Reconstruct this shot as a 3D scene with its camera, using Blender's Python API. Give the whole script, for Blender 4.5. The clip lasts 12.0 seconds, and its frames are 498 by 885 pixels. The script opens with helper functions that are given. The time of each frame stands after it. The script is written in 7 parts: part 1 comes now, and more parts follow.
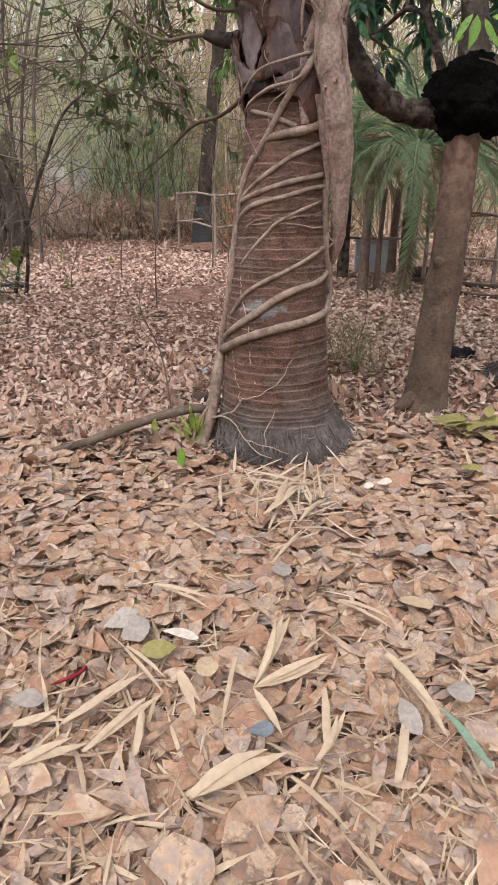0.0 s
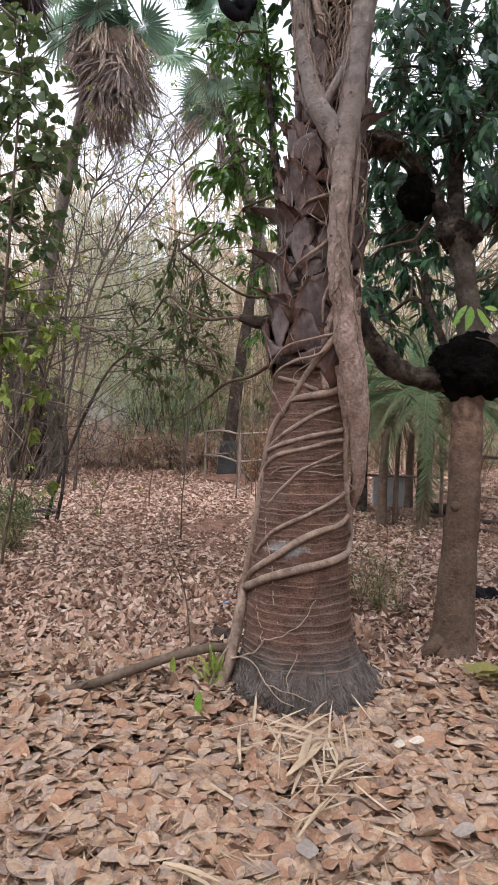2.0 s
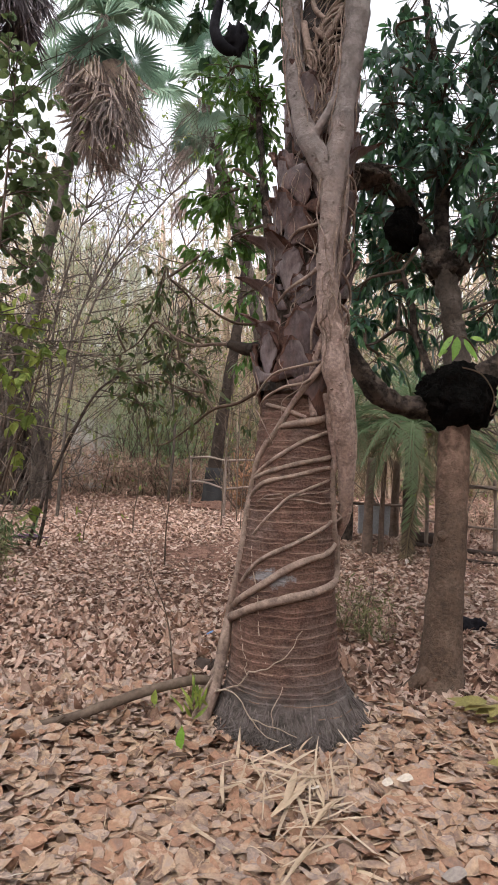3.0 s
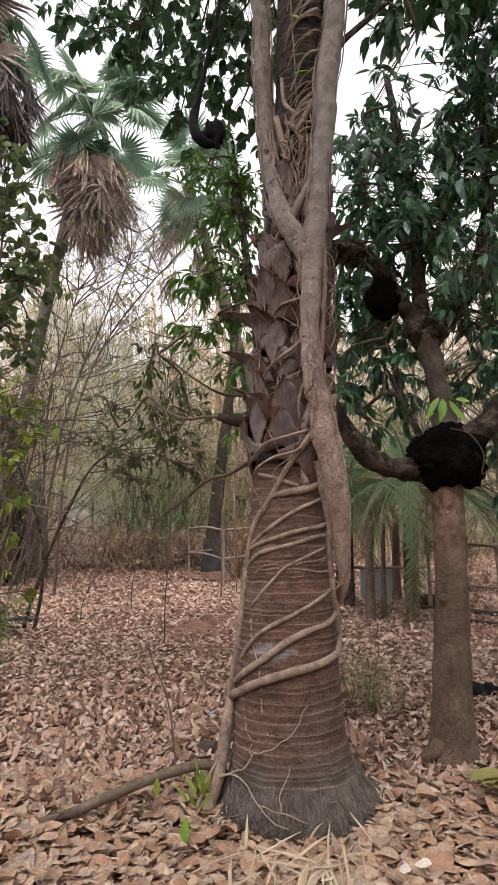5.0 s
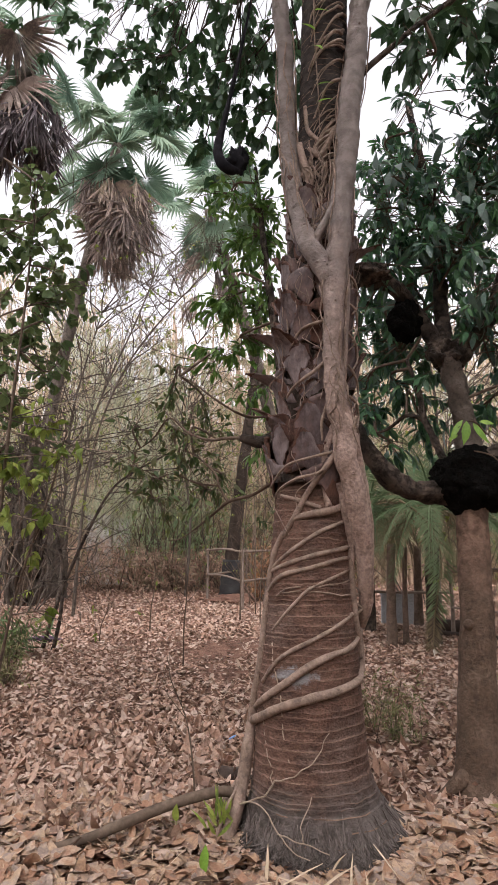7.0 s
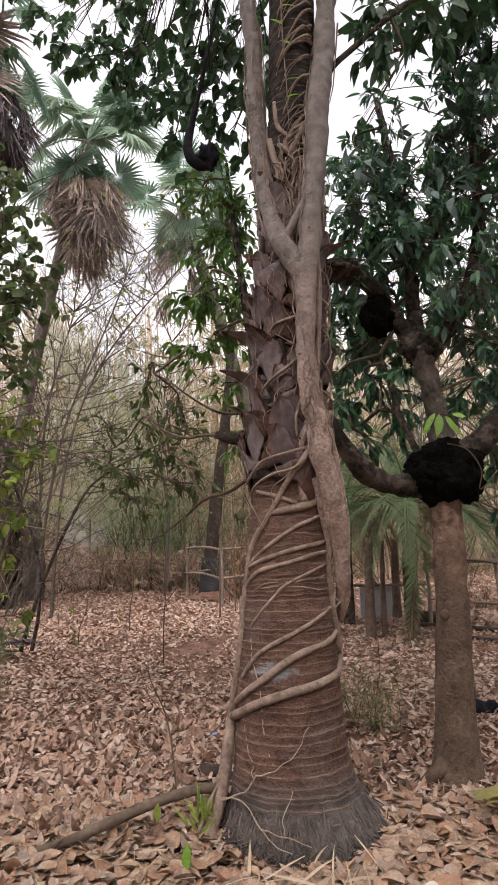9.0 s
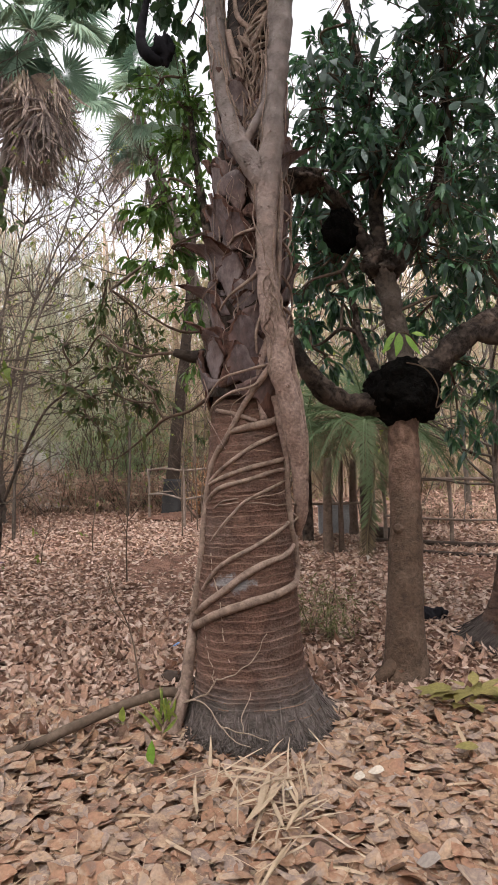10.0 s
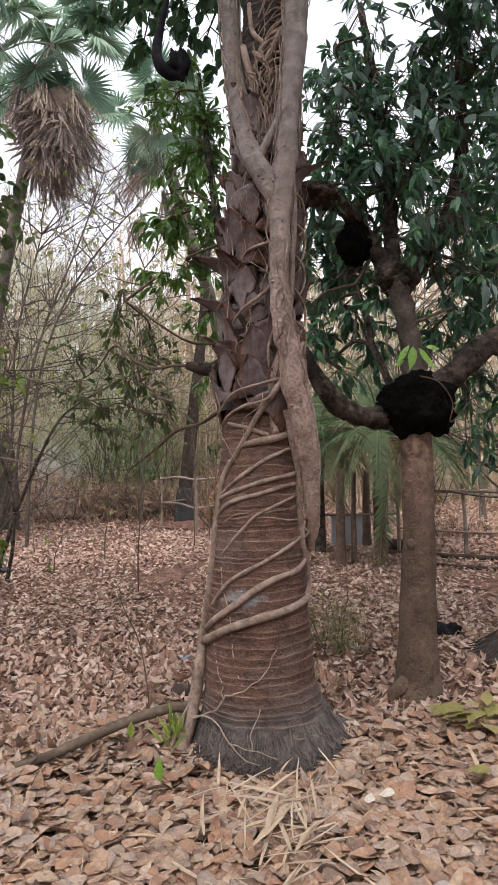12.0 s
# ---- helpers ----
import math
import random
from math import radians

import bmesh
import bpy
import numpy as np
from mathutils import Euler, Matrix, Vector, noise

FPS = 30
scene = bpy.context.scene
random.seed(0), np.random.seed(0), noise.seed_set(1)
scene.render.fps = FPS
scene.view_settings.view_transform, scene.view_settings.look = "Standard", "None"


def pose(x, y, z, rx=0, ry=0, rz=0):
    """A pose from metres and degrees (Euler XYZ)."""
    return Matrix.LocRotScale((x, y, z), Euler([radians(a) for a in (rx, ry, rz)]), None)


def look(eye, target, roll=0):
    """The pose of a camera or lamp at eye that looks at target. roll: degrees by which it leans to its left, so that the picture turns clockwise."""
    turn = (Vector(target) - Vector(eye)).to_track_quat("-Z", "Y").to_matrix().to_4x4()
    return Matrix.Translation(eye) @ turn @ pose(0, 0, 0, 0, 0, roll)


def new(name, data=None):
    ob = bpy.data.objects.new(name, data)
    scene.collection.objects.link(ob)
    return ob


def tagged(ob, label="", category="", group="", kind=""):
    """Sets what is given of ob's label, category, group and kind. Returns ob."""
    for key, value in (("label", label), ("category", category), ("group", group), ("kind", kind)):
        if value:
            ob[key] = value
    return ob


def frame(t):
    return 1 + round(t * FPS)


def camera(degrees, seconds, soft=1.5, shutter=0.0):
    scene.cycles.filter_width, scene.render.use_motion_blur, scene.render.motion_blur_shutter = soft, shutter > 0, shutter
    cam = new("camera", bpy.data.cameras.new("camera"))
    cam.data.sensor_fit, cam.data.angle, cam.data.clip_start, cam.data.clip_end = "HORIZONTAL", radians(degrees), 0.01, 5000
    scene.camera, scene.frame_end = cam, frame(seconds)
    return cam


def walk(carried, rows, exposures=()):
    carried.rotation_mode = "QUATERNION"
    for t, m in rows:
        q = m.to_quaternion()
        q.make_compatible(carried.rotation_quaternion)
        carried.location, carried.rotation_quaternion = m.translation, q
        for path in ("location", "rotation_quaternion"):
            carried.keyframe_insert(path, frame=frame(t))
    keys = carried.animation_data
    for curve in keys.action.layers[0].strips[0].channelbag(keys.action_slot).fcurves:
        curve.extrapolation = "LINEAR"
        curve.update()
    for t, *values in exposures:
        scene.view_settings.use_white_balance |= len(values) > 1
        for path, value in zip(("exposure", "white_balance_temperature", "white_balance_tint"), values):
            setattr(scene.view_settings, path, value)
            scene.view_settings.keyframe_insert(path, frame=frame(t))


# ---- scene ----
cam = camera(43.78, 12.0)
PATH = [
    (0, look((0.021, 0.015, 1.184), (-0.033, 1.878, 0.458), 0.34)),
    (0.5, look((0.017, 0.011, 1.212), (-0.040, 1.931, 0.655), 1.16)),
    (1, look((0.010, -0.007, 1.237), (-0.088, 1.967, 0.930), 0.82)),
    (1.5, look((0.005, -0.036, 1.258), (-0.118, 1.958, 1.168), 1.51)),
    (2, look((-0.001, -0.042, 1.262), (-0.133, 1.954, 1.237), 1.53)),
    (2.5, look((-0.001, -0.006, 1.257), (-0.131, 1.990, 1.257), 1.75)),
    (3, look((-0.010, -0.010, 1.262), (-0.098, 1.988, 1.325), 2.19)),
    (3.5, look((-0.007, -0.007, 1.271), (-0.088, 1.987, 1.397), 1.84)),
    (3.7, look((-0.008, -0.011, 1.279), (-0.071, 1.983, 1.428), 1.64)),
    (5.5, look((0.015, -0.032, 1.282), (-0.081, 1.942, 1.592), -1.11)),
    (6, look((0.015, -0.033, 1.285), (-0.111, 1.936, 1.609), -0.63)),
    (6.5, look((0.004, -0.030, 1.286), (-0.142, 1.938, 1.608), -0.23)),
    (7, look((-0.006, -0.033, 1.278), (-0.145, 1.932, 1.625), 0.08)),
    (7.5, look((0.004, -0.029, 1.279), (-0.110, 1.937, 1.631), -0.98)),
    (9.3, look((0.006, -0.030, 1.270), (-0.031, 1.942, 1.597), -1.50)),
    (9.5, look((0.006, -0.020, 1.257), (0.007, 1.966, 1.488), -1.71)),
    (10, look((0.017, -0.011, 1.251), (0.066, 1.987, 1.339), -1.80)),
    (10.5, look((0.022, 0.004, 1.282), (0.125, 2.001, 1.325), -1.13)),
    (11, look((0.033, 0.007, 1.285), (0.108, 2.005, 1.286), -1.49)),
    (11.5, look((0.035, 0.007, 1.281), (0.034, 2.005, 1.364), -1.77)),
    (12, look((0.028, 0.001, 1.281), (0.034, 1.998, 1.396), -1.27)),
]
walk(cam, PATH, [(0.0, 1.93, 6300, 12), (0.5, 1.98, 6000, 11.5), (1.0, 1.87, 6000, 11.5), (1.5, 1.74, 6150, 12), (2.0, 1.71, 6200, 12.5), (2.5, 1.65, 6450, 13), (3.0, 1.65, 6400, 13), (5.5, 1.58, 6700, 13), (6.0, 1.44, 6600, 15), (6.6, 1.52, 6600, 15.5), (7.5, 1.58, 6600, 15.5), (9.5, 1.52, 6700, 14), (10.5, 1.62, 6400, 12.5), (11.0, 1.64, 6150, 12), (12.0, 1.62, 6300, 12.5)])

# ---- light: a bright overcast sky ----
SUN_UP, SUN_TURN = radians(58), radians(200)
world = bpy.data.worlds.new("overcast_sky")
scene.world = world
world.use_nodes = True
wt = world.node_tree
sky = wt.nodes.new("ShaderNodeTexSky")
sky.sky_type, sky.sun_disc = "NISHITA", False
sky.sun_elevation, sky.sun_rotation = SUN_UP, SUN_TURN
sky.air_density, sky.dust_density, sky.ozone_density = 1.0, 4.0, 1.0
pale = wt.nodes.new("ShaderNodeHueSaturation")
pale.inputs["Saturation"].default_value = 0.12
wt.links.new(sky.outputs[0], pale.inputs["Color"])
wt.links.new(pale.outputs[0], wt.nodes["Background"].inputs[0])
wt.nodes["Background"].inputs[1].default_value = 0.15
sun_data = bpy.data.lights.new("sun", "SUN")
sun_data.energy, sun_data.angle, sun_data.color = 0.5, radians(60), (1.0, 0.97, 0.93)
sun = new("sun", sun_data)
sun.matrix_world = look((0, 0, 30), (0 - 30 * math.sin(SUN_TURN) / math.tan(SUN_UP), 0 - 30 * math.cos(SUN_TURN) / math.tan(SUN_UP), 0))


# ---- materials ----
def mat(name, cols, rnd=None, scale=8.0, mix=0.35, rough=0.8, bump=0.3, bscale=60.0, thin=0.0, spec=0.3, stretch=(1, 1, 1), dist=0.004, crack=0.0, cscale=12.0, cstretch=(1, 1, 1), grainy=0.45):
    """A ramp of colours, picked by a random per piece and by noise at two scales, with fine relief."""
    m = bpy.data.materials.new(name)
    m.use_nodes = True
    nt = m.node_tree
    N, Lk = nt.nodes, nt.links
    b = N["Principled BSDF"]
    tc = N.new("ShaderNodeTexCoord")
    mp = N.new("ShaderNodeMapping")
    mp.inputs["Scale"].default_value = stretch
    Lk.new(tc.outputs["Object"], mp.inputs[0])
    n1 = N.new("ShaderNodeTexNoise")
    n1.inputs["Scale"].default_value, n1.inputs["Detail"].default_value, n1.inputs["Roughness"].default_value = scale, 8, 0.65
    Lk.new(mp.outputs[0], n1.inputs["Vector"])
    spread = N.new("ShaderNodeMapRange")
    spread.inputs["From Min"].default_value, spread.inputs["From Max"].default_value = 0.28, 0.72
    Lk.new(n1.outputs["Fac"], spread.inputs["Value"])
    fac = spread.outputs[0]
    if rnd:
        if rnd == "island":
            src = N.new("ShaderNodeNewGeometry").outputs["Random Per Island"]
        else:
            src = N.new("ShaderNodeObjectInfo").outputs["Random"]
        mx = N.new("ShaderNodeMix")
        mx.inputs["Factor"].default_value = mix
        Lk.new(src, mx.inputs["A"])
        Lk.new(fac, mx.inputs["B"])
        fac = mx.outputs["Result"]
    ramp = N.new("ShaderNodeValToRGB")
    els = ramp.color_ramp.elements
    while len(els) < len(cols):
        els.new(0.5)
    for i, c in enumerate(cols):
        els[i].position, els[i].color = i / max(1, len(cols) - 1), (*c, 1)
    Lk.new(fac, ramp.inputs[0])
    n2 = N.new("ShaderNodeTexNoise")
    n2.inputs["Scale"].default_value, n2.inputs["Detail"].default_value = bscale, 6
    Lk.new(mp.outputs[0], n2.inputs["Vector"])
    grain = N.new("ShaderNodeMix")
    grain.data_type, grain.blend_type = "RGBA", "OVERLAY"
    grain.inputs["Factor"].default_value = grainy
    Lk.new(ramp.outputs[0], grain.inputs["A"])
    Lk.new(n2.outputs["Fac"], grain.inputs["B"])
    col = grain.outputs["Result"]
    relief = n2.outputs["Fac"]
    if crack:
        mc = N.new("ShaderNodeMapping")
        mc.inputs["Scale"].default_value = cstretch
        Lk.new(tc.outputs["Object"], mc.inputs[0])
        n3 = N.new("ShaderNodeTexNoise")
        n3.inputs["Scale"].default_value, n3.inputs["Detail"].default_value, n3.inputs["Roughness"].default_value = cscale, 10, 0.75
        Lk.new(mc.outputs[0], n3.inputs["Vector"])
        cut = N.new("ShaderNodeMapRange")
        cut.inputs["From Min"].default_value, cut.inputs["From Max"].default_value, cut.inputs["To Min"].default_value = 0.40, 0.52, 1 - crack
        Lk.new(n3.outputs["Fac"], cut.inputs["Value"])
        mul = N.new("ShaderNodeMix")
        mul.data_type, mul.blend_type = "RGBA", "MULTIPLY"
        mul.inputs["Factor"].default_value = 1.0
        Lk.new(col, mul.inputs["A"])
        Lk.new(cut.outputs[0], mul.inputs["B"])
        col = mul.outputs["Result"]
        both = N.new("ShaderNodeMath")
        both.operation = "ADD"
        Lk.new(n2.outputs["Fac"], both.inputs[0])
        Lk.new(cut.outputs[0], both.inputs[1])
        relief = both.outputs[0]
    Lk.new(col, b.inputs["Base Color"])
    b.inputs["Roughness"].default_value = rough
    b.inputs["Specular IOR Level"].default_value = spec
    bp = N.new("ShaderNodeBump")
    bp.inputs["Strength"].default_value, bp.inputs["Distance"].default_value = bump, dist
    Lk.new(relief, bp.inputs["Height"])
    Lk.new(bp.outputs[0], b.inputs["Normal"])
    if thin:
        tr = N.new("ShaderNodeBsdfTranslucent")
        Lk.new(col, tr.inputs["Color"])
        sh = N.new("ShaderNodeMixShader")
        sh.inputs[0].default_value = thin
        Lk.new(b.outputs[0], sh.inputs[1])
        Lk.new(tr.outputs[0], sh.inputs[2])
        Lk.new(sh.outputs[0], N["Material Output"].inputs[0])
    return m


LITTER = [(0.085, 0.047, 0.034), (0.13, 0.076, 0.054), (0.315, 0.198, 0.133), (0.27, 0.142, 0.089), (0.385, 0.268, 0.193), (0.24, 0.18, 0.155), (0.445, 0.328, 0.246), (0.325, 0.192, 0.122), (0.295, 0.158, 0.102), (0.185, 0.126, 0.1), (0.41, 0.28, 0.187), (0.285, 0.217, 0.185), (0.36, 0.225, 0.142), (0.16, 0.103, 0.082), (0.375, 0.245, 0.15), (0.225, 0.128, 0.083)]
M_LITTER = mat("dry_leaf", LITTER, "island", 9, 0.25, 0.75, 0.5, 90, 0.12)
M_LEAFOB = mat("dry_leaf_single", LITTER, "object", 14, 0.3, 0.72, 0.5, 110, 0.12)
# paler copy of the dry leaf colours, the clearing's brightness put into it
M_PALELITTER = mat("bleached_litter", [(0.30, 0.205, 0.16), (0.40, 0.295, 0.24), (0.50, 0.385, 0.32), (0.36, 0.235, 0.17)], "island", 9, 0.25, 0.75, 0.5, 90, 0.12)
M_STRAW = mat("straw_blade", [(0.267, 0.172, 0.111), (0.386, 0.278, 0.19), (0.475, 0.364, 0.259), (0.326, 0.228, 0.15)], "island", 6, 0.12, 0.6, 0.3, 60, 0.15, grainy=0.2)
M_SOIL = mat("soil", [(0.092, 0.046, 0.032), (0.165, 0.083, 0.057), (0.225, 0.122, 0.087), (0.125, 0.062, 0.043)], None, 2.2, 0.3, 0.95, 1.0, 45, dist=0.03, crack=0.4, cscale=9, grainy=0.7)
M_MIDLITTER = mat("scattered_dry_leaf", [(0.115, 0.06, 0.043), (0.30, 0.178, 0.128), (0.43, 0.295, 0.23), (0.21, 0.122, 0.088), (0.37, 0.222, 0.158), (0.50, 0.37, 0.30), (0.165, 0.095, 0.07), (0.335, 0.225, 0.175)], "island", 9, 0.25, 0.75, 0.5, 90, 0.12)
M_PALM = mat("palm_bark", [(0.0762, 0.0418, 0.0315), (0.121, 0.0668, 0.0497), (0.156, 0.0871, 0.0653), (0.0948, 0.0513, 0.0387), (0.145, 0.0927, 0.0751), (0.11, 0.0597, 0.0436)], None, 3.2, 0.3, 0.9, 0.9, 60, stretch=(1.3, 1.3, 1.8), dist=0.012, crack=0.24, cscale=14, cstretch=(1, 1, 1.6), grainy=0.7)
M_SCAR = mat("palm_scar", [(0.0833, 0.047, 0.0343), (0.147, 0.0882, 0.0617), (0.221, 0.145, 0.106), (0.098, 0.0559, 0.0412)], None, 7, 0.3, 0.9, 0.5, 60, crack=0.5, cscale=12)
M_FIBRE = mat("root_skirt", [(0.055, 0.045, 0.042), (0.105, 0.086, 0.079), (0.16, 0.132, 0.121), (0.078, 0.062, 0.057)], "island", 14, 0.5, 0.95, 0.8, 80, stretch=(2.5, 2.5, 0.5), dist=0.010, crack=0.3, cscale=30, cstretch=(2, 2, 0.5))
M_MAT = mat("dark_root_mat", [(0.03, 0.023, 0.021), (0.062, 0.049, 0.045), (0.1, 0.081, 0.074)], "island", 14, 0.5, 0.95, 0.8, 80)
M_FIBREGREY = mat("grey_fibre", [(0.10, 0.08, 0.073), (0.15, 0.12, 0.11), (0.195, 0.162, 0.15)], "island", 10, 0.5, 0.95, 0.8, 60, stretch=(2.5, 2.5, 0.5), dist=0.010, crack=0.3, cscale=24, cstretch=(2, 2, 0.4))
M_FIG = mat("fig_bark", [(0.251, 0.173, 0.144), (0.312, 0.218, 0.183), (0.349, 0.25, 0.214), (0.279, 0.194, 0.163), (0.391, 0.293, 0.256)], None, 6, 0.3, 0.8, 0.8, 60, dist=0.012, crack=0.2, cscale=20, cstretch=(1, 1, 0.7), grainy=0.8)
M_ROOT = mat("aerial_root", [(0.155, 0.104, 0.082), (0.25, 0.177, 0.142), (0.335, 0.243, 0.20)], None, 12, 0.3, 0.75, 0.7, 80, crack=0.35, cscale=22)
M_BROWNBARK = mat("brown_bark", [(0.021, 0.014, 0.01), (0.042, 0.029, 0.022), (0.066, 0.047, 0.036)], None, 5, 0.3, 0.95, 0.9, 30, dist=0.015, crack=0.5, cscale=8)
M_BOOT = mat("leaf_base", [(0.062, 0.042, 0.043), (0.13, 0.096, 0.096), (0.185, 0.143, 0.143), (0.088, 0.062, 0.063), (0.15, 0.094, 0.085), (0.24, 0.192, 0.19), (0.11, 0.08, 0.081)], "object", 7, 0.45, 0.55, 0.7, 45, stretch=(1.3, 1.3, 0.8), dist=0.008, crack=0.2, cscale=13, cstretch=(1.4, 1.4, 0.7))
M_BOOTRIM = mat("leaf_base_margin", [(0.051, 0.024, 0.0192), (0.106, 0.0496, 0.0368), (0.162, 0.084, 0.0624)], "object", 9, 0.5, 0.7, 0.9, 50, stretch=(2.2, 2.2, 0.6), dist=0.010, crack=0.4, cscale=22)
M_SLEEVE = mat("leaf_fibre", [(0.02, 0.013, 0.01), (0.045, 0.029, 0.022), (0.08, 0.054, 0.04)], None, 12, 0.3, 0.95, 1.0, 60, stretch=(2, 2, 0.5), dist=0.02, crack=0.6, cscale=18, cstretch=(2, 2, 0.4))
M_PALEROOT = mat("pale_rootlet", [(0.24, 0.18, 0.135), (0.34, 0.262, 0.205)], None, 12, 0.3, 0.8, 0.4, 80)
M_DARKPALM = mat("dark_palm_bark", [(0.045, 0.024, 0.017), (0.085, 0.047, 0.033), (0.13, 0.077, 0.056)], None, 6, 0.3, 0.9, 0.9, 50, stretch=(1, 1, 2), dist=0.012, crack=0.5, cscale=9, cstretch=(1, 1, 4))
M_MANGO = mat("mango_bark", [(0.0607, 0.0444, 0.0359), (0.0851, 0.0644, 0.0523), (0.111, 0.0866, 0.0718), (0.141, 0.115, 0.0975)], None, 5, 0.3, 0.9, 0.9, 45, dist=0.012, crack=0.28, cscale=30)
M_STUMP = mat("brown_trunk_bark", [(0.09, 0.058, 0.044), (0.14, 0.095, 0.073), (0.19, 0.138, 0.11)], None, 6, 0.3, 0.9, 0.8, 45, dist=0.012, crack=0.35, cscale=18)
M_LIMB = mat("dark_limb_bark", [(0.0189, 0.0138, 0.0114), (0.0447, 0.0318, 0.0255), (0.0903, 0.0654, 0.0528), (0.129, 0.0972, 0.0792)], None, 7, 0.3, 0.95, 1.0, 35, dist=0.018, crack=0.5, cscale=14)
M_HOOK = mat("blackened_bark", [(0.006, 0.006, 0.008), (0.015, 0.014, 0.017), (0.03, 0.028, 0.034)], None, 9, 0.3, 1.0, 0.8, 40, spec=0.1)
M_BURL = mat("charred_burl", [(0.003, 0.003, 0.003), (0.006, 0.0055, 0.005), (0.011, 0.009, 0.008)], None, 12, 0.3, 1.0, 1.0, 40, spec=0.05, dist=0.03)
# the grey-blue stop paints glossy sheen on some mango leaves
M_MLEAF = mat("mango_leaf", [(0.0229, 0.0615, 0.0403), (0.0405, 0.104, 0.0594), (0.0616, 0.161, 0.0739), (0.106, 0.239, 0.0952), (0.0986, 0.167, 0.151), (0.0317, 0.0848, 0.0515)], "island", 5, 0.25, 0.34, 0.2, 80, 0.36, 0.6)
M_OLDLEAF = mat("old_mango_leaf", [(0.045, 0.0893, 0.0592), (0.081, 0.131, 0.102), (0.126, 0.189, 0.158), (0.054, 0.116, 0.0561)], "island", 6, 0.3, 0.32, 0.25, 70, 0.25, 0.6)
M_FRESH = mat("fresh_leaf", [(0.11, 0.24, 0.03), (0.19, 0.36, 0.05), (0.26, 0.42, 0.07)], "island", 8, 0.3, 0.45, 0.2, 80, 0.4, 0.5)
M_MIDLEAF = mat("green_leaf", [(0.045, 0.105, 0.025), (0.08, 0.165, 0.036), (0.12, 0.225, 0.045), (0.17, 0.25, 0.06)], "island", 5, 0.25, 0.45, 0.2, 80, 0.35, 0.5)
M_FIGLEAF = mat("fig_leaf", [(0.0299, 0.0688, 0.0377), (0.0507, 0.107, 0.0507), (0.0806, 0.155, 0.0637)], "island", 5, 0.25, 0.45, 0.2, 80, 0.3, 0.5)
M_OLIVE = mat("olive_leaf", [(0.09, 0.13, 0.03), (0.17, 0.23, 0.045), (0.26, 0.31, 0.06), (0.19, 0.19, 0.06)], "island", 5, 0.25, 0.55, 0.2, 80, 0.35)
M_CLIMB = mat("climber_leaf", [(0.05, 0.08, 0.036), (0.085, 0.13, 0.052), (0.13, 0.175, 0.066), (0.115, 0.125, 0.056)], "island", 5, 0.25, 0.5, 0.2, 80, 0.4)
M_TWIGLEAF = mat("dull_twig_leaf", [(0.0324, 0.0527, 0.0198), (0.0558, 0.0892, 0.0297), (0.0945, 0.132, 0.0432), (0.122, 0.111, 0.0495), (0.045, 0.0697, 0.027)], "island", 5, 0.25, 0.5, 0.2, 80, 0.35)
M_WEED = mat("wispy_weed", [(0.106, 0.119, 0.05), (0.175, 0.175, 0.075), (0.237, 0.206, 0.112)], "island", 5, 0.25, 0.7, 0.2, 80, 0.3)
M_FAN = mat("fan_leaf", [(0.12, 0.198, 0.15), (0.18, 0.276, 0.204), (0.252, 0.348, 0.258), (0.24, 0.282, 0.168)], "object", 3, 0.4, 0.65, 0.3, 40, 0.4, 0.15)
M_DEADFAN = mat("dead_fan_leaf", [(0.115, 0.092, 0.09), (0.29, 0.222, 0.20), (0.45, 0.355, 0.31), (0.18, 0.145, 0.14), (0.52, 0.40, 0.33), (0.27, 0.24, 0.155)], "object", 4, 0.5, 0.85, 0.4, 40, 0.25)
M_TWIG = mat("grey_twig", [(0.0652, 0.05, 0.0399), (0.0998, 0.0793, 0.0652), (0.138, 0.114, 0.0952)], None, 4, 0.3, 0.9, 0.7, 40, crack=0.4, cscale=10)
M_BROWNTWIG = mat("brown_twig", [(0.06, 0.042, 0.032), (0.11, 0.078, 0.058), (0.17, 0.125, 0.095)], None, 5, 0.3, 0.9, 0.5, 40)
M_DARKTWIG = mat("dark_twig", [(0.054, 0.0348, 0.0242), (0.0945, 0.0624, 0.044), (0.149, 0.0996, 0.0715)], None, 5, 0.3, 0.9, 0.5, 40)
M_DATE = mat("date_frond", [(0.0688, 0.111, 0.0546), (0.115, 0.168, 0.079), (0.184, 0.222, 0.115)], "object", 3, 0.4, 0.5, 0.2, 40, 0.35)
M_DRYDATE = mat("dry_date_frond", [(0.10, 0.075, 0.045), (0.18, 0.14, 0.085), (0.28, 0.22, 0.14)], "object", 3, 0.5, 0.8, 0.2, 40, 0.2)
M_BAMBOO = mat("old_bamboo", [(0.115, 0.085, 0.069), (0.196, 0.149, 0.124), (0.253, 0.201, 0.17)], None, 8, 0.3, 0.7, 0.4, 60)
M_CONCRETE = mat("weathered_concrete", [(0.231, 0.237, 0.251), (0.301, 0.306, 0.322), (0.347, 0.347, 0.351)], None, 3, 0.3, 0.9, 0.4, 40)
M_WALLW = mat("limewashed_wall", [(0.325, 0.305, 0.289), (0.442, 0.416, 0.397), (0.377, 0.345, 0.319)], None, 1.5, 0.3, 0.9, 0.3, 20)
M_WHITE = mat("white_board", [(0.5, 0.5, 0.48), (0.6, 0.6, 0.57)], None, 3, 0.3, 0.6, 0.1, 20)
M_BAND = mat("dark_painted_bark", [(0.016, 0.016, 0.017), (0.04, 0.038, 0.038)], None, 4, 0.3, 0.8, 0.6, 30)
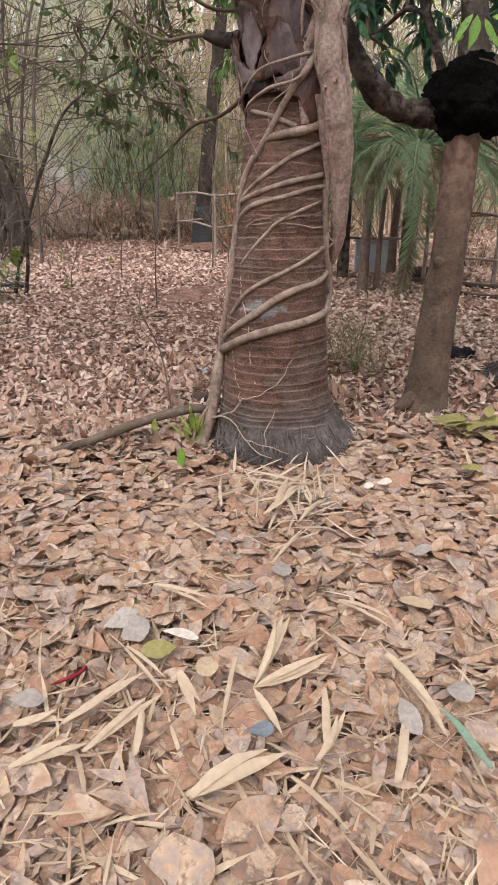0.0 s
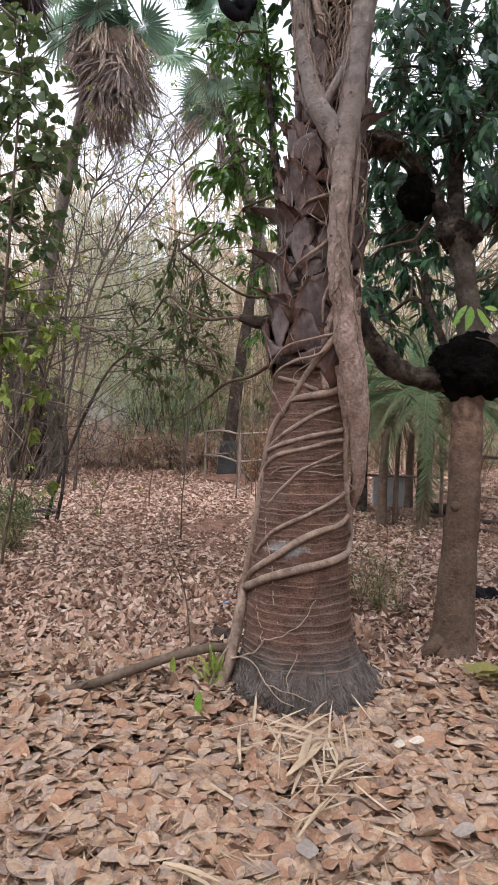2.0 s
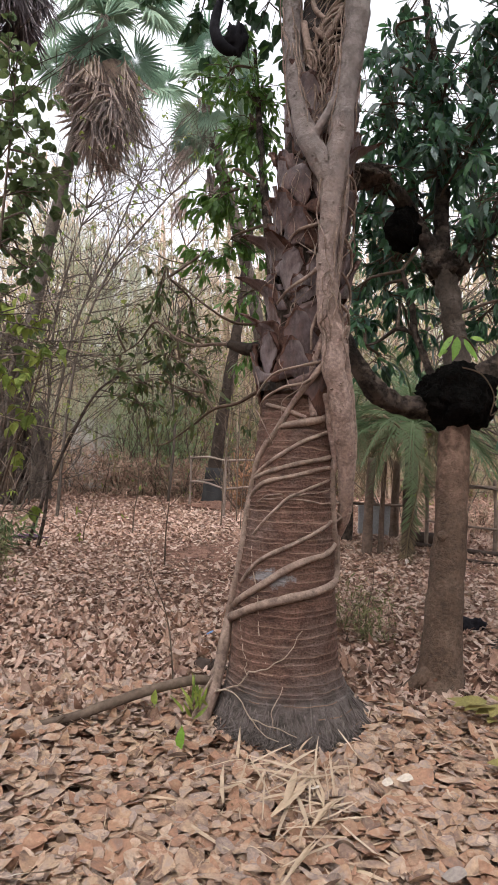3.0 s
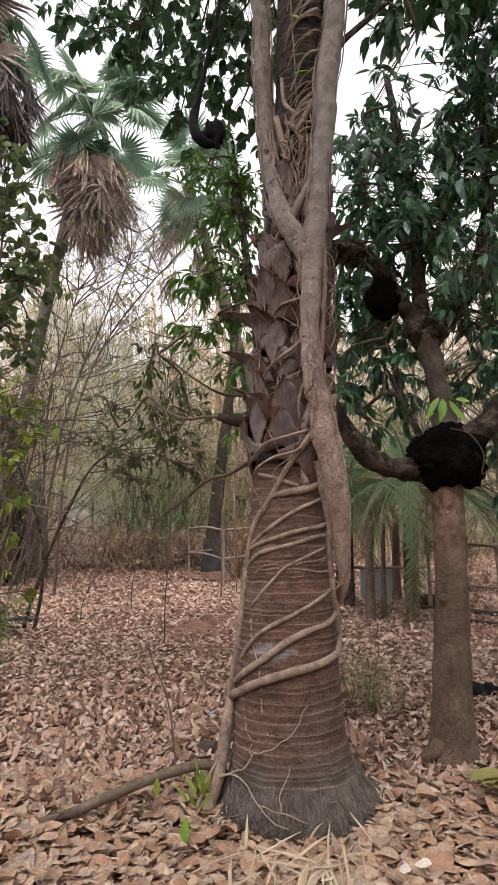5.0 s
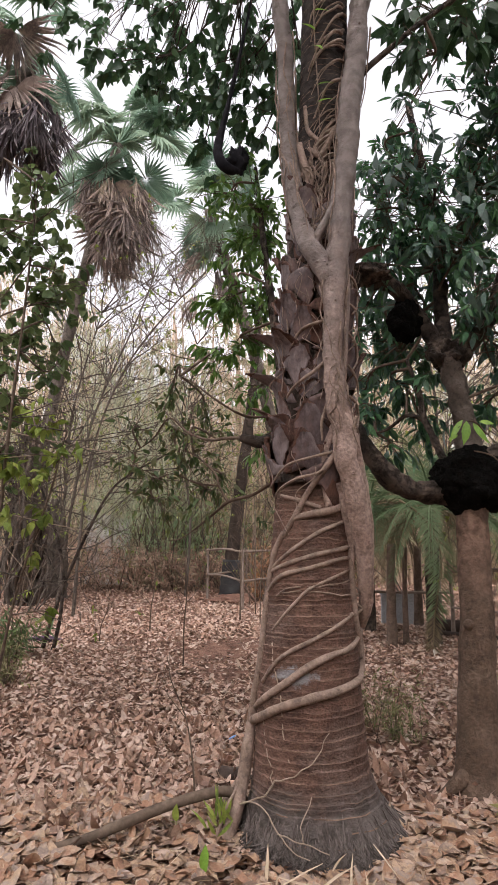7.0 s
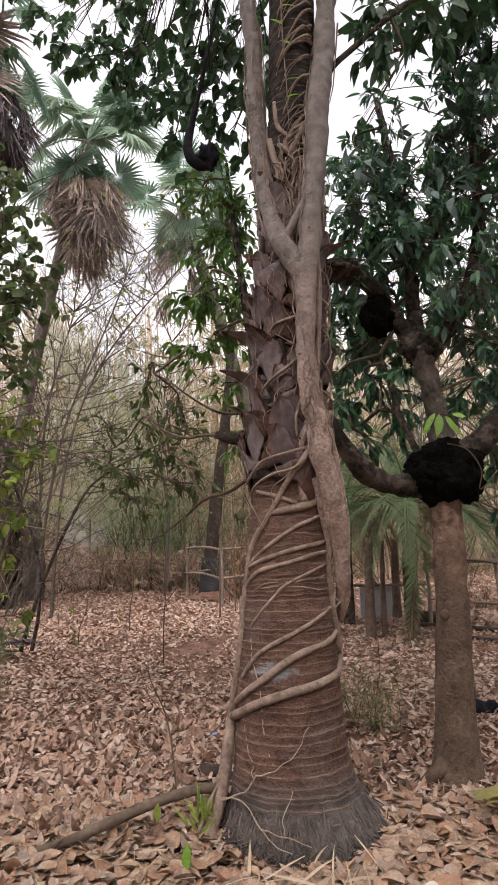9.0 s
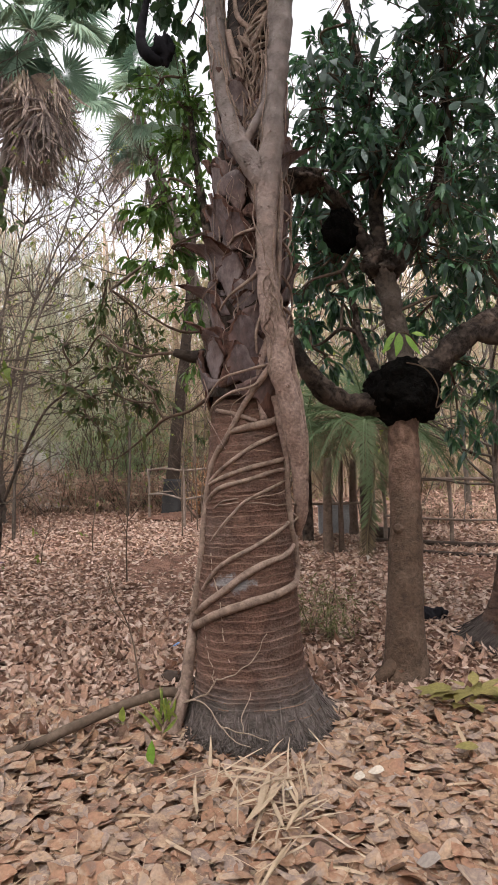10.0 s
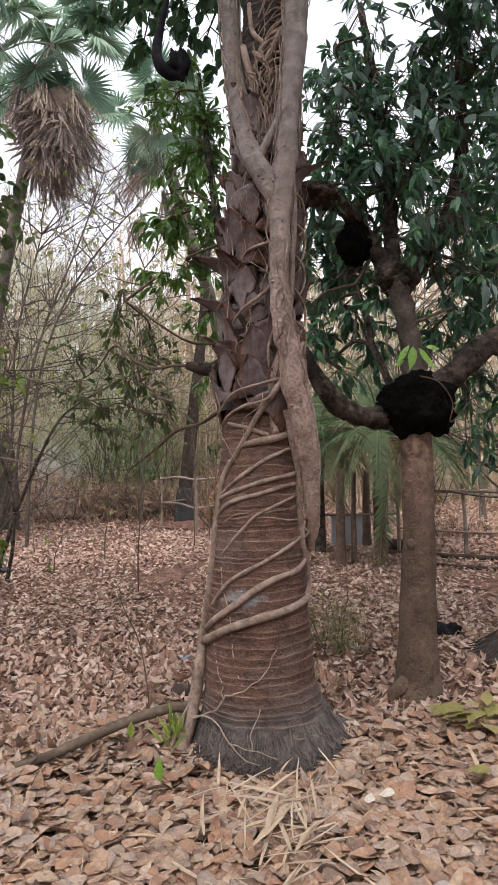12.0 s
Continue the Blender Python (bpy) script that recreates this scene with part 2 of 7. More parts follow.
M_LOG = mat("rotten_log", [(0.022, 0.015, 0.012), (0.045, 0.031, 0.025), (0.085, 0.06, 0.048)], None, 8, 0.3, 0.95, 0.9, 40)
# far stems, leaves and thicket: colours raised pale for haze and self-shading
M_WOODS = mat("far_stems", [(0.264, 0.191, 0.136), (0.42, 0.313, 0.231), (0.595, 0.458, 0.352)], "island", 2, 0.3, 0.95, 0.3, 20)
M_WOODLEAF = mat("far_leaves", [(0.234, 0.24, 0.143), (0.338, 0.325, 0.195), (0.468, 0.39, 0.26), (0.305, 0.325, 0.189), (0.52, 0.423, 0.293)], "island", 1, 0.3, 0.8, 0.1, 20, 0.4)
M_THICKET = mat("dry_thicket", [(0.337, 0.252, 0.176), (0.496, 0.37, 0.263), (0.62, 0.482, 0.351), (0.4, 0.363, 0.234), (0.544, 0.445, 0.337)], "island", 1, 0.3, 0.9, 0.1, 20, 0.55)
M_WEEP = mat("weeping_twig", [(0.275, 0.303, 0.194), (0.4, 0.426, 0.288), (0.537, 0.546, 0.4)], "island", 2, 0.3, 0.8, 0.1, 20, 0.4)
M_BUSH = mat("bush_leaf", [(0.202, 0.312, 0.173), (0.325, 0.468, 0.251), (0.467, 0.598, 0.329)], "island", 2, 0.3, 0.6, 0.1, 20, 0.35)
M_DRYGRASS = mat("dry_scrub", [(0.18, 0.118, 0.0903), (0.341, 0.22, 0.165), (0.555, 0.365, 0.283), (0.251, 0.212, 0.14), (0.595, 0.44, 0.348)], "island", 2, 0.3, 0.85, 0.1, 20, 0.25)
M_RUST = mat("rust_leaf", [(0.20, 0.10, 0.06), (0.34, 0.185, 0.11), (0.46, 0.28, 0.17), (0.40, 0.33, 0.12)], "island", 2, 0.3, 0.8, 0.1, 20, 0.4)
M_YELLOW = mat("yellowing_leaf", [(0.166, 0.151, 0.0502), (0.249, 0.212, 0.0732), (0.344, 0.28, 0.114)], "object", 9, 0.4, 0.6, 0.3, 80, 0.25)
M_PALE = mat("bleached_leaf", [(0.42, 0.36, 0.30), (0.55, 0.49, 0.42)], "object", 12, 0.4, 0.7, 0.3, 80)
M_GREYLEAF = mat("grey_dead_leaf", [(0.10, 0.11, 0.13), (0.17, 0.18, 0.20)], "object", 12, 0.4, 0.7, 0.3, 80)
M_BLUE = mat("blue_plastic", [(0.10, 0.25, 0.55), (0.3, 0.45, 0.7)], None, 30, 0.3, 0.4, 0.1, 60)
M_RED = mat("red_ribbon", [(0.14, 0.008, 0.014), (0.22, 0.012, 0.02)], None, 30, 0.3, 0.5, 0.1, 60)
M_PURPLE = mat("purple_cloth", [(0.05, 0.03, 0.05), (0.09, 0.055, 0.085)], None, 20, 0.3, 0.9, 0.6, 60)


def zoned(m, cols, z0, z1, wob=0.35):
    """Above z0 to z1 the bark of m turns to other colours, with a ragged border."""
    nt = m.node_tree
    N, Lk = nt.nodes, nt.links
    b = N["Principled BSDF"]
    old = b.inputs["Base Color"].links[0].from_socket
    tc = N.new("ShaderNodeTexCoord")
    sep = N.new("ShaderNodeSeparateXYZ")
    Lk.new(tc.outputs["Object"], sep.inputs[0])
    nz = N.new("ShaderNodeTexNoise")
    nz.inputs["Scale"].default_value, nz.inputs["Detail"].default_value = 7, 8
    Lk.new(tc.outputs["Object"], nz.inputs["Vector"])
    add = N.new("ShaderNodeMath")
    add.operation, add.inputs[1].default_value = "MULTIPLY_ADD", wob * 4
    Lk.new(nz.outputs["Fac"], add.inputs[0])
    Lk.new(sep.outputs["Z"], add.inputs[2])
    mr = N.new("ShaderNodeMapRange")
    mr.inputs["From Min"].default_value, mr.inputs["From Max"].default_value = z0 + wob * 2, z1 + wob * 2
    Lk.new(add.outputs[0], mr.inputs["Value"])
    n2 = N.new("ShaderNodeTexNoise")
    n2.inputs["Scale"].default_value, n2.inputs["Detail"].default_value = 18, 8
    Lk.new(tc.outputs["Object"], n2.inputs["Vector"])
    rp = N.new("ShaderNodeValToRGB")
    rp.color_ramp.elements[0].position, rp.color_ramp.elements[0].color = 0.38, (*cols[0], 1)
    rp.color_ramp.elements[1].position, rp.color_ramp.elements[1].color = 0.62, (*cols[1], 1)
    Lk.new(n2.outputs["Fac"], rp.inputs[0])
    mx = N.new("ShaderNodeMix")
    mx.data_type = "RGBA"
    Lk.new(mr.outputs[0], mx.inputs["Factor"])
    Lk.new(old, mx.inputs["A"])
    Lk.new(rp.outputs[0], mx.inputs["B"])
    Lk.new(mx.outputs["Result"], b.inputs["Base Color"])
    return m


def patched(m, centre, size, col):
    """A ragged stain of another colour round one place on the bark."""
    nt = m.node_tree
    N, Lk = nt.nodes, nt.links
    b = N["Principled BSDF"]
    old = b.inputs["Base Color"].links[0].from_socket
    tc = N.new("ShaderNodeTexCoord")
    nz = N.new("ShaderNodeTexNoise")
    nz.inputs["Scale"].default_value, nz.inputs["Detail"].default_value, nz.inputs["Roughness"].default_value = 22, 8, 0.7
    Lk.new(tc.outputs["Object"], nz.inputs["Vector"])
    mp = N.new("ShaderNodeMapping")
    mp.vector_type = "POINT"
    mp.inputs["Location"].default_value = tuple(-c / k for c, k in zip(centre, size))
    mp.inputs["Scale"].default_value = tuple(1 / k for k in size)
    Lk.new(tc.outputs["Object"], mp.inputs[0])
    ln = N.new("ShaderNodeVectorMath")
    ln.operation = "LENGTH"
    Lk.new(mp.outputs[0], ln.inputs[0])
    add = N.new("ShaderNodeMath")
    add.operation, add.inputs[1].default_value = "MULTIPLY_ADD", 3.2
    Lk.new(nz.outputs["Fac"], add.inputs[0])
    Lk.new(ln.outputs["Value"], add.inputs[2])
    mr = N.new("ShaderNodeMapRange")
    mr.inputs["From Min"].default_value, mr.inputs["From Max"].default_value = 2.5, 2.0
    Lk.new(add.outputs[0], mr.inputs["Value"])
    mx = N.new("ShaderNodeMix")
    mx.data_type = "RGBA"
    Lk.new(mr.outputs[0], mx.inputs["Factor"])
    Lk.new(old, mx.inputs["A"])
    mx.inputs["B"].default_value = (*col, 1)
    Lk.new(mx.outputs["Result"], b.inputs["Base Color"])
    return m


BARK_MANGO = [(0.0679, 0.0415, 0.029), (0.0924, 0.0588, 0.0409), (0.114, 0.0737, 0.0527), (0.136, 0.0928, 0.0686), (0.0827, 0.0502, 0.0343)]
M_TRUNK = zoned(mat("mottled_bark", BARK_MANGO, None, 4, 0.3, 0.9, 1.0, 50, dist=0.012, crack=0.25, cscale=9, cstretch=(1, 1, 1.3), grainy=0.7), ((0.085, 0.048, 0.034), (0.22, 0.135, 0.098)), 0.85, 1.5)
M_PALM = zoned(M_PALM, ((0.022, 0.017, 0.016), (0.06, 0.046, 0.042)), 1.5, 1.9, 0.12)
M_PALM = zoned(M_PALM, ((0.07, 0.056, 0.051), (0.13, 0.106, 0.097)), 0.26, 0.12, 0.05)
M_PALM = patched(M_PALM, (0.0, 3.0, 0.70), (0.12, 0.3, 0.05), (0.22, 0.205, 0.21))
# upper fig stems darker and cooler: their shade is put into the bark colour
M_FIG = zoned(M_FIG, ((0.158, 0.128, 0.119), (0.232, 0.193, 0.18)), 1.9, 3.0, 0.3)

# ---- mesh helpers ----
class Geo:
    """Gathers vertices and faces for one mesh."""

    def __init__(self):
        self.v, self.f, self.n, self.slot = [], [], 0, []

    def add(self, verts, faces, slot=0):
        verts = np.asarray(verts, float).reshape(-1, 3)
        self.v.append(verts)
        base = self.n
        self.f.extend([tuple(i + base for i in f) for f in faces])
        self.slot.extend([slot] * len(faces))
        self.n += len(verts)

    def add_many(self, verts, faces):
        """verts (n, k, 3): n pieces that share the faces of one."""
        n, k, _ = verts.shape
        self.v.append(verts.reshape(-1, 3))
        for f in faces:
            idx = (np.arange(n)[:, None] * k + np.array(f)[None] + self.n).tolist()
            self.f.extend(idx)
        self.slot.extend([0] * (n * len(faces)))
        self.n += n * k

    def mesh(self, name, mats, smooth=True):
        me = bpy.data.meshes.new(name)
        v = np.concatenate(self.v) if self.v else np.zeros((0, 3))
        me.from_pydata(v.tolist(), [], self.f)
        for m in mats if isinstance(mats, (list, tuple)) else [mats]:
            me.materials.append(m)
        if any(self.slot):
            me.polygons.foreach_set("material_index", self.slot)
        me.polygons.foreach_set("use_smooth", [smooth] * len(me.polygons))
        me.update()
        return me


def part(name, geo, material, parent=None, label="", smooth=True):
    """Links a mesh as one object, under a thing or a part."""
    me = geo.mesh(name, material, smooth) if isinstance(geo, Geo) else geo
    ob = new(name, me)
    if parent:
        ob.parent = parent
    if label:
        ob["label"] = label
    return ob


def thing(name, label, category, group="", kind="", at=(0, 0, 0)):
    ob = new(name)
    ob.empty_display_size = 0.1
    ob.location = at
    return tagged(ob, label, category, group, kind)


def spline(pts, per=6):
    """Catmull-Rom through rows of numbers."""
    p = np.asarray(pts, float)
    if len(p) < 3:
        return np.stack([p[0] + (p[-1] - p[0]) * t for t in np.linspace(0, 1, per + 1)])
    q = np.vstack([2 * p[0] - p[1], p, 2 * p[-1] - p[-2]])
    out = []
    for i in range(1, len(q) - 2):
        a, b, c, d = q[i - 1], q[i], q[i + 1], q[i + 2]
        for t in np.arange(per) / per:
            out.append(0.5 * (2 * b + (c - a) * t + (2 * a - 5 * b + 4 * c - d) * t**2 + (3 * b - a - 3 * c + d) * t**3))
    out.append(p[-1])
    return np.array(out)


def tube(geo, pts, radii, sides=8, per=5, lump=0.0, slot=0, freq=6.0, cap=True):
    """A rounded branch through pts, with radii at each, its skin uneven by lump."""
    rows = np.column_stack([np.asarray(pts, float), np.broadcast_to(radii, len(pts))])
    s = spline(rows, per)
    p, r = s[:, :3], np.maximum(s[:, 3], 0.0006)
    tan = np.gradient(p, axis=0)
    tan /= np.linalg.norm(tan, axis=1)[:, None] + 1e-9
    up = np.array([1.0, 0, 0]) if abs(tan[0][0]) < 0.8 else np.array([0, 1.0, 0])
    verts = []
    ang = np.arange(sides) / sides * 2 * np.pi
    for i in range(len(p)):
        side = np.cross(tan[i], up)
        side /= np.linalg.norm(side) + 1e-9
        up = np.cross(side, tan[i])
        ring = p[i] + r[i] * (np.cos(ang)[:, None] * side + np.sin(ang)[:, None] * up)
        if lump:
            for k in range(sides):
                w = noise.noise(Vector(ring[k] * freq)) + 0.5 * noise.noise(Vector(ring[k] * freq * 2.7))
                ring[k] += (ring[k] - p[i]) * lump * w
        verts.append(ring)
    n = len(p)
    faces = []
    for i in range(n - 1):
        for k in range(sides):
            k2 = (k + 1) % sides
            faces.append((i * sides + k, i * sides + k2, (i + 1) * sides + k2, (i + 1) * sides + k))
    if cap:
        faces.append(tuple(range(sides))[::-1])
        faces.append(tuple(range((n - 1) * sides, n * sides)))
    geo.add(np.concatenate(verts), faces, slot)
    return p


PROFILES = {
    "ovate": ((0.0, 0.03), (0.07, 0.40), (0.18, 0.80), (0.34, 1.0), (0.52, 0.93), (0.70, 0.68), (0.86, 0.34), (1.0, 0.02)),
    "lance": ((0.0, 0.04), (0.2, 0.72), (0.45, 1.0), (0.72, 0.72), (1.0, 0.02)),
    "strip": ((0.0, 0.5), (0.3, 0.95), (0.65, 0.85), (1.0, 0.08)),
    "flat": (),
    "simple": ((0.0, 0.05), (0.4, 1.0), (1.0, 0.05)),
    "round": ((0.0, 0.1), (0.06, 0.48), (0.2, 0.85), (0.42, 1.0), (0.66, 0.92), (0.85, 0.62), (0.96, 0.28), (1.0, 0.04)),
}


def unit(a):
    return a / (np.linalg.norm(a, axis=-1, keepdims=True) + 1e-9)


def leaf_verts(rng, pos, fwd, up, L, W, droop, cup, shape, wave=0.0):
    """n thin leaves: from pos along fwd, face towards up; droop bends the blade, cup folds it along its midrib."""
    prof = PROFILES[shape]
    n = len(pos)
    fwd = unit(fwd)
    side = unit(np.cross(fwd, up))
    nor = np.cross(side, fwd)
    cols = []
    twist = rng.normal(0, 0.25, n)
    ph = rng.uniform(0, 6.28, (3, n))
    fr = rng.uniform(2.5, 7.0, (3, n))
    am = rng.gamma(2.0, 0.5, (3, n)) * wave
    skew = rng.normal(0, 0.12, n)
    if shape == "flat":
        half = (W * 0.5)[:, None]
        lift = nor * (cup * W * 0.5)[:, None]
        mid = pos + fwd * (L * 0.42)[:, None] - nor * (droop * L * 0.18)[:, None]
        tip = pos + fwd * L[:, None] - nor * (droop * L)[:, None]
        return np.stack([pos, mid - side * half + lift, tip, mid + side * half + lift], 1), [(0, 1, 2, 3)]
    for u, w in prof:
        mid = pos + fwd * (L * u)[:, None] - nor * (droop * L * u**2)[:, None] + side * (skew * L * (u - u * u))[:, None]
        mid = mid + nor * (am[0] * np.sin(ph[0] + fr[0] * u) * L)[:, None]
        half = (W * 0.5 * w)[:, None]
        tw = (twist * u)[:, None]
        sd = side * np.cos(tw) + nor * np.sin(tw)
        lift = nor * (cup * W * 0.5 * w)[:, None]
        rim = w ** 0.5
        e1 = mid - sd * half * (1 + 0.12 * np.sin(ph[2] + fr[1] * u))[:, None] + lift + nor * (am[1] * np.sin(ph[1] + fr[1] * u) * L * rim)[:, None]
        e2 = mid + sd * half * (1 + 0.12 * np.sin(ph[0] + fr[2] * u))[:, None] + lift + nor * (am[2] * np.sin(ph[2] + fr[2] * u) * L * rim)[:, None]
        cols += [e1, mid, e2]
    faces = []
    for i in range(len(prof) - 1):
        a = 3 * i
        faces += [(a, a + 1, a + 4, a + 3), (a + 1, a + 2, a + 5, a + 4)]
    return np.stack(cols, 1), faces


def sprays(rng, geo, centres, outs, per, L, W, shape, droop=0.35, spread=0.9, sag=0.35, reach=0.16):
    """Leafy twig ends: per leaves round each centre, fanning about the twig's way out and sagging."""
    c = np.repeat(centres, per, 0)
    o = np.repeat(unit(outs), per, 0)
    n = len(c)
    back = rng.uniform(0, reach, n)
    pos = c - o * back[:, None] + rng.normal(0, 0.008, (n, 3))
    d = unit(o * 0.55 + rng.normal(0, spread * 0.6, (n, 3)) + np.array([0, 0, -sag]))
    upv = unit(np.array([0, 0, 1.0]) + rng.normal(0, 0.45, (n, 3)))
    size = rng.uniform(0.65, 1.15, n)
    v, f = leaf_verts(rng, pos, d, upv, L * size, W * size * rng.uniform(0.85, 1.15, n), rng.normal(droop, 0.15, n), rng.uniform(0.05, 0.35, n), shape)
    geo.add_many(v, f)


def crown(tree, rng, groups, roots, leaf_mat, L, W, shape, per=9, twig_mat=M_BROWNTWIG, name="foliage", sag=0.35, twig_r=0.006, label=""):
    """Boughs from the nearest point of roots to each group (x, y, z, radius, twigs), and leafy twigs round it."""
    roots = np.asarray(roots, float)
    wood, leaf = Geo(), Geo()
    for gx, gy, gz_, rad, count in groups:
        g = np.array([gx, gy, gz_])
        r0 = roots[np.argmin(np.linalg.norm(roots - g, axis=1))]
        far = np.linalg.norm(g - r0)
        mid = (r0 + g) / 2 + rng.normal(0, 0.06 + 0.08 * far, 3) + np.array([0, 0, 0.1 * far])
        bough = tube(wood, [r0, mid, g], [twig_r * 2.6, twig_r * 2, twig_r * 1.3], 5, 5, cap=False)
        cs = g + rng.normal(0, 1, (count, 3)) * rad * np.array([0.62, 0.62, 0.55])
        starts = bough[rng.integers(len(bough) // 2, len(bough), count)]
        for a, b in zip(starts, cs):
            m = (a + b) / 2 + np.array([0, 0, 0.05 * rad]) + rng.normal(0, 0.02, 3)
            tube(wood, [a, m, b], [twig_r, twig_r * 0.7, twig_r * 0.35], 3, 3, cap=False)
        sprays(rng, leaf, cs, (cs - starts) + np.array([0, 0, 0.02]), per, L, W, shape, sag=sag)
    for ob in (tagged(part("twig_spray", wood, twig_mat, tree), kind="stuff"), tagged(part(name, leaf, leaf_mat, tree, label), kind="stuff")):
        ob.matrix_parent_inverse = Matrix.Translation(-tree.location)


def branching(geo, rng, p, d, length, r, level, sides=5, lift=0.1, wild=0.35, kids=4, tips=None):
    """A bare branch with smaller ones on it."""
    p = np.asarray(p, float)
    d = unit(np.asarray(d, float))
    pts, way = [p], d
    for i in range(4):
        way = unit(way + rng.normal(0, wild * 0.35, 3) + np.array([0, 0, lift * 0.3]))
        pts.append(pts[-1] + way * length / 4)
    line = tube(geo, pts, np.linspace(r, r * 0.4, 5), sides, 3 if level else 1, cap=False)
    if tips is not None and level == 0:
        tips.append((pts[-1], way))
    if level > 0:
        for k in range(kids):
            i = rng.integers(len(line) // 4, len(line))
            turn = unit(way + rng.normal(0, 0.75, 3) + np.array([0, 0, lift]))
            branching(geo, rng, line[i], turn, length * rng.uniform(0.45, 0.7), r * 0.5, level - 1, max(3, sides - 1), lift, wild, kids, tips)


# ---- ground ----
def height(x, y):
    """The lie of the land: a low bank in front, then a dip, then a slow rise."""
    z = 0.02 * max(0.0, y - 4.0) - 0.05 * max(0.0, min(1.0, (y - 3.15) / 0.5)) * max(0.0, min(1.0, (9 - y) / 4))
    if y > 40:
        z = 0.02 * 36
    z -= 0.10 * math.exp(-(((x + 0.08) / 0.75) ** 2) - ((y - 2.82) / 0.5) ** 2)
    z += 0.03 * noise.noise(Vector((x * 0.6, y * 0.6, 0.3))) * min(1.0, abs(y) / 4) + 0.012 * noise.noise(Vector((x * 2.1, y * 2.1, 4.2)))
    return z


def ground_sheet():
    xs = np.concatenate([-np.geomspace(400, 6.2, 24), np.linspace(-6, 6, 97), np.geomspace(6.2, 400, 24)])
    ys = np.concatenate([-np.geomspace(400, 3, 18), np.linspace(-2.5, 12, 110), np.geomspace(12.4, 600, 30)])
    v = [(x, y, height(x, y)) for y in ys for x in xs]
    w = len(xs)
    g = Geo()
    g.add(v, [(j * w + i, j * w + i + 1, (j + 1) * w + i + 1, (j + 1) * w + i) for j in range(len(ys) - 1) for i in range(w - 1)])
    ob = part("ground", g, M_SOIL)
    return tagged(ob, "brown earth under a deep litter of dry leaves", "ground", kind="structure")


ground = ground_sheet()

# ---- the strangled palm ----
AX_Z = [-0.3, 0.0, 0.6, 1.5, 2.4, 3.1, 3.8, 4.6, 6.0]
AX_X = [0.08, 0.075, 0.062, 0.097, 0.128, 0.165, 0.197, 0.22, 0.25]
R_Z = [-0.3, 0.0, 0.08, 0.2, 0.31, 0.58, 0.86, 1.15, 1.45, 1.76, 2.4, 3.06, 3.8, 4.6, 6.0]
R_R = [0.36, 0.335, 0.305, 0.286, 0.273, 0.260, 0.240, 0.218, 0.198, 0.172, 0.157, 0.142, 0.135, 0.13, 0.125]
PALM_Y = 3.25


def on_palm(a, z, off=0.0):
    """A point on the palm's skin: a degrees round it from the front, at height z, off metres proud."""
    r = np.interp(z, R_Z, R_R) + off + 0.09 * max(0.0, math.sin(radians(a))) * max(0.0, min(1.0, 1 - z / 0.26)) ** 1.6
    return np.array([np.interp(z, AX_Z, AX_X) + r * math.sin(radians(a)), PALM_Y - r * math.cos(radians(a)), z])


def ringed_trunk(place, z0, z1, rng, gap=0.056, sides=64, depth=0.006):
    """A palm's column: each old leaf scar a shallow step with a pale lip (slot 1)."""
    g = Geo()
    rows, slots = [], []
    z = z0
    while z < z1:
        h = gap * rng.uniform(0.45, 1.5)
        for k, (f, d) in enumerate(((0.0, 0.0), (0.35, 0.35), (0.88, 1.0), (0.96, 1.05), (0.99, 0.1))):
            rows.append((z + f * h, d * depth * rng.uniform(0.75, 1.2)))
            slots.append(1 if k == 2 else 0)
        z += h
    verts = []
    seed = rng.uniform(0, 50)
    for zz, d in rows:
        for k in range(sides):
            a = k / sides * 360
            ca, sa = math.cos(radians(a)), math.sin(radians(a))
            tilt = 0.009 * noise.noise(Vector((ca * 1.6, sa * 1.6, zz * 2 + seed))) + 0.006 * noise.noise(Vector((ca * 6, sa * 6, zz * 9 + seed)))
            rough = 0.004 * noise.noise(Vector((ca * 9, sa * 9, zz * 14 + seed)))
            verts.append(place(a, zz + tilt, d + rough))
    faces = []
    sl = []
    for j in range(len(rows) - 1):
        for k in range(sides):
            k2 = (k + 1) % sides
            faces.append((j * sides + k, j * sides + k2, (j + 1) * sides + k2, (j + 1) * sides + k))
            sl.append(1 if slots[j] and noise.noise(Vector((k * 0.14, j * 1.7, seed))) > -0.12 else 0)
    g.add(verts, faces)
    g.slot = sl
    return g


def root_skirt(place, rng, count, z1, reach, thick=0.011, foot=-0.16, ragged=1.0):
    """The frayed mat of short roots at a palm's foot: strands of uneven length that cross one another."""
    g = Geo()
    for i in range(count):
        a = rng.uniform(0, 360)
        tuft = noise.noise(Vector((math.cos(radians(a)) * 5, math.sin(radians(a)) * 5, 2.0)))
        top = z1 * (0.45 + 0.75 * rng.beta(1.3, 1.6)) * (1 + 0.5 * tuft) - 0.04
        low = foot * rng.uniform(0.2, 1.0)
        o = reach * rng.uniform(0.1, 1.0) * (1 + 0.9 * tuft)
        sway = rng.normal(0, 3.0 * ragged)
        mid = top + (low - top) * rng.uniform(0.4, 0.65)
        pts = [place(a, top, -0.003), place(a + sway * 0.4, mid, 0.006 + o * 0.22), place(a + sway + rng.normal(0, 3 * ragged), low, 0.012 + o * 0.8)]
        r = thick * rng.uniform(0.5, 1.25)
        tube(g, pts, [r * 0.6, r, r * 0.5], 4, 2, cap=False)
    return g


rng = np.random.default_rng(5)
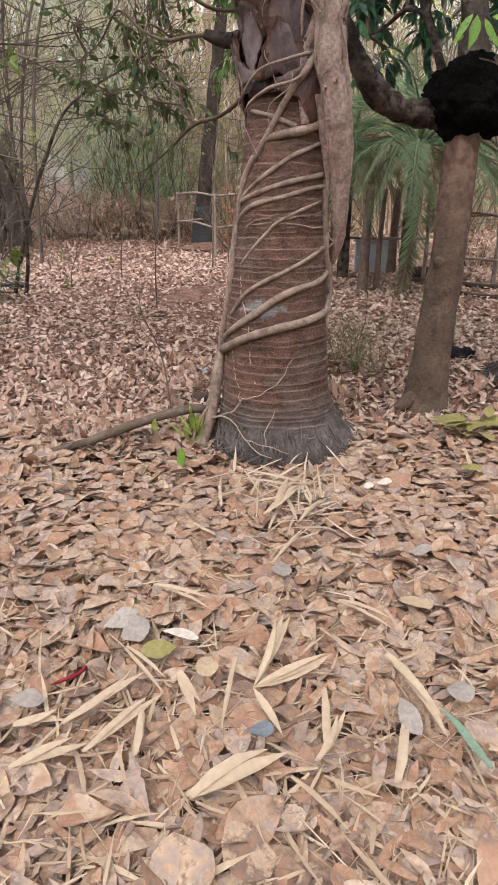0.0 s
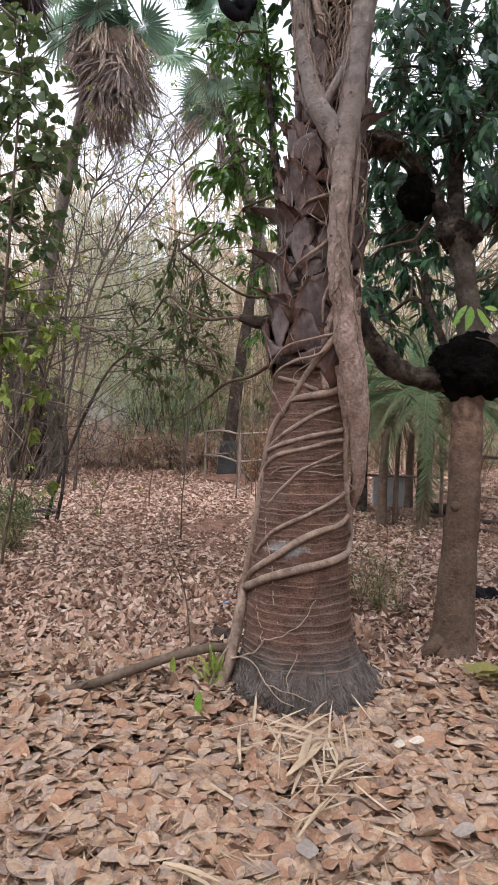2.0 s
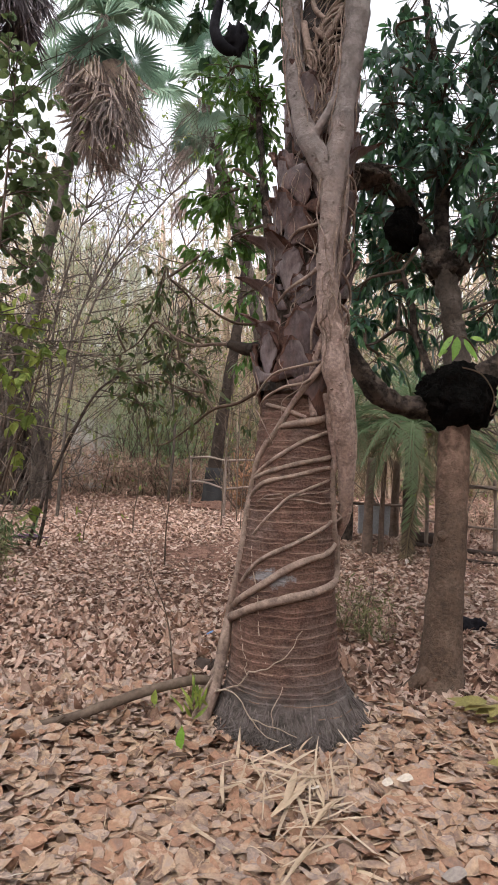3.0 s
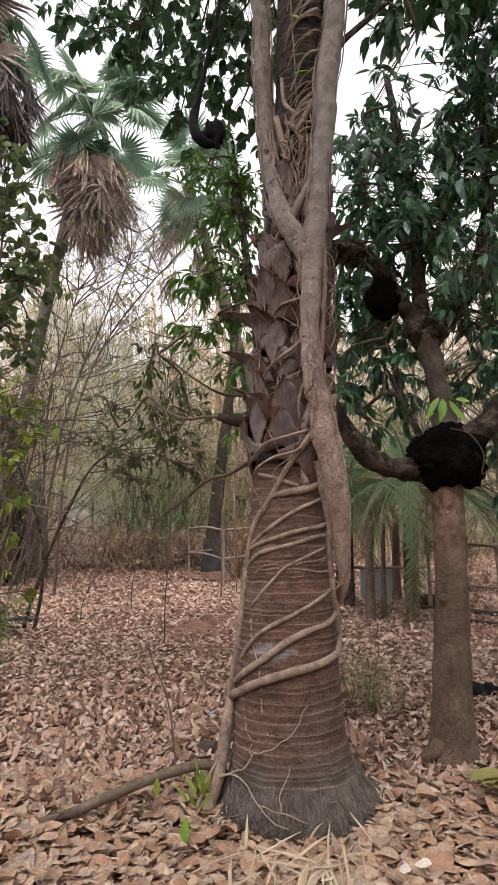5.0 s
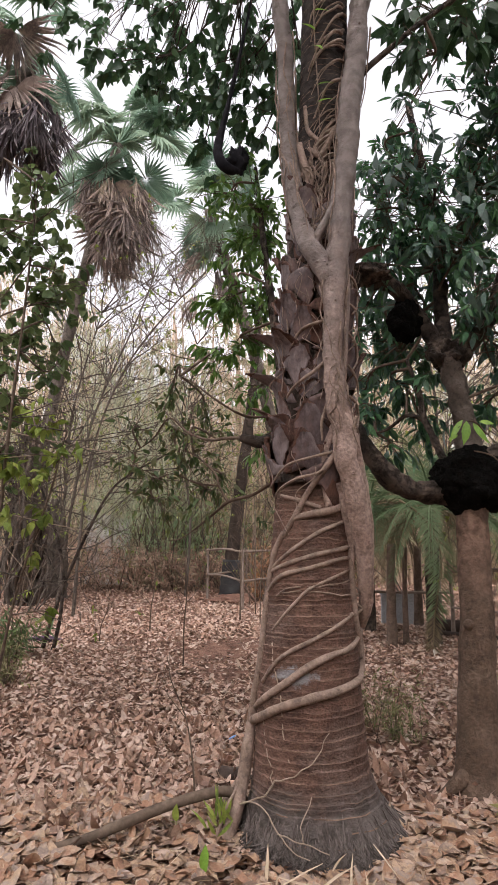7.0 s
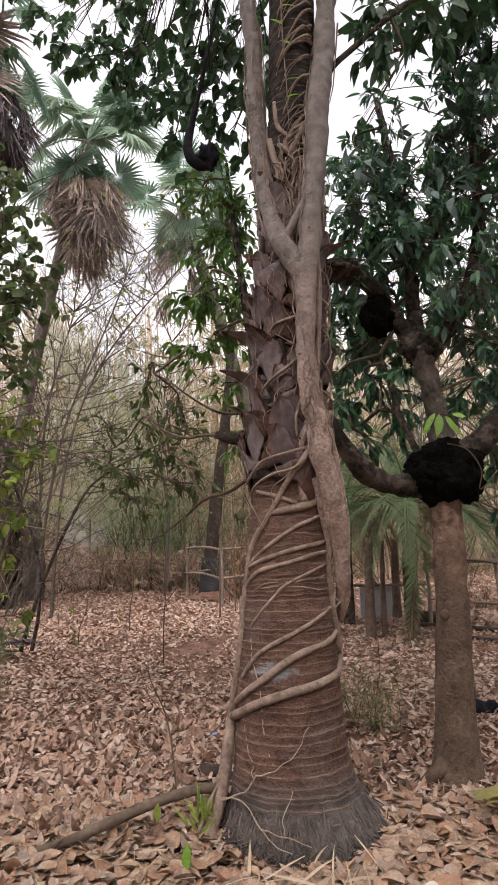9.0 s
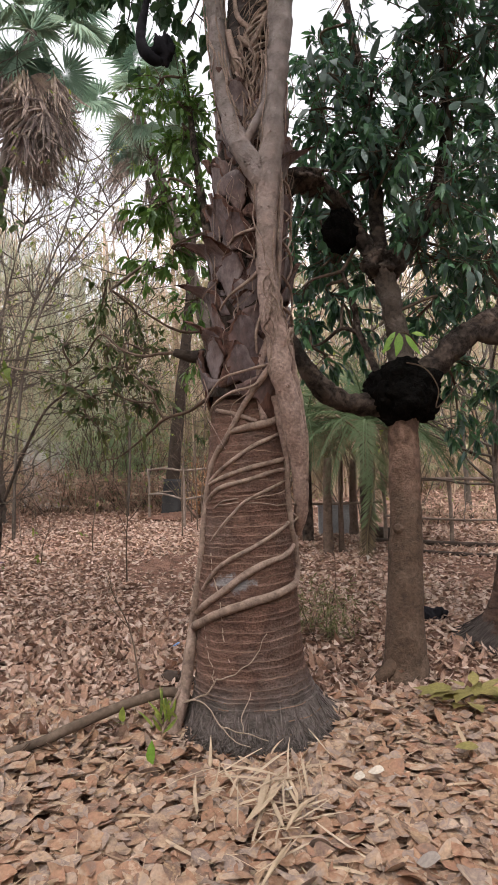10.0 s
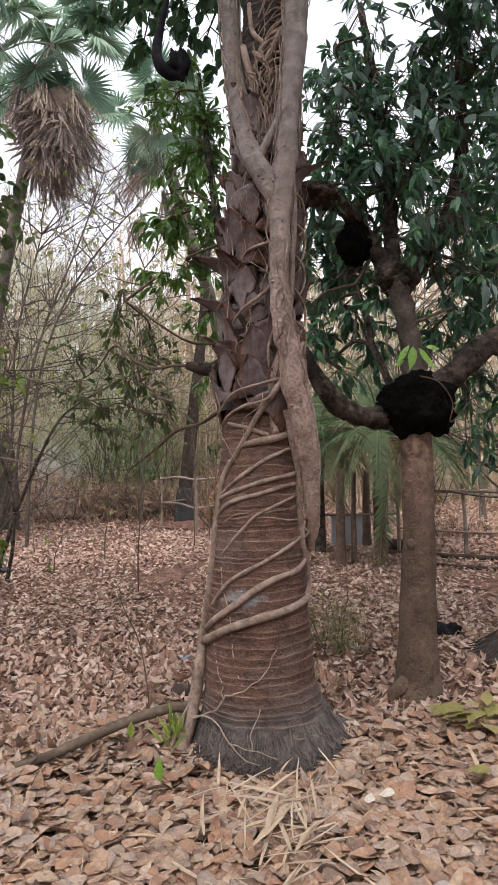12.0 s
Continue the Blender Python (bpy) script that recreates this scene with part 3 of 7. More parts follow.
palm = thing("palm_tree", "grey-brown ringed palm trunk wrapped by a strangler fig", "tree", at=(0.075, PALM_Y, 0))
INV = Matrix.Translation((-0.075, -PALM_Y, 0))


def under(parent, name, geo, m, label="", smooth=True):
    """A part whose vertices are already in the world's metres."""
    ob = part(name, geo, m, parent, label, smooth)
    ob.matrix_parent_inverse = Matrix.Translation(-parent.location)
    return ob


under(palm, "trunk", ringed_trunk(on_palm, -0.2, 6.0, rng, 0.041), [M_PALM, M_SCAR], "brown trunk with pale leaf-scar rings")
under(palm, "root_skirt", root_skirt(on_palm, rng, 4200, 0.085, 0.075, 0.003, -0.15, 2.6), M_FIBRE, "dark grey frayed root mat")
under(palm, "fibre_collar", root_skirt(on_palm, rng, 420, 0.16, 0.02, 0.004, -0.08, 3.0), M_FIBREGREY, "smooth grey collar of root fibre above the frayed mat")


def leaf_base_mesh(rng, h, hook, skew, tilt=0.0):
    """An old leaf base: a clasping wedge, broad and split below, drawn out to a cut stub above. Local: x round, y outwards, z up."""
    g = Geo()
    nu, nv = 9, 12
    shells = []
    ragged = rng.normal(0, 0.007, (nv, 2))
    lift = rng.uniform(0.0, 0.034)
    for inner in (0, 1):
        vs = []
        for j in range(nv):
            v = j / (nv - 1)
            half = 0.118 * (1 - v**1.25) ** 0.85 + 0.022 - 0.012 * v
            out = 0.022 + lift + 0.018 * v + 0.012 * v * v + hook * max(0.0, v - 0.45) ** 1.4
            for i in range(nu):
                u = i / (nu - 1) * 2 - 1
                split = 0.045 * (1 - abs(u)) ** 1.5 * max(0.0, 1 - v * 3.0) - 0.05 * skew * u * (1 - v)
                zz = v * h + split - hook * 0.5 * max(0.0, v - 0.62)
                x = u * half + skew * 0.10 * v * v + ragged[j][0 if u < 0 else 1] * abs(u)
                ct, st = math.cos(tilt), math.sin(tilt)
                x, zz = x * ct - zz * st, x * st + zz * ct
                bend = math.sqrt(max(0.0, 0.19**2 - min(abs(x), 0.17) ** 2)) - 0.19
                rim = 0.022 * abs(u) ** 3 * (0.3 + v) * (1 if u * skew > 0 else 0.2)
                keel = 0.019 * (1 - abs(u - 0.25 * skew)) * (0.35 + v) + 0.006 * noise.noise(Vector((u * 1.3 + lift * 90, v * 2.5, hook)))
                vs.append((x, out + bend + rim + keel - inner * (0.011 + 0.02 * (1 - abs(u)) * (0.4 + 0.6 * v)) + rng.normal(0, 0.0012), zz + rng.normal(0, 0.002)))
        shells.append(vs)
    k = nu * nv
    faces, slots = [], []
    torn = rng.integers(0, 3)
    for j in range(nv - 1):
        for i in range(nu - 1):
            a = j * nu + i
            faces.append((a, a + 1, a + nu + 1, a + nu))
            faces.append((k + a, k + a + nu, k + a + nu + 1, k + a + 1))
            rim = (torn == 1 and i <= 2 - j // 5) or (torn == 2 and i >= nu - 3 + j // 5) or j >= nv - 2
            slots += [1 if rim else 0, 1]
    edge = [i for i in range(nu)] + [j * nu + nu - 1 for j in range(1, nv)] + [(nv - 1) * nu + i for i in range(nu - 2, -1, -1)] + [j * nu for j in range(nv - 2, 0, -1)]
    for a, b in zip(edge, edge[1:] + edge[:1]):
        faces.append((a, k + a, k + b, b))
        slots.append(1)
    g.add(shells[0] + shells[1], faces)
    g.slot = slots
    return g.mesh("leaf_base", [M_BOOT, M_BOOTRIM])


boots = [leaf_base_mesh(rng, rng.uniform(0.19, 0.27), rng.choice([0.0, 0.05, 0.11]), rng.uniform(-0.9, 0.9), rng.choice([-0.6, 0.6, 0.3]) + rng.normal(0, 0.2)) for _ in range(14)]
HOOKED = [leaf_base_mesh(rng, 0.25, 0.27, 0.3), leaf_base_mesh(rng, 0.22, 0.2, -0.3)]
g = Geo()
tube(g, [on_palm(0, z, 0) * np.array([0, 0, 1]) + np.array([np.interp(z, AX_Z, AX_X), PALM_Y, 0]) for z in np.linspace(1.62, 3.3, 9)], [np.interp(z, R_Z, R_R) + 0.03 for z in np.linspace(1.62, 3.3, 9)], 48, 8, 0.09, freq=9, cap=False)
under(palm, "fibre_sleeve", g, M_SLEEVE, "dark brown leaf-base fibre")
PLATES = [(1.58 + i * 0.0158 + rng.normal(0, 0.02), i * 137.5 + rng.normal(0, 12), None) for i in range(100)]
PLATES += [(2.25, -84, 0), (2.22, -48, 1), (2.02, -80, 0), (1.84, -86, 1), (1.62, -74, None), (2.72, 82, 0)]
for z, a, hooked in PLATES:
    mesh = HOOKED[hooked] if hooked is not None else boots[int(rng.integers(14))]
    ob = part("leaf_base", mesh, None, palm)
    base = on_palm(a, z)
    ob.matrix_parent_inverse = Matrix.Translation(-palm.location)
    s = rng.uniform(0.74, 1.05) if hooked is None else 1.08
    ob.matrix_basis = Matrix.Translation(base) @ Matrix.Rotation(radians(a - 180), 4, "Z") @ Matrix.Diagonal((s, s, s, 1))

g = Geo()
tube(g, [on_palm(-80, 1.86, -0.04), (-0.16, 3.42, 1.89), (-0.235, 3.45, 1.90), (-0.30, 3.47, 1.925)], [0.034, 0.036, 0.034, 0.022], 12, 7, 0.22, freq=14)
under(palm, "leaf_stub", g, M_BROWNBARK, "red-brown stub of a dead leaf stalk")

# ---- the strangler fig on it ----
fig = thing("strangler_fig", "pale grey strangler fig stems and roots clasping a palm", "tree", at=(0.12, PALM_Y, 0))


def fig_line(rows, proud=0.35, wander=0.0):
    """Rows of angle, height, radius and, where it stands off the palm, how far: points and radii."""
    fine = spline(np.array([(r[0], r[1], r[2], r[3] if len(r) > 3 else proud * r[2]) for r in rows], float), 3)
    return [on_palm(a, z, off) for a, z, _, off in fine], [r for _, _, r, _ in fine]


STEM_RIGHT = [(0.53, 3.3, 5.9, 0.05), (0.447, 3.2, 4.72, 0.056), (0.414, 3.17, 4.43, 0.057), (0.384, 3.14, 4.08, 0.064), (0.335, 3.1, 3.73, 0.067), (0.306, 3.06, 3.39, 0.061), (0.264, 3.03, 3.08, 0.057), (0.245, 3.01, 2.85, 0.061), (0.215, 2.99, 2.62, 0.059), (0.209, 2.98, 2.45, 0.054), (0.203, 2.98, 2.25, 0.049), (0.206, 2.98, 2.12, 0.052), (0.22, 2.98, 1.99, 0.055), (0.247, 2.987, 1.88, 0.056), (0.256, 2.99, 1.72, 0.057), (0.278, 3.0, 1.64, 0.055), (0.297, 3.02, 1.557, 0.056), (0.314, 3.05, 1.475, 0.053), (0.327, 3.07, 1.392, 0.051), (0.340, 3.1, 1.308, 0.047), (0.349, 3.13, 1.224, 0.043), (0.354, 3.16, 1.139, 0.041), (0.356, 3.2, 1.053, 0.037), (0.346, 3.25, 0.967, 0.032), (0.325, 3.32, 0.88, 0.026), (0.3, 3.38, 0.8, 0.02)]
STEM_LEFT = [(-0.12, 3.3, 5.9, 0.04), (-0.065, 3.25, 4.82, 0.046), (-0.052, 3.24, 4.54, 0.048), (-0.02, 3.23, 4.18, 0.046), (-0.02, 3.2, 3.83, 0.051), (-0.009, 3.17, 3.56, 0.048), (0.017, 3.13, 3.30, 0.05), (0.045, 3.08, 3.05, 0.047), (0.092, 3.03, 2.88, 0.053), (0.15, 3.0, 2.76, 0.054), (0.2, 2.985, 2.64, 0.042)]


def stem_line(rows):
    return [np.array(r[:3]) for r in rows], [r[3] for r in rows]


for rows, nm in ((STEM_RIGHT, "main_stem"), (STEM_LEFT, "side_stem")):
    g = Geo()
    pts, rad = stem_line(rows)
    tube(g, pts, rad, 32, 18, 0.17, freq=11)
    if nm == "main_stem":
        for rows_2 in ([(26, 1.9, 0.024, 0.06), (14, 1.75, 0.026, 0.03), (17, 1.62, 0.022, 0.015), (22, 1.5, 0.019, 0.0)], [(36, 1.62, 0.03, 0.04), (48, 1.45, 0.026, 0.03), (60, 1.3, 0.018, 0.02), (64, 1.16, 0.01, 0.0)], [(36, 1.85, 0.02, 0.15), (50, 1.6, 0.024, 0.13), (64, 1.36, 0.022, 0.11), (70, 1.2, 0.012, 0.09)], [(26, 3.2, 0.02, 0.09), (15, 3.1, 0.021, 0.1), (4, 2.98, 0.021, 0.11), (-8, 2.87, 0.02, 0.1)], [(24, 2.9, 0.018, 0.13), (34, 2.6, 0.02, 0.11), (33, 2.3, 0.018, 0.1), (30, 2.05, 0.012, 0.1)]):
            tube(g, *fig_line(rows_2), 12, 4, 0.2, freq=12)
    line = spline(np.column_stack([pts, rad]), 9)
    # knobs left by shed roots
    for k in range(75):
        p = line[rng.integers(4, len(line) - 6)]
        dv = unit(np.array([rng.normal(0, 0.8), -1.0, rng.normal(0, 0.3)]))
        q = p[:3] + dv * p[3] * 0.8
        tube(g, [q, q + dv * p[3] * rng.uniform(0.25, 0.45)], [rng.uniform(0.004, 0.011), 0.003], 6, 2, 0.2)
    under(fig, nm, g, M_FIG, "smooth pale grey stem")

def fig_root(*rows):
    """One aerial root: rows of angle round the palm, height, radius and, where it differs, how far it stands off."""
    g = Geo()
    pts, rad = fig_line(rows)
    if max(rad) < 0.0075:
        pts = [q + rng.normal(0, 0.0035, 3) for q in pts]
        rad = [q * 0.7 for q in rad]
    tube(g, pts, rad, 10 if max(rad) > 0.009 else 6, 3, 0.16, freq=16)
    under(fig, "root", g, M_PALEROOT if max(rad) < 0.0075 and rows[0][1] < 0.9 else M_ROOT)


fig_root((-88, 0.45, 0.023, 0.016), (-60, 0.50, 0.022), (-32, 0.56, 0.022), (-2, 0.61, 0.022), (28, 0.64, 0.021), (51, 0.66, 0.02), (76, 0.69, 0.019), (86, 0.78, 0.018, 0.012), (85, 0.90, 0.016, 0.01))
fig_root((-75, 0.53, 0.016), (-33, 0.65, 0.018), (-2, 0.75, 0.018), (23, 0.8, 0.016), (47, 0.82, 0.014), (72, 0.86, 0.013))
fig_root((-60, 0.66, 0.011), (-35, 0.78, 0.011), (-2, 0.86, 0.011), (32, 0.93, 0.010), (60, 0.98, 0.009))
fig_root((-50, 0.90, 0.007), (-31, 0.99, 0.008), (-17, 1.05, 0.008), (-7, 1.09, 0.008), (12, 1.13, 0.0085), (35, 1.165, 0.008), (58, 1.195, 0.008))
fig_root((-70, 1.02, 0.007), (-33, 1.1, 0.007), (-3, 1.11, 0.007), (26, 1.12, 0.007), (62, 1.15, 0.006))
fig_root((-42, 1.08, 0.007), (-7, 1.09, 0.006), (26, 1.08, 0.006), (72, 1.06, 0.006))
fig_root((-73, 1.07, 0.012), (-43, 1.16, 0.012), (-3, 1.2, 0.011), (36, 1.24, 0.011), (68, 1.25, 0.010))
fig_root((-66, 1.18, 0.011), (-26, 1.23, 0.012), (11, 1.27, 0.012), (54, 1.3, 0.012), (80, 1.33, 0.011))
fig_root((-66, 1.19, 0.010), (-19, 1.31, 0.011), (12, 1.38, 0.011), (50, 1.43, 0.010))
fig_root((-34, 1.43, 0.007, 0.0), (-18, 1.45, 0.015), (12, 1.47, 0.019), (33, 1.49, 0.02), (60, 1.54, 0.02))
fig_root((34, 1.93, 0.010, 0.19), (28, 1.82, 0.016, 0.15), (13, 1.69, 0.016, 0.07), (-8, 1.57, 0.015, 0.02), (-29, 1.44, 0.014), (-44, 1.36, 0.014))
fig_root((-58, 1.56, 0.010), (-21, 1.53, 0.012), (10, 1.49, 0.012))
fig_root((62, 1.34, 0.015, 0.05), (61, 1.26, 0.018), (62, 1.15, 0.018), (64, 1.04, 0.017), (69, 0.93, 0.017), (78, 0.85, 0.018), (81, 0.76, 0.016))
for z, rise in ((1.17, 0.05), (1.13, 0.03), (1.07, 0.0), (1.03, -0.05), (0.97, 0.05)):
    fig_root((64, z, 0.006, 0.012), (74, z + rise * 0.5, 0.0065, 0.03), (84, z + rise, 0.008, 0.03))
fig_root((38, 1.68, 0.009), (49, 1.52, 0.010), (52, 1.41, 0.008))
fig_root((-44, 1.37, 0.015), (-61, 1.27, 0.016), (-70, 1.13, 0.016), (-72, 0.99, 0.017), (-71, 0.83, 0.018), (-78, 0.63, 0.020), (-88, 0.46, 0.025, 0.02), (-82, 0.33, 0.03, 0.04), (-76, 0.12, 0.033, 0.06), (-71, -0.06, 0.036, 0.085), (-68, -0.2, 0.04, 0.11))
fig_root((-50, 0.84, 0.005), (-43, 0.73, 0.005), (-33, 0.64, 0.005), (-28, 0.44, 0.005), (-18, 0.28, 0.004))
fig_root((-56, 0.50, 0.004), (-51, 0.37, 0.004), (-42, 0.28, 0.004), (-40, 0.22, 0.004))
fig_root((17, 0.47, 0.003, 0.01), (4, 0.37, 0.004, 0.01), (-16, 0.28, 0.0045, 0.012), (-35, 0.25, 0.005, 0.02), (-43, 0.19, 0.006, 0.03), (-72, 0.10, 0.007, 0.06))
fig_root((-72, 0.12, 0.005, 0.06), (-45, 0.14, 0.005, 0.04), (-26, 0.07, 0.0045, 0.05), (-7, 0.05, 0.004, 0.06), (8, 0.02, 0.003, 0.06))
fig_root((-1, 0.21, 0.003, 0.02), (-9, 0.13, 0.004, 0.035), (-8, 0.05, 0.003, 0.06))
fig_root((-26, 0.07, 0.0045, 0.05), (-15, 0.03, 0.004, 0.065), (-3, 0.0, 0.003, 0.08))
fig_root((-34, 2.38, 0.005, 0.05), (-16, 2.42, 0.008, 0.075), (3, 2.44, 0.010, 0.085), (18, 2.47, 0.012, 0.10))
fig_root((-44, 2.06, 0.005, 0.05), (-24, 2.12, 0.008, 0.075), (-2, 2.18, 0.010, 0.08), (12, 2.24, 0.011, 0.09), (22, 2.32, 0.011, 0.11))
fig_root((24, 2.12, 0.012, 0.12), (14, 2.02, 0.010, 0.10), (7, 1.92, 0.008, 0.09), (8, 1.82, 0.005, 0.08))
fig_root((-74, 1.56, 0.006, 0.02), (-56, 1.62, 0.005, 0.065), (-34, 1.70, 0.006, 0.075), (-5, 1.735, 0.007, 0.08), (34, 1.78, 0.009, 0.08))
fig_root((-66, 1.50, 0.004, 0.01), (-48, 1.57, 0.005, 0.06), (-21, 1.63, 0.007, 0.075), (4, 1.66, 0.007, 0.075), (26, 1.74, 0.008, 0.075))
fig_root((-44, 2.40, 0.005, 0.06), (-50, 2.58, 0.007, 0.06), (-56, 2.72, 0.008, 0.05), (-29, 2.76, 0.009, 0.05), (1, 2.73, 0.009, 0.05))
fig_root((-52, 3.55, 0.02, 0.03), (-38, 3.42, 0.021, 0.03), (-24, 3.3, 0.02, 0.03), (-14, 3.22, 0.012, 0.03))
fig_root((22, 3.6, 0.02, 0.03), (8, 3.5, 0.02, 0.02), (-6, 3.44, 0.018, 0.02), (-30, 3.5, 0.012, 0.02))
fig_root((-82, 3.62, 0.014, 0.055), (-57, 3.4, 0.014), (-19, 3.28, 0.011), (0, 3.15, 0.009))
fig_root((24, 3.68, 0.014), (-9, 3.52, 0.013), (-27, 3.44, 0.011), (-45, 3.36, 0.009))
fig_root((-50, 3.80, 0.012), (-37, 3.63, 0.014), (-4, 3.53, 0.012))
fig_root((85, 2.82, 0.007, 0.03), (85, 2.61, 0.008, 0.05), (60, 2.40, 0.007, 0.04))
for z in (2.72, 2.56, 2.40, 2.22, 2.06, 1.92):
    fig_root((40, z, 0.007, 0.09), (58, z - rng.uniform(0.0, 0.06), 0.0075, 0.085), (66, z - rng.uniform(0.09, 0.14), 0.0065, 0.08), (48, z - rng.uniform(0.18, 0.24), 0.005, 0.09))

# finer net of roots in the upper gap and hair roots over the leaf bases
for i in range(130):
    g = Geo()
    rib = i % 5 < 2
    rows = []
    if rib:
        z, a, ra = rng.uniform(3.38, 5.3), rng.uniform(38, 58), rng.uniform(0.004, 0.012)
        drop = rng.uniform(0.02, 0.06)
        for k in range(6):
            rows.append((a, z, ra * (1 - 0.11 * k), 0.012 + 0.014 * math.sin(k * 0.9) + rng.uniform(0, 0.01)))
            a, z = a - rng.uniform(12, 20), z - drop * (0.4 + 0.35 * k) + rng.normal(0, 0.008)
    else:
        z, a, ra = rng.uniform(2.98, 3.52), rng.uniform(-38, 30), rng.uniform(0.0025, 0.008)
        for k in range(5):
            rows.append((a, z, ra * (1 - 0.12 * k), 0.02 + rng.uniform(0, 0.06)))
            a, z = max(-45, min(35, a * 0.85 + rng.normal(0, 8))), z - rng.uniform(0.03, 0.1)
    pts, rad = fig_line(rows)
    tube(g, pts, rad, 5, 2, cap=False)
    under(fig, "root", g, M_ROOT)
hair = Geo()
for i in range(46):
    z, a = rng.uniform(1.7, 3.5), rng.choice([rng.uniform(-80, 15), rng.uniform(50, 100), rng.uniform(-30, 20)])
    rows = []
    for k in range(5):
        rows.append((a, z, rng.uniform(0.0014, 0.0032), 0.05 + rng.uniform(0, 0.04)))
        a, z = a + rng.normal(0, 11), z - rng.uniform(0.02, 0.11)
    pts, rad = fig_line(rows)
    tube(hair, pts, rad, 4, 2, cap=False)
# thin roots that creep down the stems themselves
for rows in (STEM_RIGHT, STEM_LEFT):
    pts, rad = stem_line(rows)
    line = spline(np.column_stack([pts, rad]), 10)
    for k in range(22):
        i = int(rng.integers(20, len(line) - (40 if len(line) < 150 else 130)))
        phi = rng.choice([rng.normal(-1.5, 0.3), rng.normal(1.5, 0.3), rng.normal(0, 0.8)])
        way, r0 = [], rng.uniform(0.0022, 0.006)
        for j in range(int(rng.integers(5, 11))):
            p = line[min(i + j * 3, len(line) - 1)]
            way.append(p[:3] + (p[3] * rng.uniform(1.02, 1.2) + 0.004) * np.array([math.sin(phi), -math.cos(phi), 0]))
            phi += rng.normal(0, 0.28)
        tube(hair, way, np.linspace(r0, r0 * 0.5, len(way)), 5, 4, cap=False)
tagged(under(fig, "hair_root_net", hair, M_ROOT), kind="stuff")

# surface roots at its foot
g = Geo()
tube(g, [(-0.22, 3.32, 0.02), (-0.33, 3.2, 0.135), (-0.48, 3.15, 0.125), (-0.64, 3.08, 0.095), (-0.8, 2.98, 0.06), (-0.9, 2.92, 0.035), (-1.1, 2.85, 0.0)], [0.024, 0.025, 0.025, 0.025, 0.024, 0.022, 0.018], 12, 7, 0.1, freq=12)
under(fig, "surface_root", g, M_BROWNTWIG, "brown arching surface root")
for i in range(13):
    g = Geo()
    a0 = -rng.uniform(70, 110)
    p0 = on_palm(a0, rng.uniform(0.05, 0.28), 0.03)
    foot = on_palm(a0 + rng.normal(0, 8), -0.1, rng.uniform(0.06, 0.2))
    tube(g, [p0, (p0 + foot) / 2 + np.array([-0.01, 0, 0.02]), foot], [0.007, 0.009, 0.008], 6, 5, 0.1)
    under(fig, "root", g, M_ROOT)
# bough leaving to the side, high up
g = Geo()
b_line = tube(g, [(0.39, 3.16, 3.9), (0.44, 3.22, 4.06), (0.6, 3.26, 4.24), (0.82, 3.3, 4.46), (1.2, 3.4, 4.8), (1.7, 3.6, 5.1)], [0.024, 0.019, 0.017, 0.016, 0.014, 0.01], 9, 6, 0.1)
under(fig, "bough", g, M_LIMB, "dark slender bough")
# crown of the fig, overhead
rng = np.random.default_rng(21)
fig_up = [np.array((-0.08, 3.27, z)) for z in np.linspace(4.6, 5.8, 6)] + [np.array((0.48, 3.24, z)) for z in np.linspace(4.6, 5.8, 6)] + list(b_line)
FIG_GROUPS = [(-1.7, 5.2, 6.0, 0.34, 12), (-1.3, 5.3, 5.7, 0.3, 9), (-1.05, 5.0, 5.93, 0.42, 14), (-0.74, 5.0, 5.3, 0.40, 24), (-0.4, 4.5, 5.15, 0.34, 22), (-1.3, 5.5, 5.9, 0.4, 9), (-0.25, 5.0, 4.95, 0.34, 20), (-0.85, 5.5, 5.3, 0.34, 11), (-1.86, 5.5, 6.6, 0.45, 12), (-2.3, 5.0, 6.45, 0.45, 12), (-0.42, 4.5, 5.7, 0.42, 22), (-1.3, 5.0, 6.3, 0.42, 14), (0.1, 4.6, 5.4, 0.4, 18), (-0.1, 5.2, 5.9, 0.5, 20), (-2.17, 6.0, 7.2, 0.4, 12), (-1.6, 6.0, 7.0, 0.35, 9), (-1.2, 6.0, 6.8, 0.35, 10), (-1.25, 6.0, 6.0, 0.25, 7)]
FIG_GROUPS = [(x, y, z, r, int(n * 0.85)) for x, y, z, r, n in FIG_GROUPS]
crown(fig, rng, FIG_GROUPS, fig_up, M_FIGLEAF, 0.115, 0.07, "ovate", 9, twig_mat=M_LIMB, sag=0.5, twig_r=0.004)
RIGHT_GROUPS = [(0.72, 3.5, 4.5, 0.22, 7), (0.97, 3.6, 4.78, 0.28, 9), (1.38, 3.7, 5.0, 0.35, 14), (1.2, 3.6, 4.7, 0.26, 9), (1.7, 3.8, 5.05, 0.4, 16), (0.94, 5.0, 4.98, 0.2, 4), (1.09, 5.0, 5.66, 0.2, 4)]
RIGHT_GROUPS = [(x, y, z, r, int(n * 1.2)) for x, y, z, r, n in RIGHT_GROUPS]
crown(fig, rng, RIGHT_GROUPS, b_line, M_FIGLEAF, 0.16, 0.062, "lance", 7, sag=0.9, twig_r=0.005, name="bough_foliage")
# unseen crown added over the clearing, to take sky light off the ground
OVER = [(x + rng.normal(0, 0.3), y + rng.normal(0, 0.3), 6.9 + 0.12 * max(0, y) + rng.uniform(0, 1.6), 0.75, 24) for x in np.arange(-4.2, 3.0, 1.1) for y in np.arange(-3.5, 3.6, 1.1)]
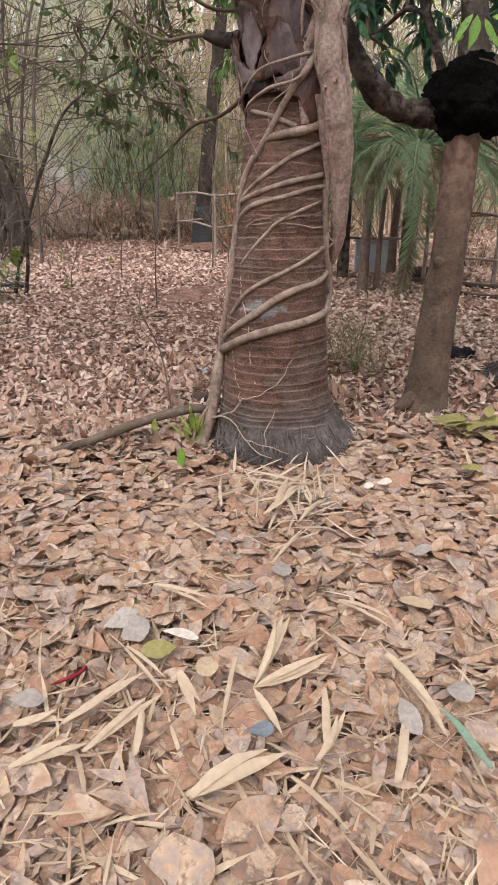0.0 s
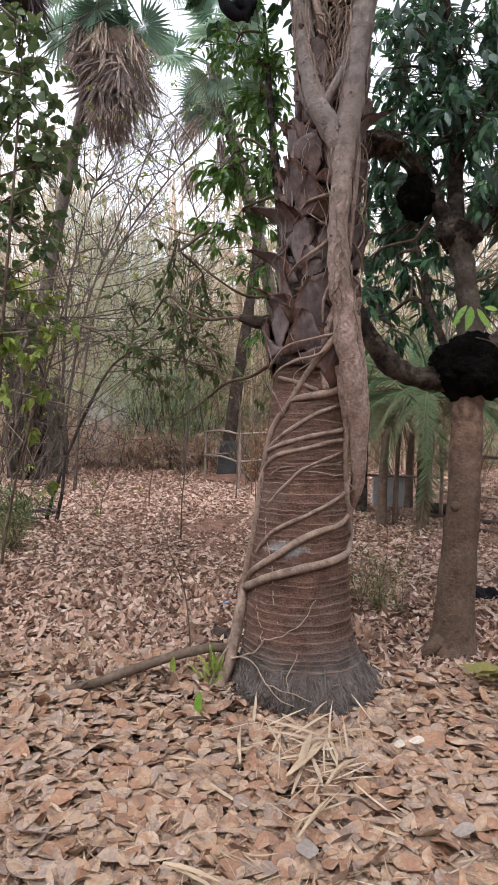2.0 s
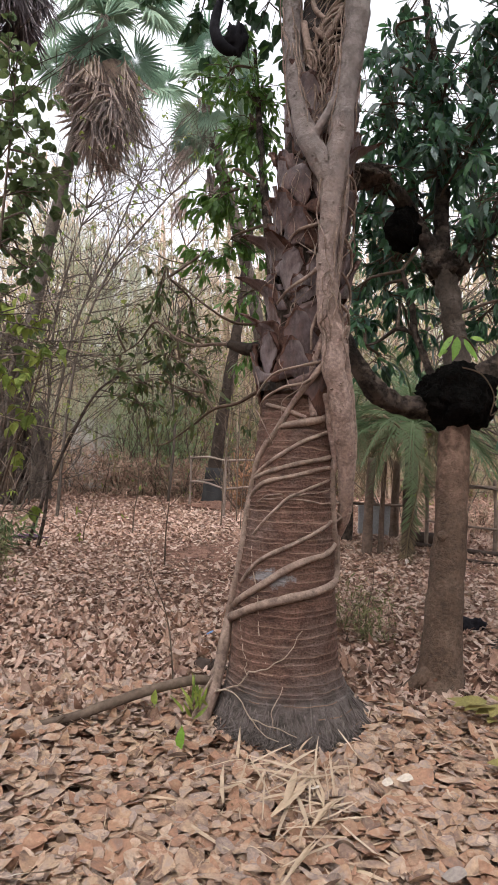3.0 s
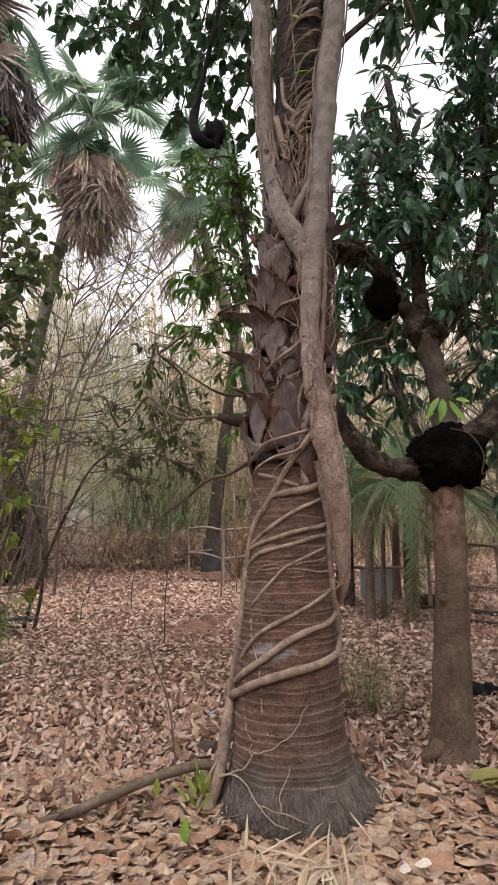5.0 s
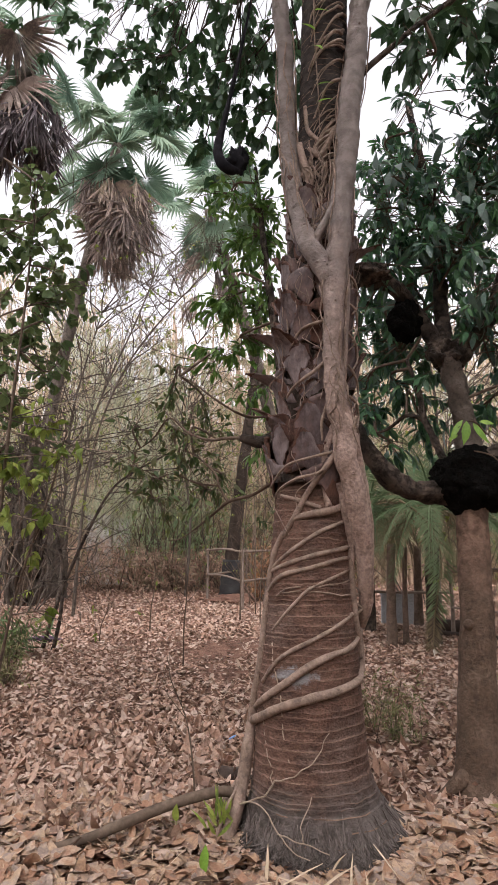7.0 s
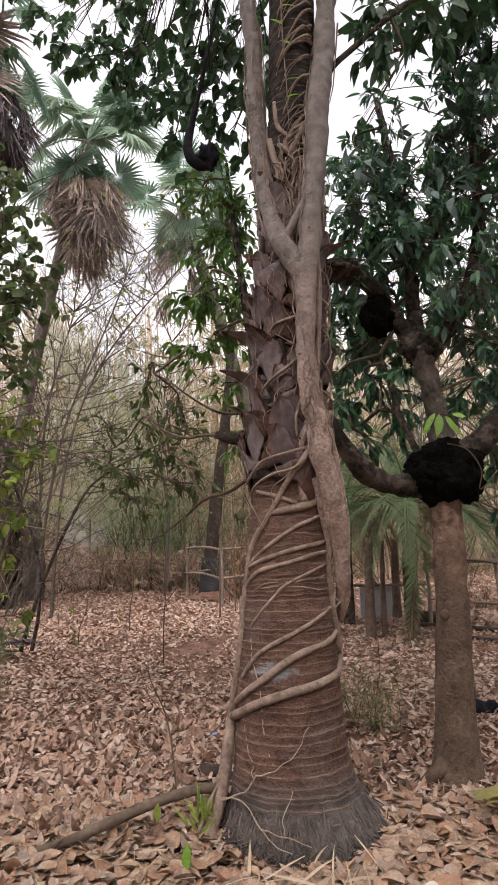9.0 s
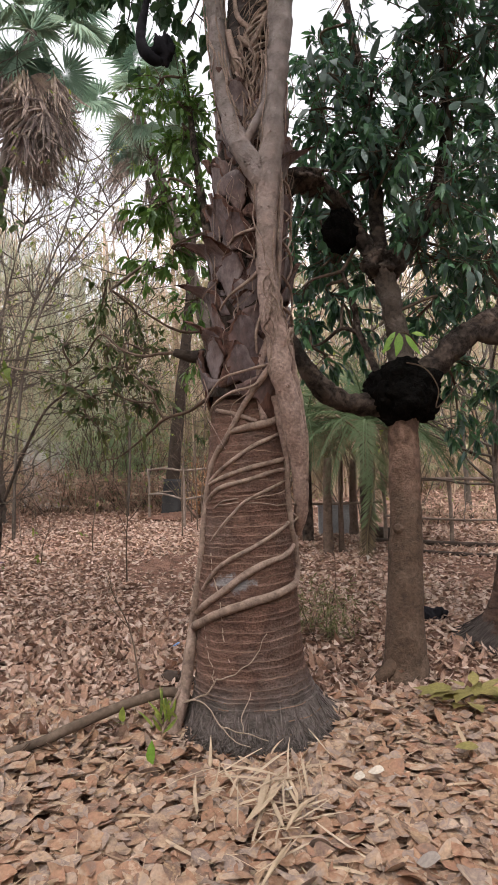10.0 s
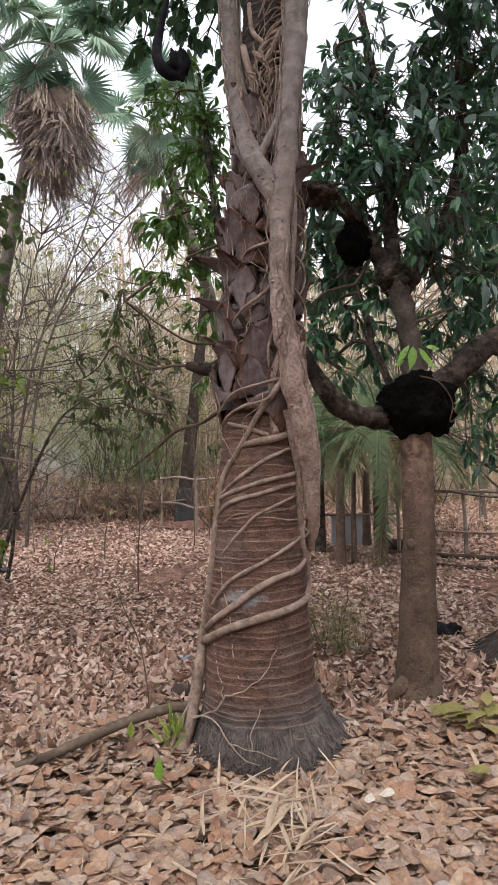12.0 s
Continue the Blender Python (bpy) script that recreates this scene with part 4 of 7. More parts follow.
crown(fig, rng, OVER, [(0.53, 3.3, 5.9), (-0.12, 3.3, 5.9)], M_FIGLEAF, 0.17, 0.115, "simple", 8, twig_mat=M_LIMB, sag=0.5, twig_r=0.006, name="overhead_foliage")
# a stray shoot hanging in front of the stems
g = Geo()
tube(g, [(0.15, 3.06, 4.7), (0.145, 3.05, 4.2), (0.16, 3.05, 3.8), (0.165, 3.06, 3.55)], [0.004, 0.004, 0.003, 0.002], 5, 5)
under(fig, "hanging_shoot", g, M_ROOT)
g = Geo()
pos = np.array([(0.15, 3.05, 4.33), (0.15, 3.05, 4.2), (0.145, 3.05, 4.1), (0.16, 3.05, 3.85), (0.16, 3.05, 3.74)])
v, f = leaf_verts(rng, pos, np.array([(1, -0.4, -0.2), (-0.8, -0.5, 0.3), (0.5, -0.6, -0.6), (1, -0.3, 0.1), (0.8, -0.5, 0)]), np.tile((0, -0.6, 0.8), (5, 1)), np.full(5, 0.085), np.full(5, 0.05), np.full(5, 0.2), np.full(5, 0.2), "ovate")
g.add_many(v, f)
under(fig, "shoot_foliage", g, M_FRESH, "fresh yellow-green leaves")

# ---- mango tree with the black burl ----
rng = np.random.default_rng(31)
mango = thing("mango_tree", "mango tree with a swollen black burl at its fork", "tree", at=(1.03, 3.85, 0))


def piece(name, lines, m, label="", lump=0.12, sides=14, per=7, freq=7):
    g = Geo()
    for pts, rad in lines:
        tube(g, pts, rad, sides, per, lump, freq=freq)
    return under(mango, name, g, m, label)


piece("trunk", [([(1.03, 3.83, -0.12), (1.03, 3.84, 0.0), (1.035, 3.84, 0.12), (1.05, 3.85, 0.4), (1.075, 3.87, 0.8), (1.10, 3.93, 1.2), (1.125, 4.0, 1.5), (1.14, 4.03, 1.66)], [0.175, 0.15, 0.128, 0.112, 0.103, 0.098, 0.097, 0.1])], M_TRUNK, "grey-brown mottled trunk", 0.10, 22, 9, 6)
piece("trunk_knot", [([(1.045, 3.84, 0.86), (1.0, 3.775, 0.86)], [0.05, 0.026])], M_TRUNK, "", 0.2, 10, 5, 14)
piece("buttress_root", [([(0.98, 3.8, 0.07), (0.88, 3.76, 0.0), (0.76, 3.72, -0.07)], [0.045, 0.04, 0.02])], M_TRUNK, "", 0.15)


def lump_mesh(centre, size, seed, amount=0.28, rings=26, freq=3.2):
    """A knotty swelling."""
    g = Geo()
    verts = []
    seg = rings * 2
    for j in range(rings + 1):
        th = math.pi * j / rings
        for i in range(seg):
            ph = 2 * math.pi * i / seg
            d = Vector((math.sin(th) * math.cos(ph), math.sin(th) * math.sin(ph), math.cos(th)))
            w = 1 + amount * (noise.noise(d * freq * 0.6 + Vector((seed, 0, 0))) + 0.6 * noise.noise(d * freq * 1.7 + Vector((0, seed, 0))) + 0.35 * noise.noise(d * freq * 4.5 + Vector((0, 0, seed))))
            verts.append((centre[0] + d.x * size[0] * w, centre[1] + d.y * size[1] * w, centre[2] + d.z * size[2] * w))
    g.add(verts, [(j * seg + i, (j + 1) * seg + i, (j + 1) * seg + (i + 1) % seg, j * seg + (i + 1) % seg) for j in range(rings) for i in range(seg)])
    return g


under(mango, "burl", lump_mesh((1.13, 4.03, 1.735), (0.25, 0.23, 0.21), 3.0, 0.24, 40, 3.2), M_BURL, "black knobbly burl")
under(mango, "upper_burl", lump_mesh((1.06, 4.12, 2.6), (0.125, 0.11, 0.11), 7.0, 0.36), M_LIMB, "dark swollen collar at the upper fork")
under(mango, "hanging_burl", lump_mesh((0.8, 4.2, 2.88), (0.115, 0.11, 0.15), 11.0), M_BURL, "black burl hanging on a side limb")
limb_pts = []


def mango_bough(pts, rad, m=M_LIMB, label=""):
    piece("limb", [(pts, rad)], m, label, 0.34, 18, 10, 12)
    limb_pts.extend(spline(pts, 4))


mango_bough([(1.05, 4.02, 1.66), (0.85, 4.02, 1.66), (0.68, 4.0, 1.70), (0.55, 3.96, 1.82), (0.44, 3.93, 1.98), (0.36, 3.98, 2.2)], [0.085, 0.072, 0.066, 0.06, 0.052, 0.04])
mango_bough([(1.2, 4.03, 1.80), (1.36, 4.0, 1.90), (1.5, 4.0, 2.04), (1.68, 4.02, 2.15), (1.95, 4.1, 2.28), (2.3, 4.2, 2.35), (2.8, 4.4, 2.5)], [0.09, 0.085, 0.08, 0.078, 0.07, 0.06, 0.05])
mango_bough([(1.6, 4.02, 2.12), (1.75, 3.98, 2.09), (2.0, 4.0, 2.03), (2.4, 4.1, 2.0)], [0.07, 0.068, 0.062, 0.05])
mango_bough([(1.14, 4.04, 1.8), (1.15, 4.1, 2.05), (1.11, 4.1, 2.35), (1.05, 4.1, 2.6)], [0.085, 0.075, 0.072, 0.075], M_MANGO, "grey upper trunk")
mango_bough([(1.05, 4.1, 2.58), (1.2, 4.15, 2.68), (1.36, 4.2, 2.86), (1.5, 4.28, 3.15), (1.62, 4.35, 3.6), (1.66, 4.4, 4.2), (1.7, 4.5, 5.0)], [0.07, 0.06, 0.055, 0.052, 0.045, 0.04, 0.03])
mango_bough([(1.03, 4.12, 2.62), (0.93, 4.2, 2.85), (0.84, 4.22, 3.02), (0.7, 4.1, 3.1), (0.5, 3.92, 3.08), (0.36, 3.8, 3.0)], [0.06, 0.055, 0.055, 0.055, 0.06, 0.06])
mango_bough([(1.04, 4.12, 2.65), (1.08, 4.3, 3.1), (1.12, 4.5, 3.7), (1.05, 4.6, 4.4), (1.0, 4.7, 5.0)], [0.055, 0.05, 0.045, 0.035, 0.025])
mango_bough([(2.3, 4.2, 2.35), (2.4, 4.3, 3.0), (2.3, 4.3, 3.7), (2.1, 4.4, 4.5)], [0.05, 0.045, 0.04, 0.03])
mango_bough([(1.02, 4.02, 1.75), (0.95, 4.05, 1.95), (0.88, 4.1, 2.15), (0.86, 4.15, 2.35), (0.8, 4.2, 2.6)], [0.03, 0.026, 0.022, 0.018, 0.012])
mango_bough([(0.88, 4.1, 2.15), (0.78, 4.2, 2.2), (0.66, 4.25, 2.12), (0.58, 4.3, 2.1)], [0.016, 0.013, 0.01, 0.006])
under(mango, "limb_stub", lump_mesh((0.5, 3.86, 3.09), (0.14, 0.1, 0.07), 5.0), M_LIMB, "dark end of a lopped limb")
M5 = [(2.3, 4.2, 4.3), (2.6, 4.3, 4.7), (2.05, 4.1, 4.05), (2.4, 4.2, 3.6), (0.62, 4.3, 3.75), (1.85, 4.4, 4.7), (0.74, 4.4, 3.9), (0.66, 4.4, 3.4), (1.05, 4.6, 4.35), (1.1, 4.3, 3.86), (1.34, 4.2, 4.01), (1.59, 4.4, 3.9), (0.92, 4.2, 3.45), (1.15, 4.05, 3.3), (1.42, 4.0, 3.1), (1.06, 4.8, 3.2), (1.34, 4.5, 2.95), (1.55, 4.3, 2.65), (1.53, 4.1, 4.35)]
M5 += [(1.4, 4.1, 4.7), (1.7, 4.1, 4.9), (0.9, 5.0, 4.6), (0.76, 4.8, 3.05), (1.87, 4.2, 2.75), (1.97, 4.2, 3.3), (1.7, 4.3, 3.75), (2.2, 4.5, 3.9), (2.3, 4.3, 3.2), (2.15, 4.3, 4.5), (2.6, 4.5, 3.0), (2.7, 4.6, 3.8), (1.2, 5.1, 3.9), (1.7, 5.0, 3.4), (2.1, 5.0, 2.8), (0.95, 4.6, 4.1), (1.25, 4.25, 3.6), (1.75, 4.2, 4.2)]
crown_groups = [(x, y, z, 0.37, 20 if x > 1.45 else 15) for x, y, z in M5]
crown_groups += [(x + rng.normal(0, 0.15), y, z + rng.normal(0, 0.15), 0.4, 8) for y in (5.1, 5.8) for x in np.arange(2.0, 3.7, 0.62) for z in np.arange(3.2, 5.6, 0.62)]
crown_groups += [(0.66, 4.7, 2.75, 0.28, 18), (0.84, 4.6, 2.45, 0.26, 15), (0.62, 4.5, 2.3, 0.22, 11), (0.95, 4.5, 2.2, 0.2, 9), (0.58, 4.8, 2.55, 0.22, 8), (0.72, 4.6, 2.08, 0.18, 6), (0.55, 3.88, 3.14, 0.16, 7), (0.75, 4.9, 3.0, 0.3, 18), (0.98, 4.9, 2.85, 0.25, 14), (0.62, 4.9, 3.3, 0.25, 14), (1.68, 4.7, 2.4, 0.3, 12), (1.75, 4.5, 1.95, 0.26, 10), (1.97, 4.6, 1.75, 0.3, 13), (1.75, 4.7, 1.55, 0.2, 5), (2.15, 4.8, 1.45, 0.25, 6), (2.3, 4.4, 1.8, 0.3, 10), (1.35, 4.4, 2.3, 0.22, 8)]
crown(mango, rng, crown_groups, limb_pts, M_MLEAF, 0.112, 0.037, "lance", 11, sag=0.6, twig_r=0.005, name="crown")
crown(mango, rng, [(x, y - 0.1, z, 0.34, 4) for x, y, z in M5], limb_pts, M_OLDLEAF, 0.165, 0.056, "lance", 4, sag=0.7, twig_r=0.005, name="old_leafage", label="large dull grey-green leaves")
# pale fresh shoot on the burl
g = Geo()
pos = np.array([(1.03, 3.74, 2.07), (1.05, 3.73, 2.06), (1.09, 3.74, 2.05), (1.13, 3.75, 2.06), (1.0, 3.75, 1.98)])
fw = np.array([(-0.55, -0.2, -0.8), (-0.22, -0.25, -1.0), (0.6, -0.2, -0.75), (0.8, -0.1, -0.05), (-0.9, -0.2, -0.4)])
v, f = leaf_verts(rng, pos, fw, np.tile((0, -0.8, 0.6), (5, 1)), np.array([0.165, 0.15, 0.155, 0.09, 0.07]), np.array([0.04, 0.056, 0.05, 0.035, 0.03]), np.full(5, 0.2), np.full(5, 0.15), "lance")
g.add_many(v, f)
under(mango, "fresh_shoot", g, M_FRESH, "bright fresh green leaves")
g = Geo()
tube(g, [(1.2, 3.85, 2.0), (1.12, 3.78, 2.06), (1.055, 3.74, 2.06), (1.0, 3.73, 2.02)], [0.006, 0.005, 0.004, 0.002], 5, 4)
tube(g, [(1.1, 3.85, 1.9), (1.22, 3.8, 1.85), (1.3, 3.8, 1.72), (1.29, 3.82, 1.6), (1.4, 3.78, 1.72), (1.52, 3.8, 1.85)], [0.005, 0.0045, 0.004, 0.004, 0.003, 0.002], 6, 5)
under(mango, "shoot_twig", g, M_DARKTWIG)

# ---- second, darker palm beside it ----
rng = np.random.default_rng(41)
P2_Z, P2_R, P2_X = [-0.3, 0.0, 0.12, 0.3, 0.7, 1.3, 2.0, 3.2, 5.0], [0.44, 0.39, 0.325, 0.28, 0.245, 0.215, 0.2, 0.19, 0.18], [2.06, 2.08, 2.12, 2.15, 2.19, 2.235, 2.27, 2.33, 2.39]


def on_palm_2(a, z, off=0.0):
    r = np.interp(z, P2_Z, P2_R) + off
    return np.array([np.interp(z, P2_Z, P2_X) + r * math.sin(radians(a)), 4.45 - r * math.cos(radians(a)), z])


palm_2 = thing("palm_tree", "dark brown ringed palm trunk with a spreading root mat", "tree", at=(2.0, 4.45, 0))
under(palm_2, "trunk", ringed_trunk(on_palm_2, -0.12, 5.0, rng, 0.06, 48), [M_DARKPALM, M_DARKPALM])
under(palm_2, "root_skirt", root_skirt(on_palm_2, rng, 3000, 0.15, 0.2, 0.0035, -0.1, 1.2), M_MAT, "dark grey frayed root mat")

# ---- leafy young mango behind the palm ----
rng = np.random.default_rng(51)
young = thing("young_tree", "young mango tree with long drooping twigs", "tree", at=(0.0, 4.4, 0))
g = Geo()
yt = tube(g, [(0.02, 4.4, -0.1), (0.03, 4.42, 0.8), (0.0, 4.45, 1.6), (-0.08, 4.6, 2.6), (-0.2, 4.8, 3.6), (-0.3, 4.9, 4.6)], [0.06, 0.05, 0.045, 0.04, 0.03, 0.015], 9, 6, 0.1)
under(young, "trunk", g, M_LIMB)
yl = list(yt)
def young_bough(pts, rad):
    g = Geo()
    yl.extend(tube(g, pts, rad, 7, 7, 0.25, freq=14)[8:])
    under(young, "limb", g, M_DARKTWIG)


young_bough([(0.0, 4.4, 1.76), (-0.12, 3.95, 1.72), (-0.28, 4.1, 1.65), (-0.46, 4.3, 1.62), (-0.62, 4.5, 1.52), (-0.83, 4.6, 1.38), (-0.95, 4.65, 1.36)], [0.014, 0.013, 0.012, 0.011, 0.008, 0.005, 0.003])
young_bough([(-0.46, 4.3, 1.62), (-0.53, 4.35, 1.74), (-0.57, 4.4, 1.84), (-0.76, 4.6, 2.01), (-0.98, 4.8, 2.1)], [0.010, 0.009, 0.008, 0.006, 0.003])
young_bough([(-0.53, 4.35, 1.74), (-0.72, 4.5, 1.78), (-0.92, 4.6, 1.86), (-1.1, 4.7, 1.82)], [0.007, 0.006, 0.005, 0.003])
young_bough([(-0.28, 3.5, 1.93), (-0.42, 3.75, 1.975), (-0.56, 4.0, 2.01), (-0.75, 4.3, 2.12), (-0.93, 4.5, 2.27), (-1.1, 4.7, 2.15), (-1.26, 4.8, 2.07)], [0.011, 0.010, 0.009, 0.008, 0.007, 0.005, 0.003])
young_bough([(-0.1, 4.6, 2.3), (-0.35, 4.5, 2.28), (-0.56, 4.4, 2.38), (-0.75, 4.6, 2.56), (-0.91, 4.8, 2.69)], [0.012, 0.010, 0.008, 0.006, 0.003])
YG = [(-0.54, 5.0, 4.4, 0.24, 14), (-0.42, 5.0, 3.9, 0.26, 18), (-0.48, 5.0, 3.4, 0.26, 18), (-0.36, 5.0, 3.05, 0.24, 14), (-0.3, 4.9, 2.6, 0.22, 12), (-0.62, 5.2, 2.95, 0.24, 10), (-0.3, 5.0, 4.3, 0.25, 14), (-0.2, 4.9, 3.5, 0.25, 12), (-0.25, 5.0, 2.2, 0.2, 8)]
YG += [(-0.2, 4.9, 4.15, 0.16, 12), (-0.2, 4.9, 3.85, 0.15, 12), (-0.26, 4.9, 3.3, 0.15, 10), (-0.6, 4.9, 3.35, 0.2, 10)]
crown(young, rng, YG, yl, M_MIDLEAF, 0.108, 0.038, "lance", 8, sag=0.5, twig_r=0.005)
YG2 = [(-1.03, 5.0, 2.6, 0.2, 11), (-0.75, 5.0, 2.45, 0.2, 11), (-1.08, 4.6, 1.83, 0.22, 14), (-0.9, 4.8, 1.99, 0.22, 15), (-0.65, 4.6, 1.74, 0.2, 12), (-0.99, 4.6, 1.62, 0.2, 12), (-0.85, 4.8, 2.2, 0.2, 11), (-0.52, 4.6, 1.85, 0.16, 9), (-1.25, 4.9, 2.3, 0.22, 9), (-1.3, 4.8, 1.95, 0.2, 8), (-0.6, 4.7, 2.15, 0.2, 9)]
YG2 = [(x, y, z, r * 1.25, int(n * 1.1)) for x, y, z, r, n in YG2]
crown(young, rng, YG2, yl, M_TWIGLEAF, 0.078, 0.03, "lance", 6, sag=0.4, twig_r=0.004, name="drooping_foliage")

# ---- hooked dark limb hanging overhead ----
hook = thing("hanging_limb", "broken dark branch hooked and hanging in the canopy", "branch", at=(-0.4, 4.0, 4.2))
g = Geo()
tube(g, [(-0.27, 4.05, 5.5), (-0.36, 4.0, 4.95), (-0.43, 4.0, 4.6), (-0.49, 4.0, 4.32), (-0.52, 3.99, 4.15), (-0.49, 3.98, 4.03), (-0.42, 3.98, 3.97), (-0.35, 3.99, 3.98)], [0.010, 0.013, 0.016, 0.024, 0.034, 0.04, 0.036, 0.012], 10, 6, 0.2)
under(hook, "stem", g, M_HOOK)
under(hook, "knot", lump_mesh((-0.375, 3.99, 4.05), (0.075, 0.05, 0.095), 2.0, 0.45, 18), M_HOOK)

# ---- fan palms in the distance ----
rng = np.random.default_rng(61)


def fan_mesh(name, m, blades=30, sweep=300, R=1.0, fold=0.08, sag=0.25, joined=0.5, rng=None):
    """A pleated fan of blades, joined to half their length, with drooping tips. Base at the origin, facing +z, pointing along +y."""
    g = Geo()
    for i in range(blades):
        a0 = radians((i / blades - 0.5) * sweep)
        a1 = radians(((i + 1) / blades - 0.5) * sweep)
        am = (a0 + a1) / 2
        rr = R * (0.8 + 0.2 * math.cos(am * 0.6)) * rng.uniform(0.9, 1.08)
        dr = sag * rng.uniform(0.6, 1.5)

        def pt(a, r, up):
            return (r * math.sin(a), r * math.cos(a), up - dr * (r / R) ** 2.5 * R)

        j = joined * rr
        amid = am + rng.normal(0, 0.02)
        v = [pt(am, 0.03 * R, 0), pt(a0, j * 0.5, -fold * 0.4), pt(am, j * 0.55, fold * 0.5), pt(a1, j * 0.5, -fold * 0.4), pt(a0, j, -fold * 0.6), pt(am, j, fold * 0.5), pt(a1, j, -fold * 0.6), pt(am - 0.3 * (am - a0), rr * 0.8, 0), pt(am + 0.3 * (a1 - am), rr * 0.8, 0), pt(amid, rr, -0.03)]
        g.add(v, [(0, 1, 2), (0, 2, 3), (1, 4, 5, 2), (2, 5, 6, 3), (4, 7, 5), (5, 8, 6), (5, 7, 9, 8)])
    return g.mesh(name, m, False)


def dead_fan_mesh(m, rng):
    """A collapsed fan: blades hanging close together. Base at the origin, hanging along -z."""
    g = Geo()
    n = 40
    pos = np.zeros((n, 3)) + rng.normal(0, 0.05, (n, 3))
    fw = np.column_stack([rng.normal(0, 0.24, n), rng.normal(0, 0.16, n), -np.ones(n)])
    v, f = leaf_verts(rng, pos, fw, rng.normal(0, 1, (n, 3)), rng.uniform(0.6, 1.15, n), rng.uniform(0.025, 0.055, n), rng.normal(0.0, 0.14, n), rng.uniform(0.2, 0.6, n), "strip", 0.012)
    g.add_many(v, f)
    return g.mesh("dead_leaf", m, False)


FANS = [fan_mesh("fan_leaf", M_FAN, 32, sw, 1.0, 0.05, sg, 0.55, rng) for sw, sg in ((300, 0.12), (280, 0.25), (310, 0.4))]
DEADS = [dead_fan_mesh(M_DEADFAN, rng) for _ in range(3)]
M_OLDFAN = mat("old_fan_leaf", [(0.06, 0.05, 0.055), (0.11, 0.09, 0.098), (0.18, 0.15, 0.155), (0.09, 0.075, 0.08)], "object", 4, 0.5, 0.9, 0.4, 40, 0.15)
OLD = [dead_fan_mesh(M_OLDFAN, rng) for _ in range(3)]
HALF = fan_mesh("dead_fan", M_DEADFAN, 26, 250, 1.0, 0.08, 0.5, 0.5, rng)


def fan_palm(base, head, greens, deads, size, r, label, lean=0.0, skirt=1.8, dead=None, half=0.14):
    base, head = np.array(base, float), np.array(head, float)
    t = thing("fan_palm", label, "palm tree", "fan palms in the distance", at=tuple(base))
    g = Geo()
    mid = (base + head) / 2 + np.array([lean, 0, 0])
    tube(g, [base - (0, 0, 0.3), base, mid, head], [r * 1.3, r * 1.15, r, r * 0.95], 12, 8, 0.05)
    under(t, "trunk", g, M_TWIG)
    for k in range(greens):
        az, el = rng.uniform(0, 360), rng.uniform(-50, 78) if k % 4 else rng.uniform(-82, -40)
        d = Vector((math.cos(radians(az)) * math.cos(radians(el)), math.sin(radians(az)) * math.cos(radians(el)), math.sin(radians(el))))
        plen = size * rng.uniform(0.85, 1.15) * (1.0 if k % 4 else 0.7)
        hub = Vector(head) + d * plen - Vector((0, 0, 0.12 * plen * (1 - math.sin(radians(el)))))
        g = Geo()
        tube(g, [head, np.array(Vector(head) + d * plen * 0.5 + Vector((0, 0, 0.04))), np.array(hub)], [0.03, 0.022, 0.016], 5, 4)
        pet = under(t, "petiole", g, M_FAN)
        y = (d + Vector((0, 0, -0.45))).normalized()
        x = y.cross(Vector((0, 0, 1)) + Vector(rng.normal(0, 0.25, 3))).normalized()
        z = x.cross(y)
        ob = part("fan_leaf", FANS[int(rng.integers(3))], None, pet)
        s = size * rng.uniform(0.58, 0.8)
        ob.matrix_basis = Matrix.Translation(hub) @ Matrix((x, y, z)).transposed().to_4x4() @ Matrix.Diagonal((s, s, s, 1))
    for k in range(deads):
        az = rng.uniform(0, 360)
        drop = skirt * (0.22 + 0.6 * rng.random())
        o = Vector((math.cos(radians(az)), math.sin(radians(az)), 0))
        p = Vector(head) + o * (0.15 + 0.55 * size * rng.uniform(0.1, 1) * (1 - 0.55 * drop / max(skirt, 0.1))) - Vector((0, 0, 0.7 + drop))
        s = size * rng.uniform(0.6, 0.95)
        if rng.random() < half:
            ob = part("dead_leaf", HALF, None, t)
            y = (o * 0.5 + Vector((0, 0, -1))).normalized()
            x = y.cross(o).normalized()
            ob.matrix_basis = Matrix.Translation(p + o * 0.15) @ Matrix((x, y, x.cross(y))).transposed().to_4x4() @ Matrix.Diagonal((s, s, s, 1))
        else:
            ob = part("dead_leaf", (dead or DEADS)[int(rng.integers(3))], None, t)
            ob.matrix_basis = Matrix.Translation(p) @ Euler((rng.normal(0, 0.12) + 0.3 * o.y, rng.normal(0, 0.12) - 0.3 * o.x, 0)).to_matrix().to_4x4() @ Matrix.Rotation(rng.uniform(0, 6.28), 4, "Z") @ Matrix.Diagonal((s, s, s, 1))
        ob.matrix_parent_inverse = Matrix.Translation(-t.location)
    return t


fan_palm((-5.95, 13.0, 0.15), (-4.06, 13.0, 10.8), 30, 44, 1.2, 0.13, "tall leaning fan palm with a shaggy skirt of dead leaves", -0.12, 2.2)
left_palm = fan_palm((-7.2, 10.5, 0.1), (-4.91, 10.2, 10.9), 14, 30, 1.0, 0.15, "fan palm with a dark old skirt and dry and green leaves", -0.2, 1.7, OLD, 0.1)
fan_palm((0.2, 16.9, 0.25), (-2.3, 16.2, 10.9), 22, 4, 1.25, 0.17, "green fan palm behind leafy branches", 0.3, 2.4)

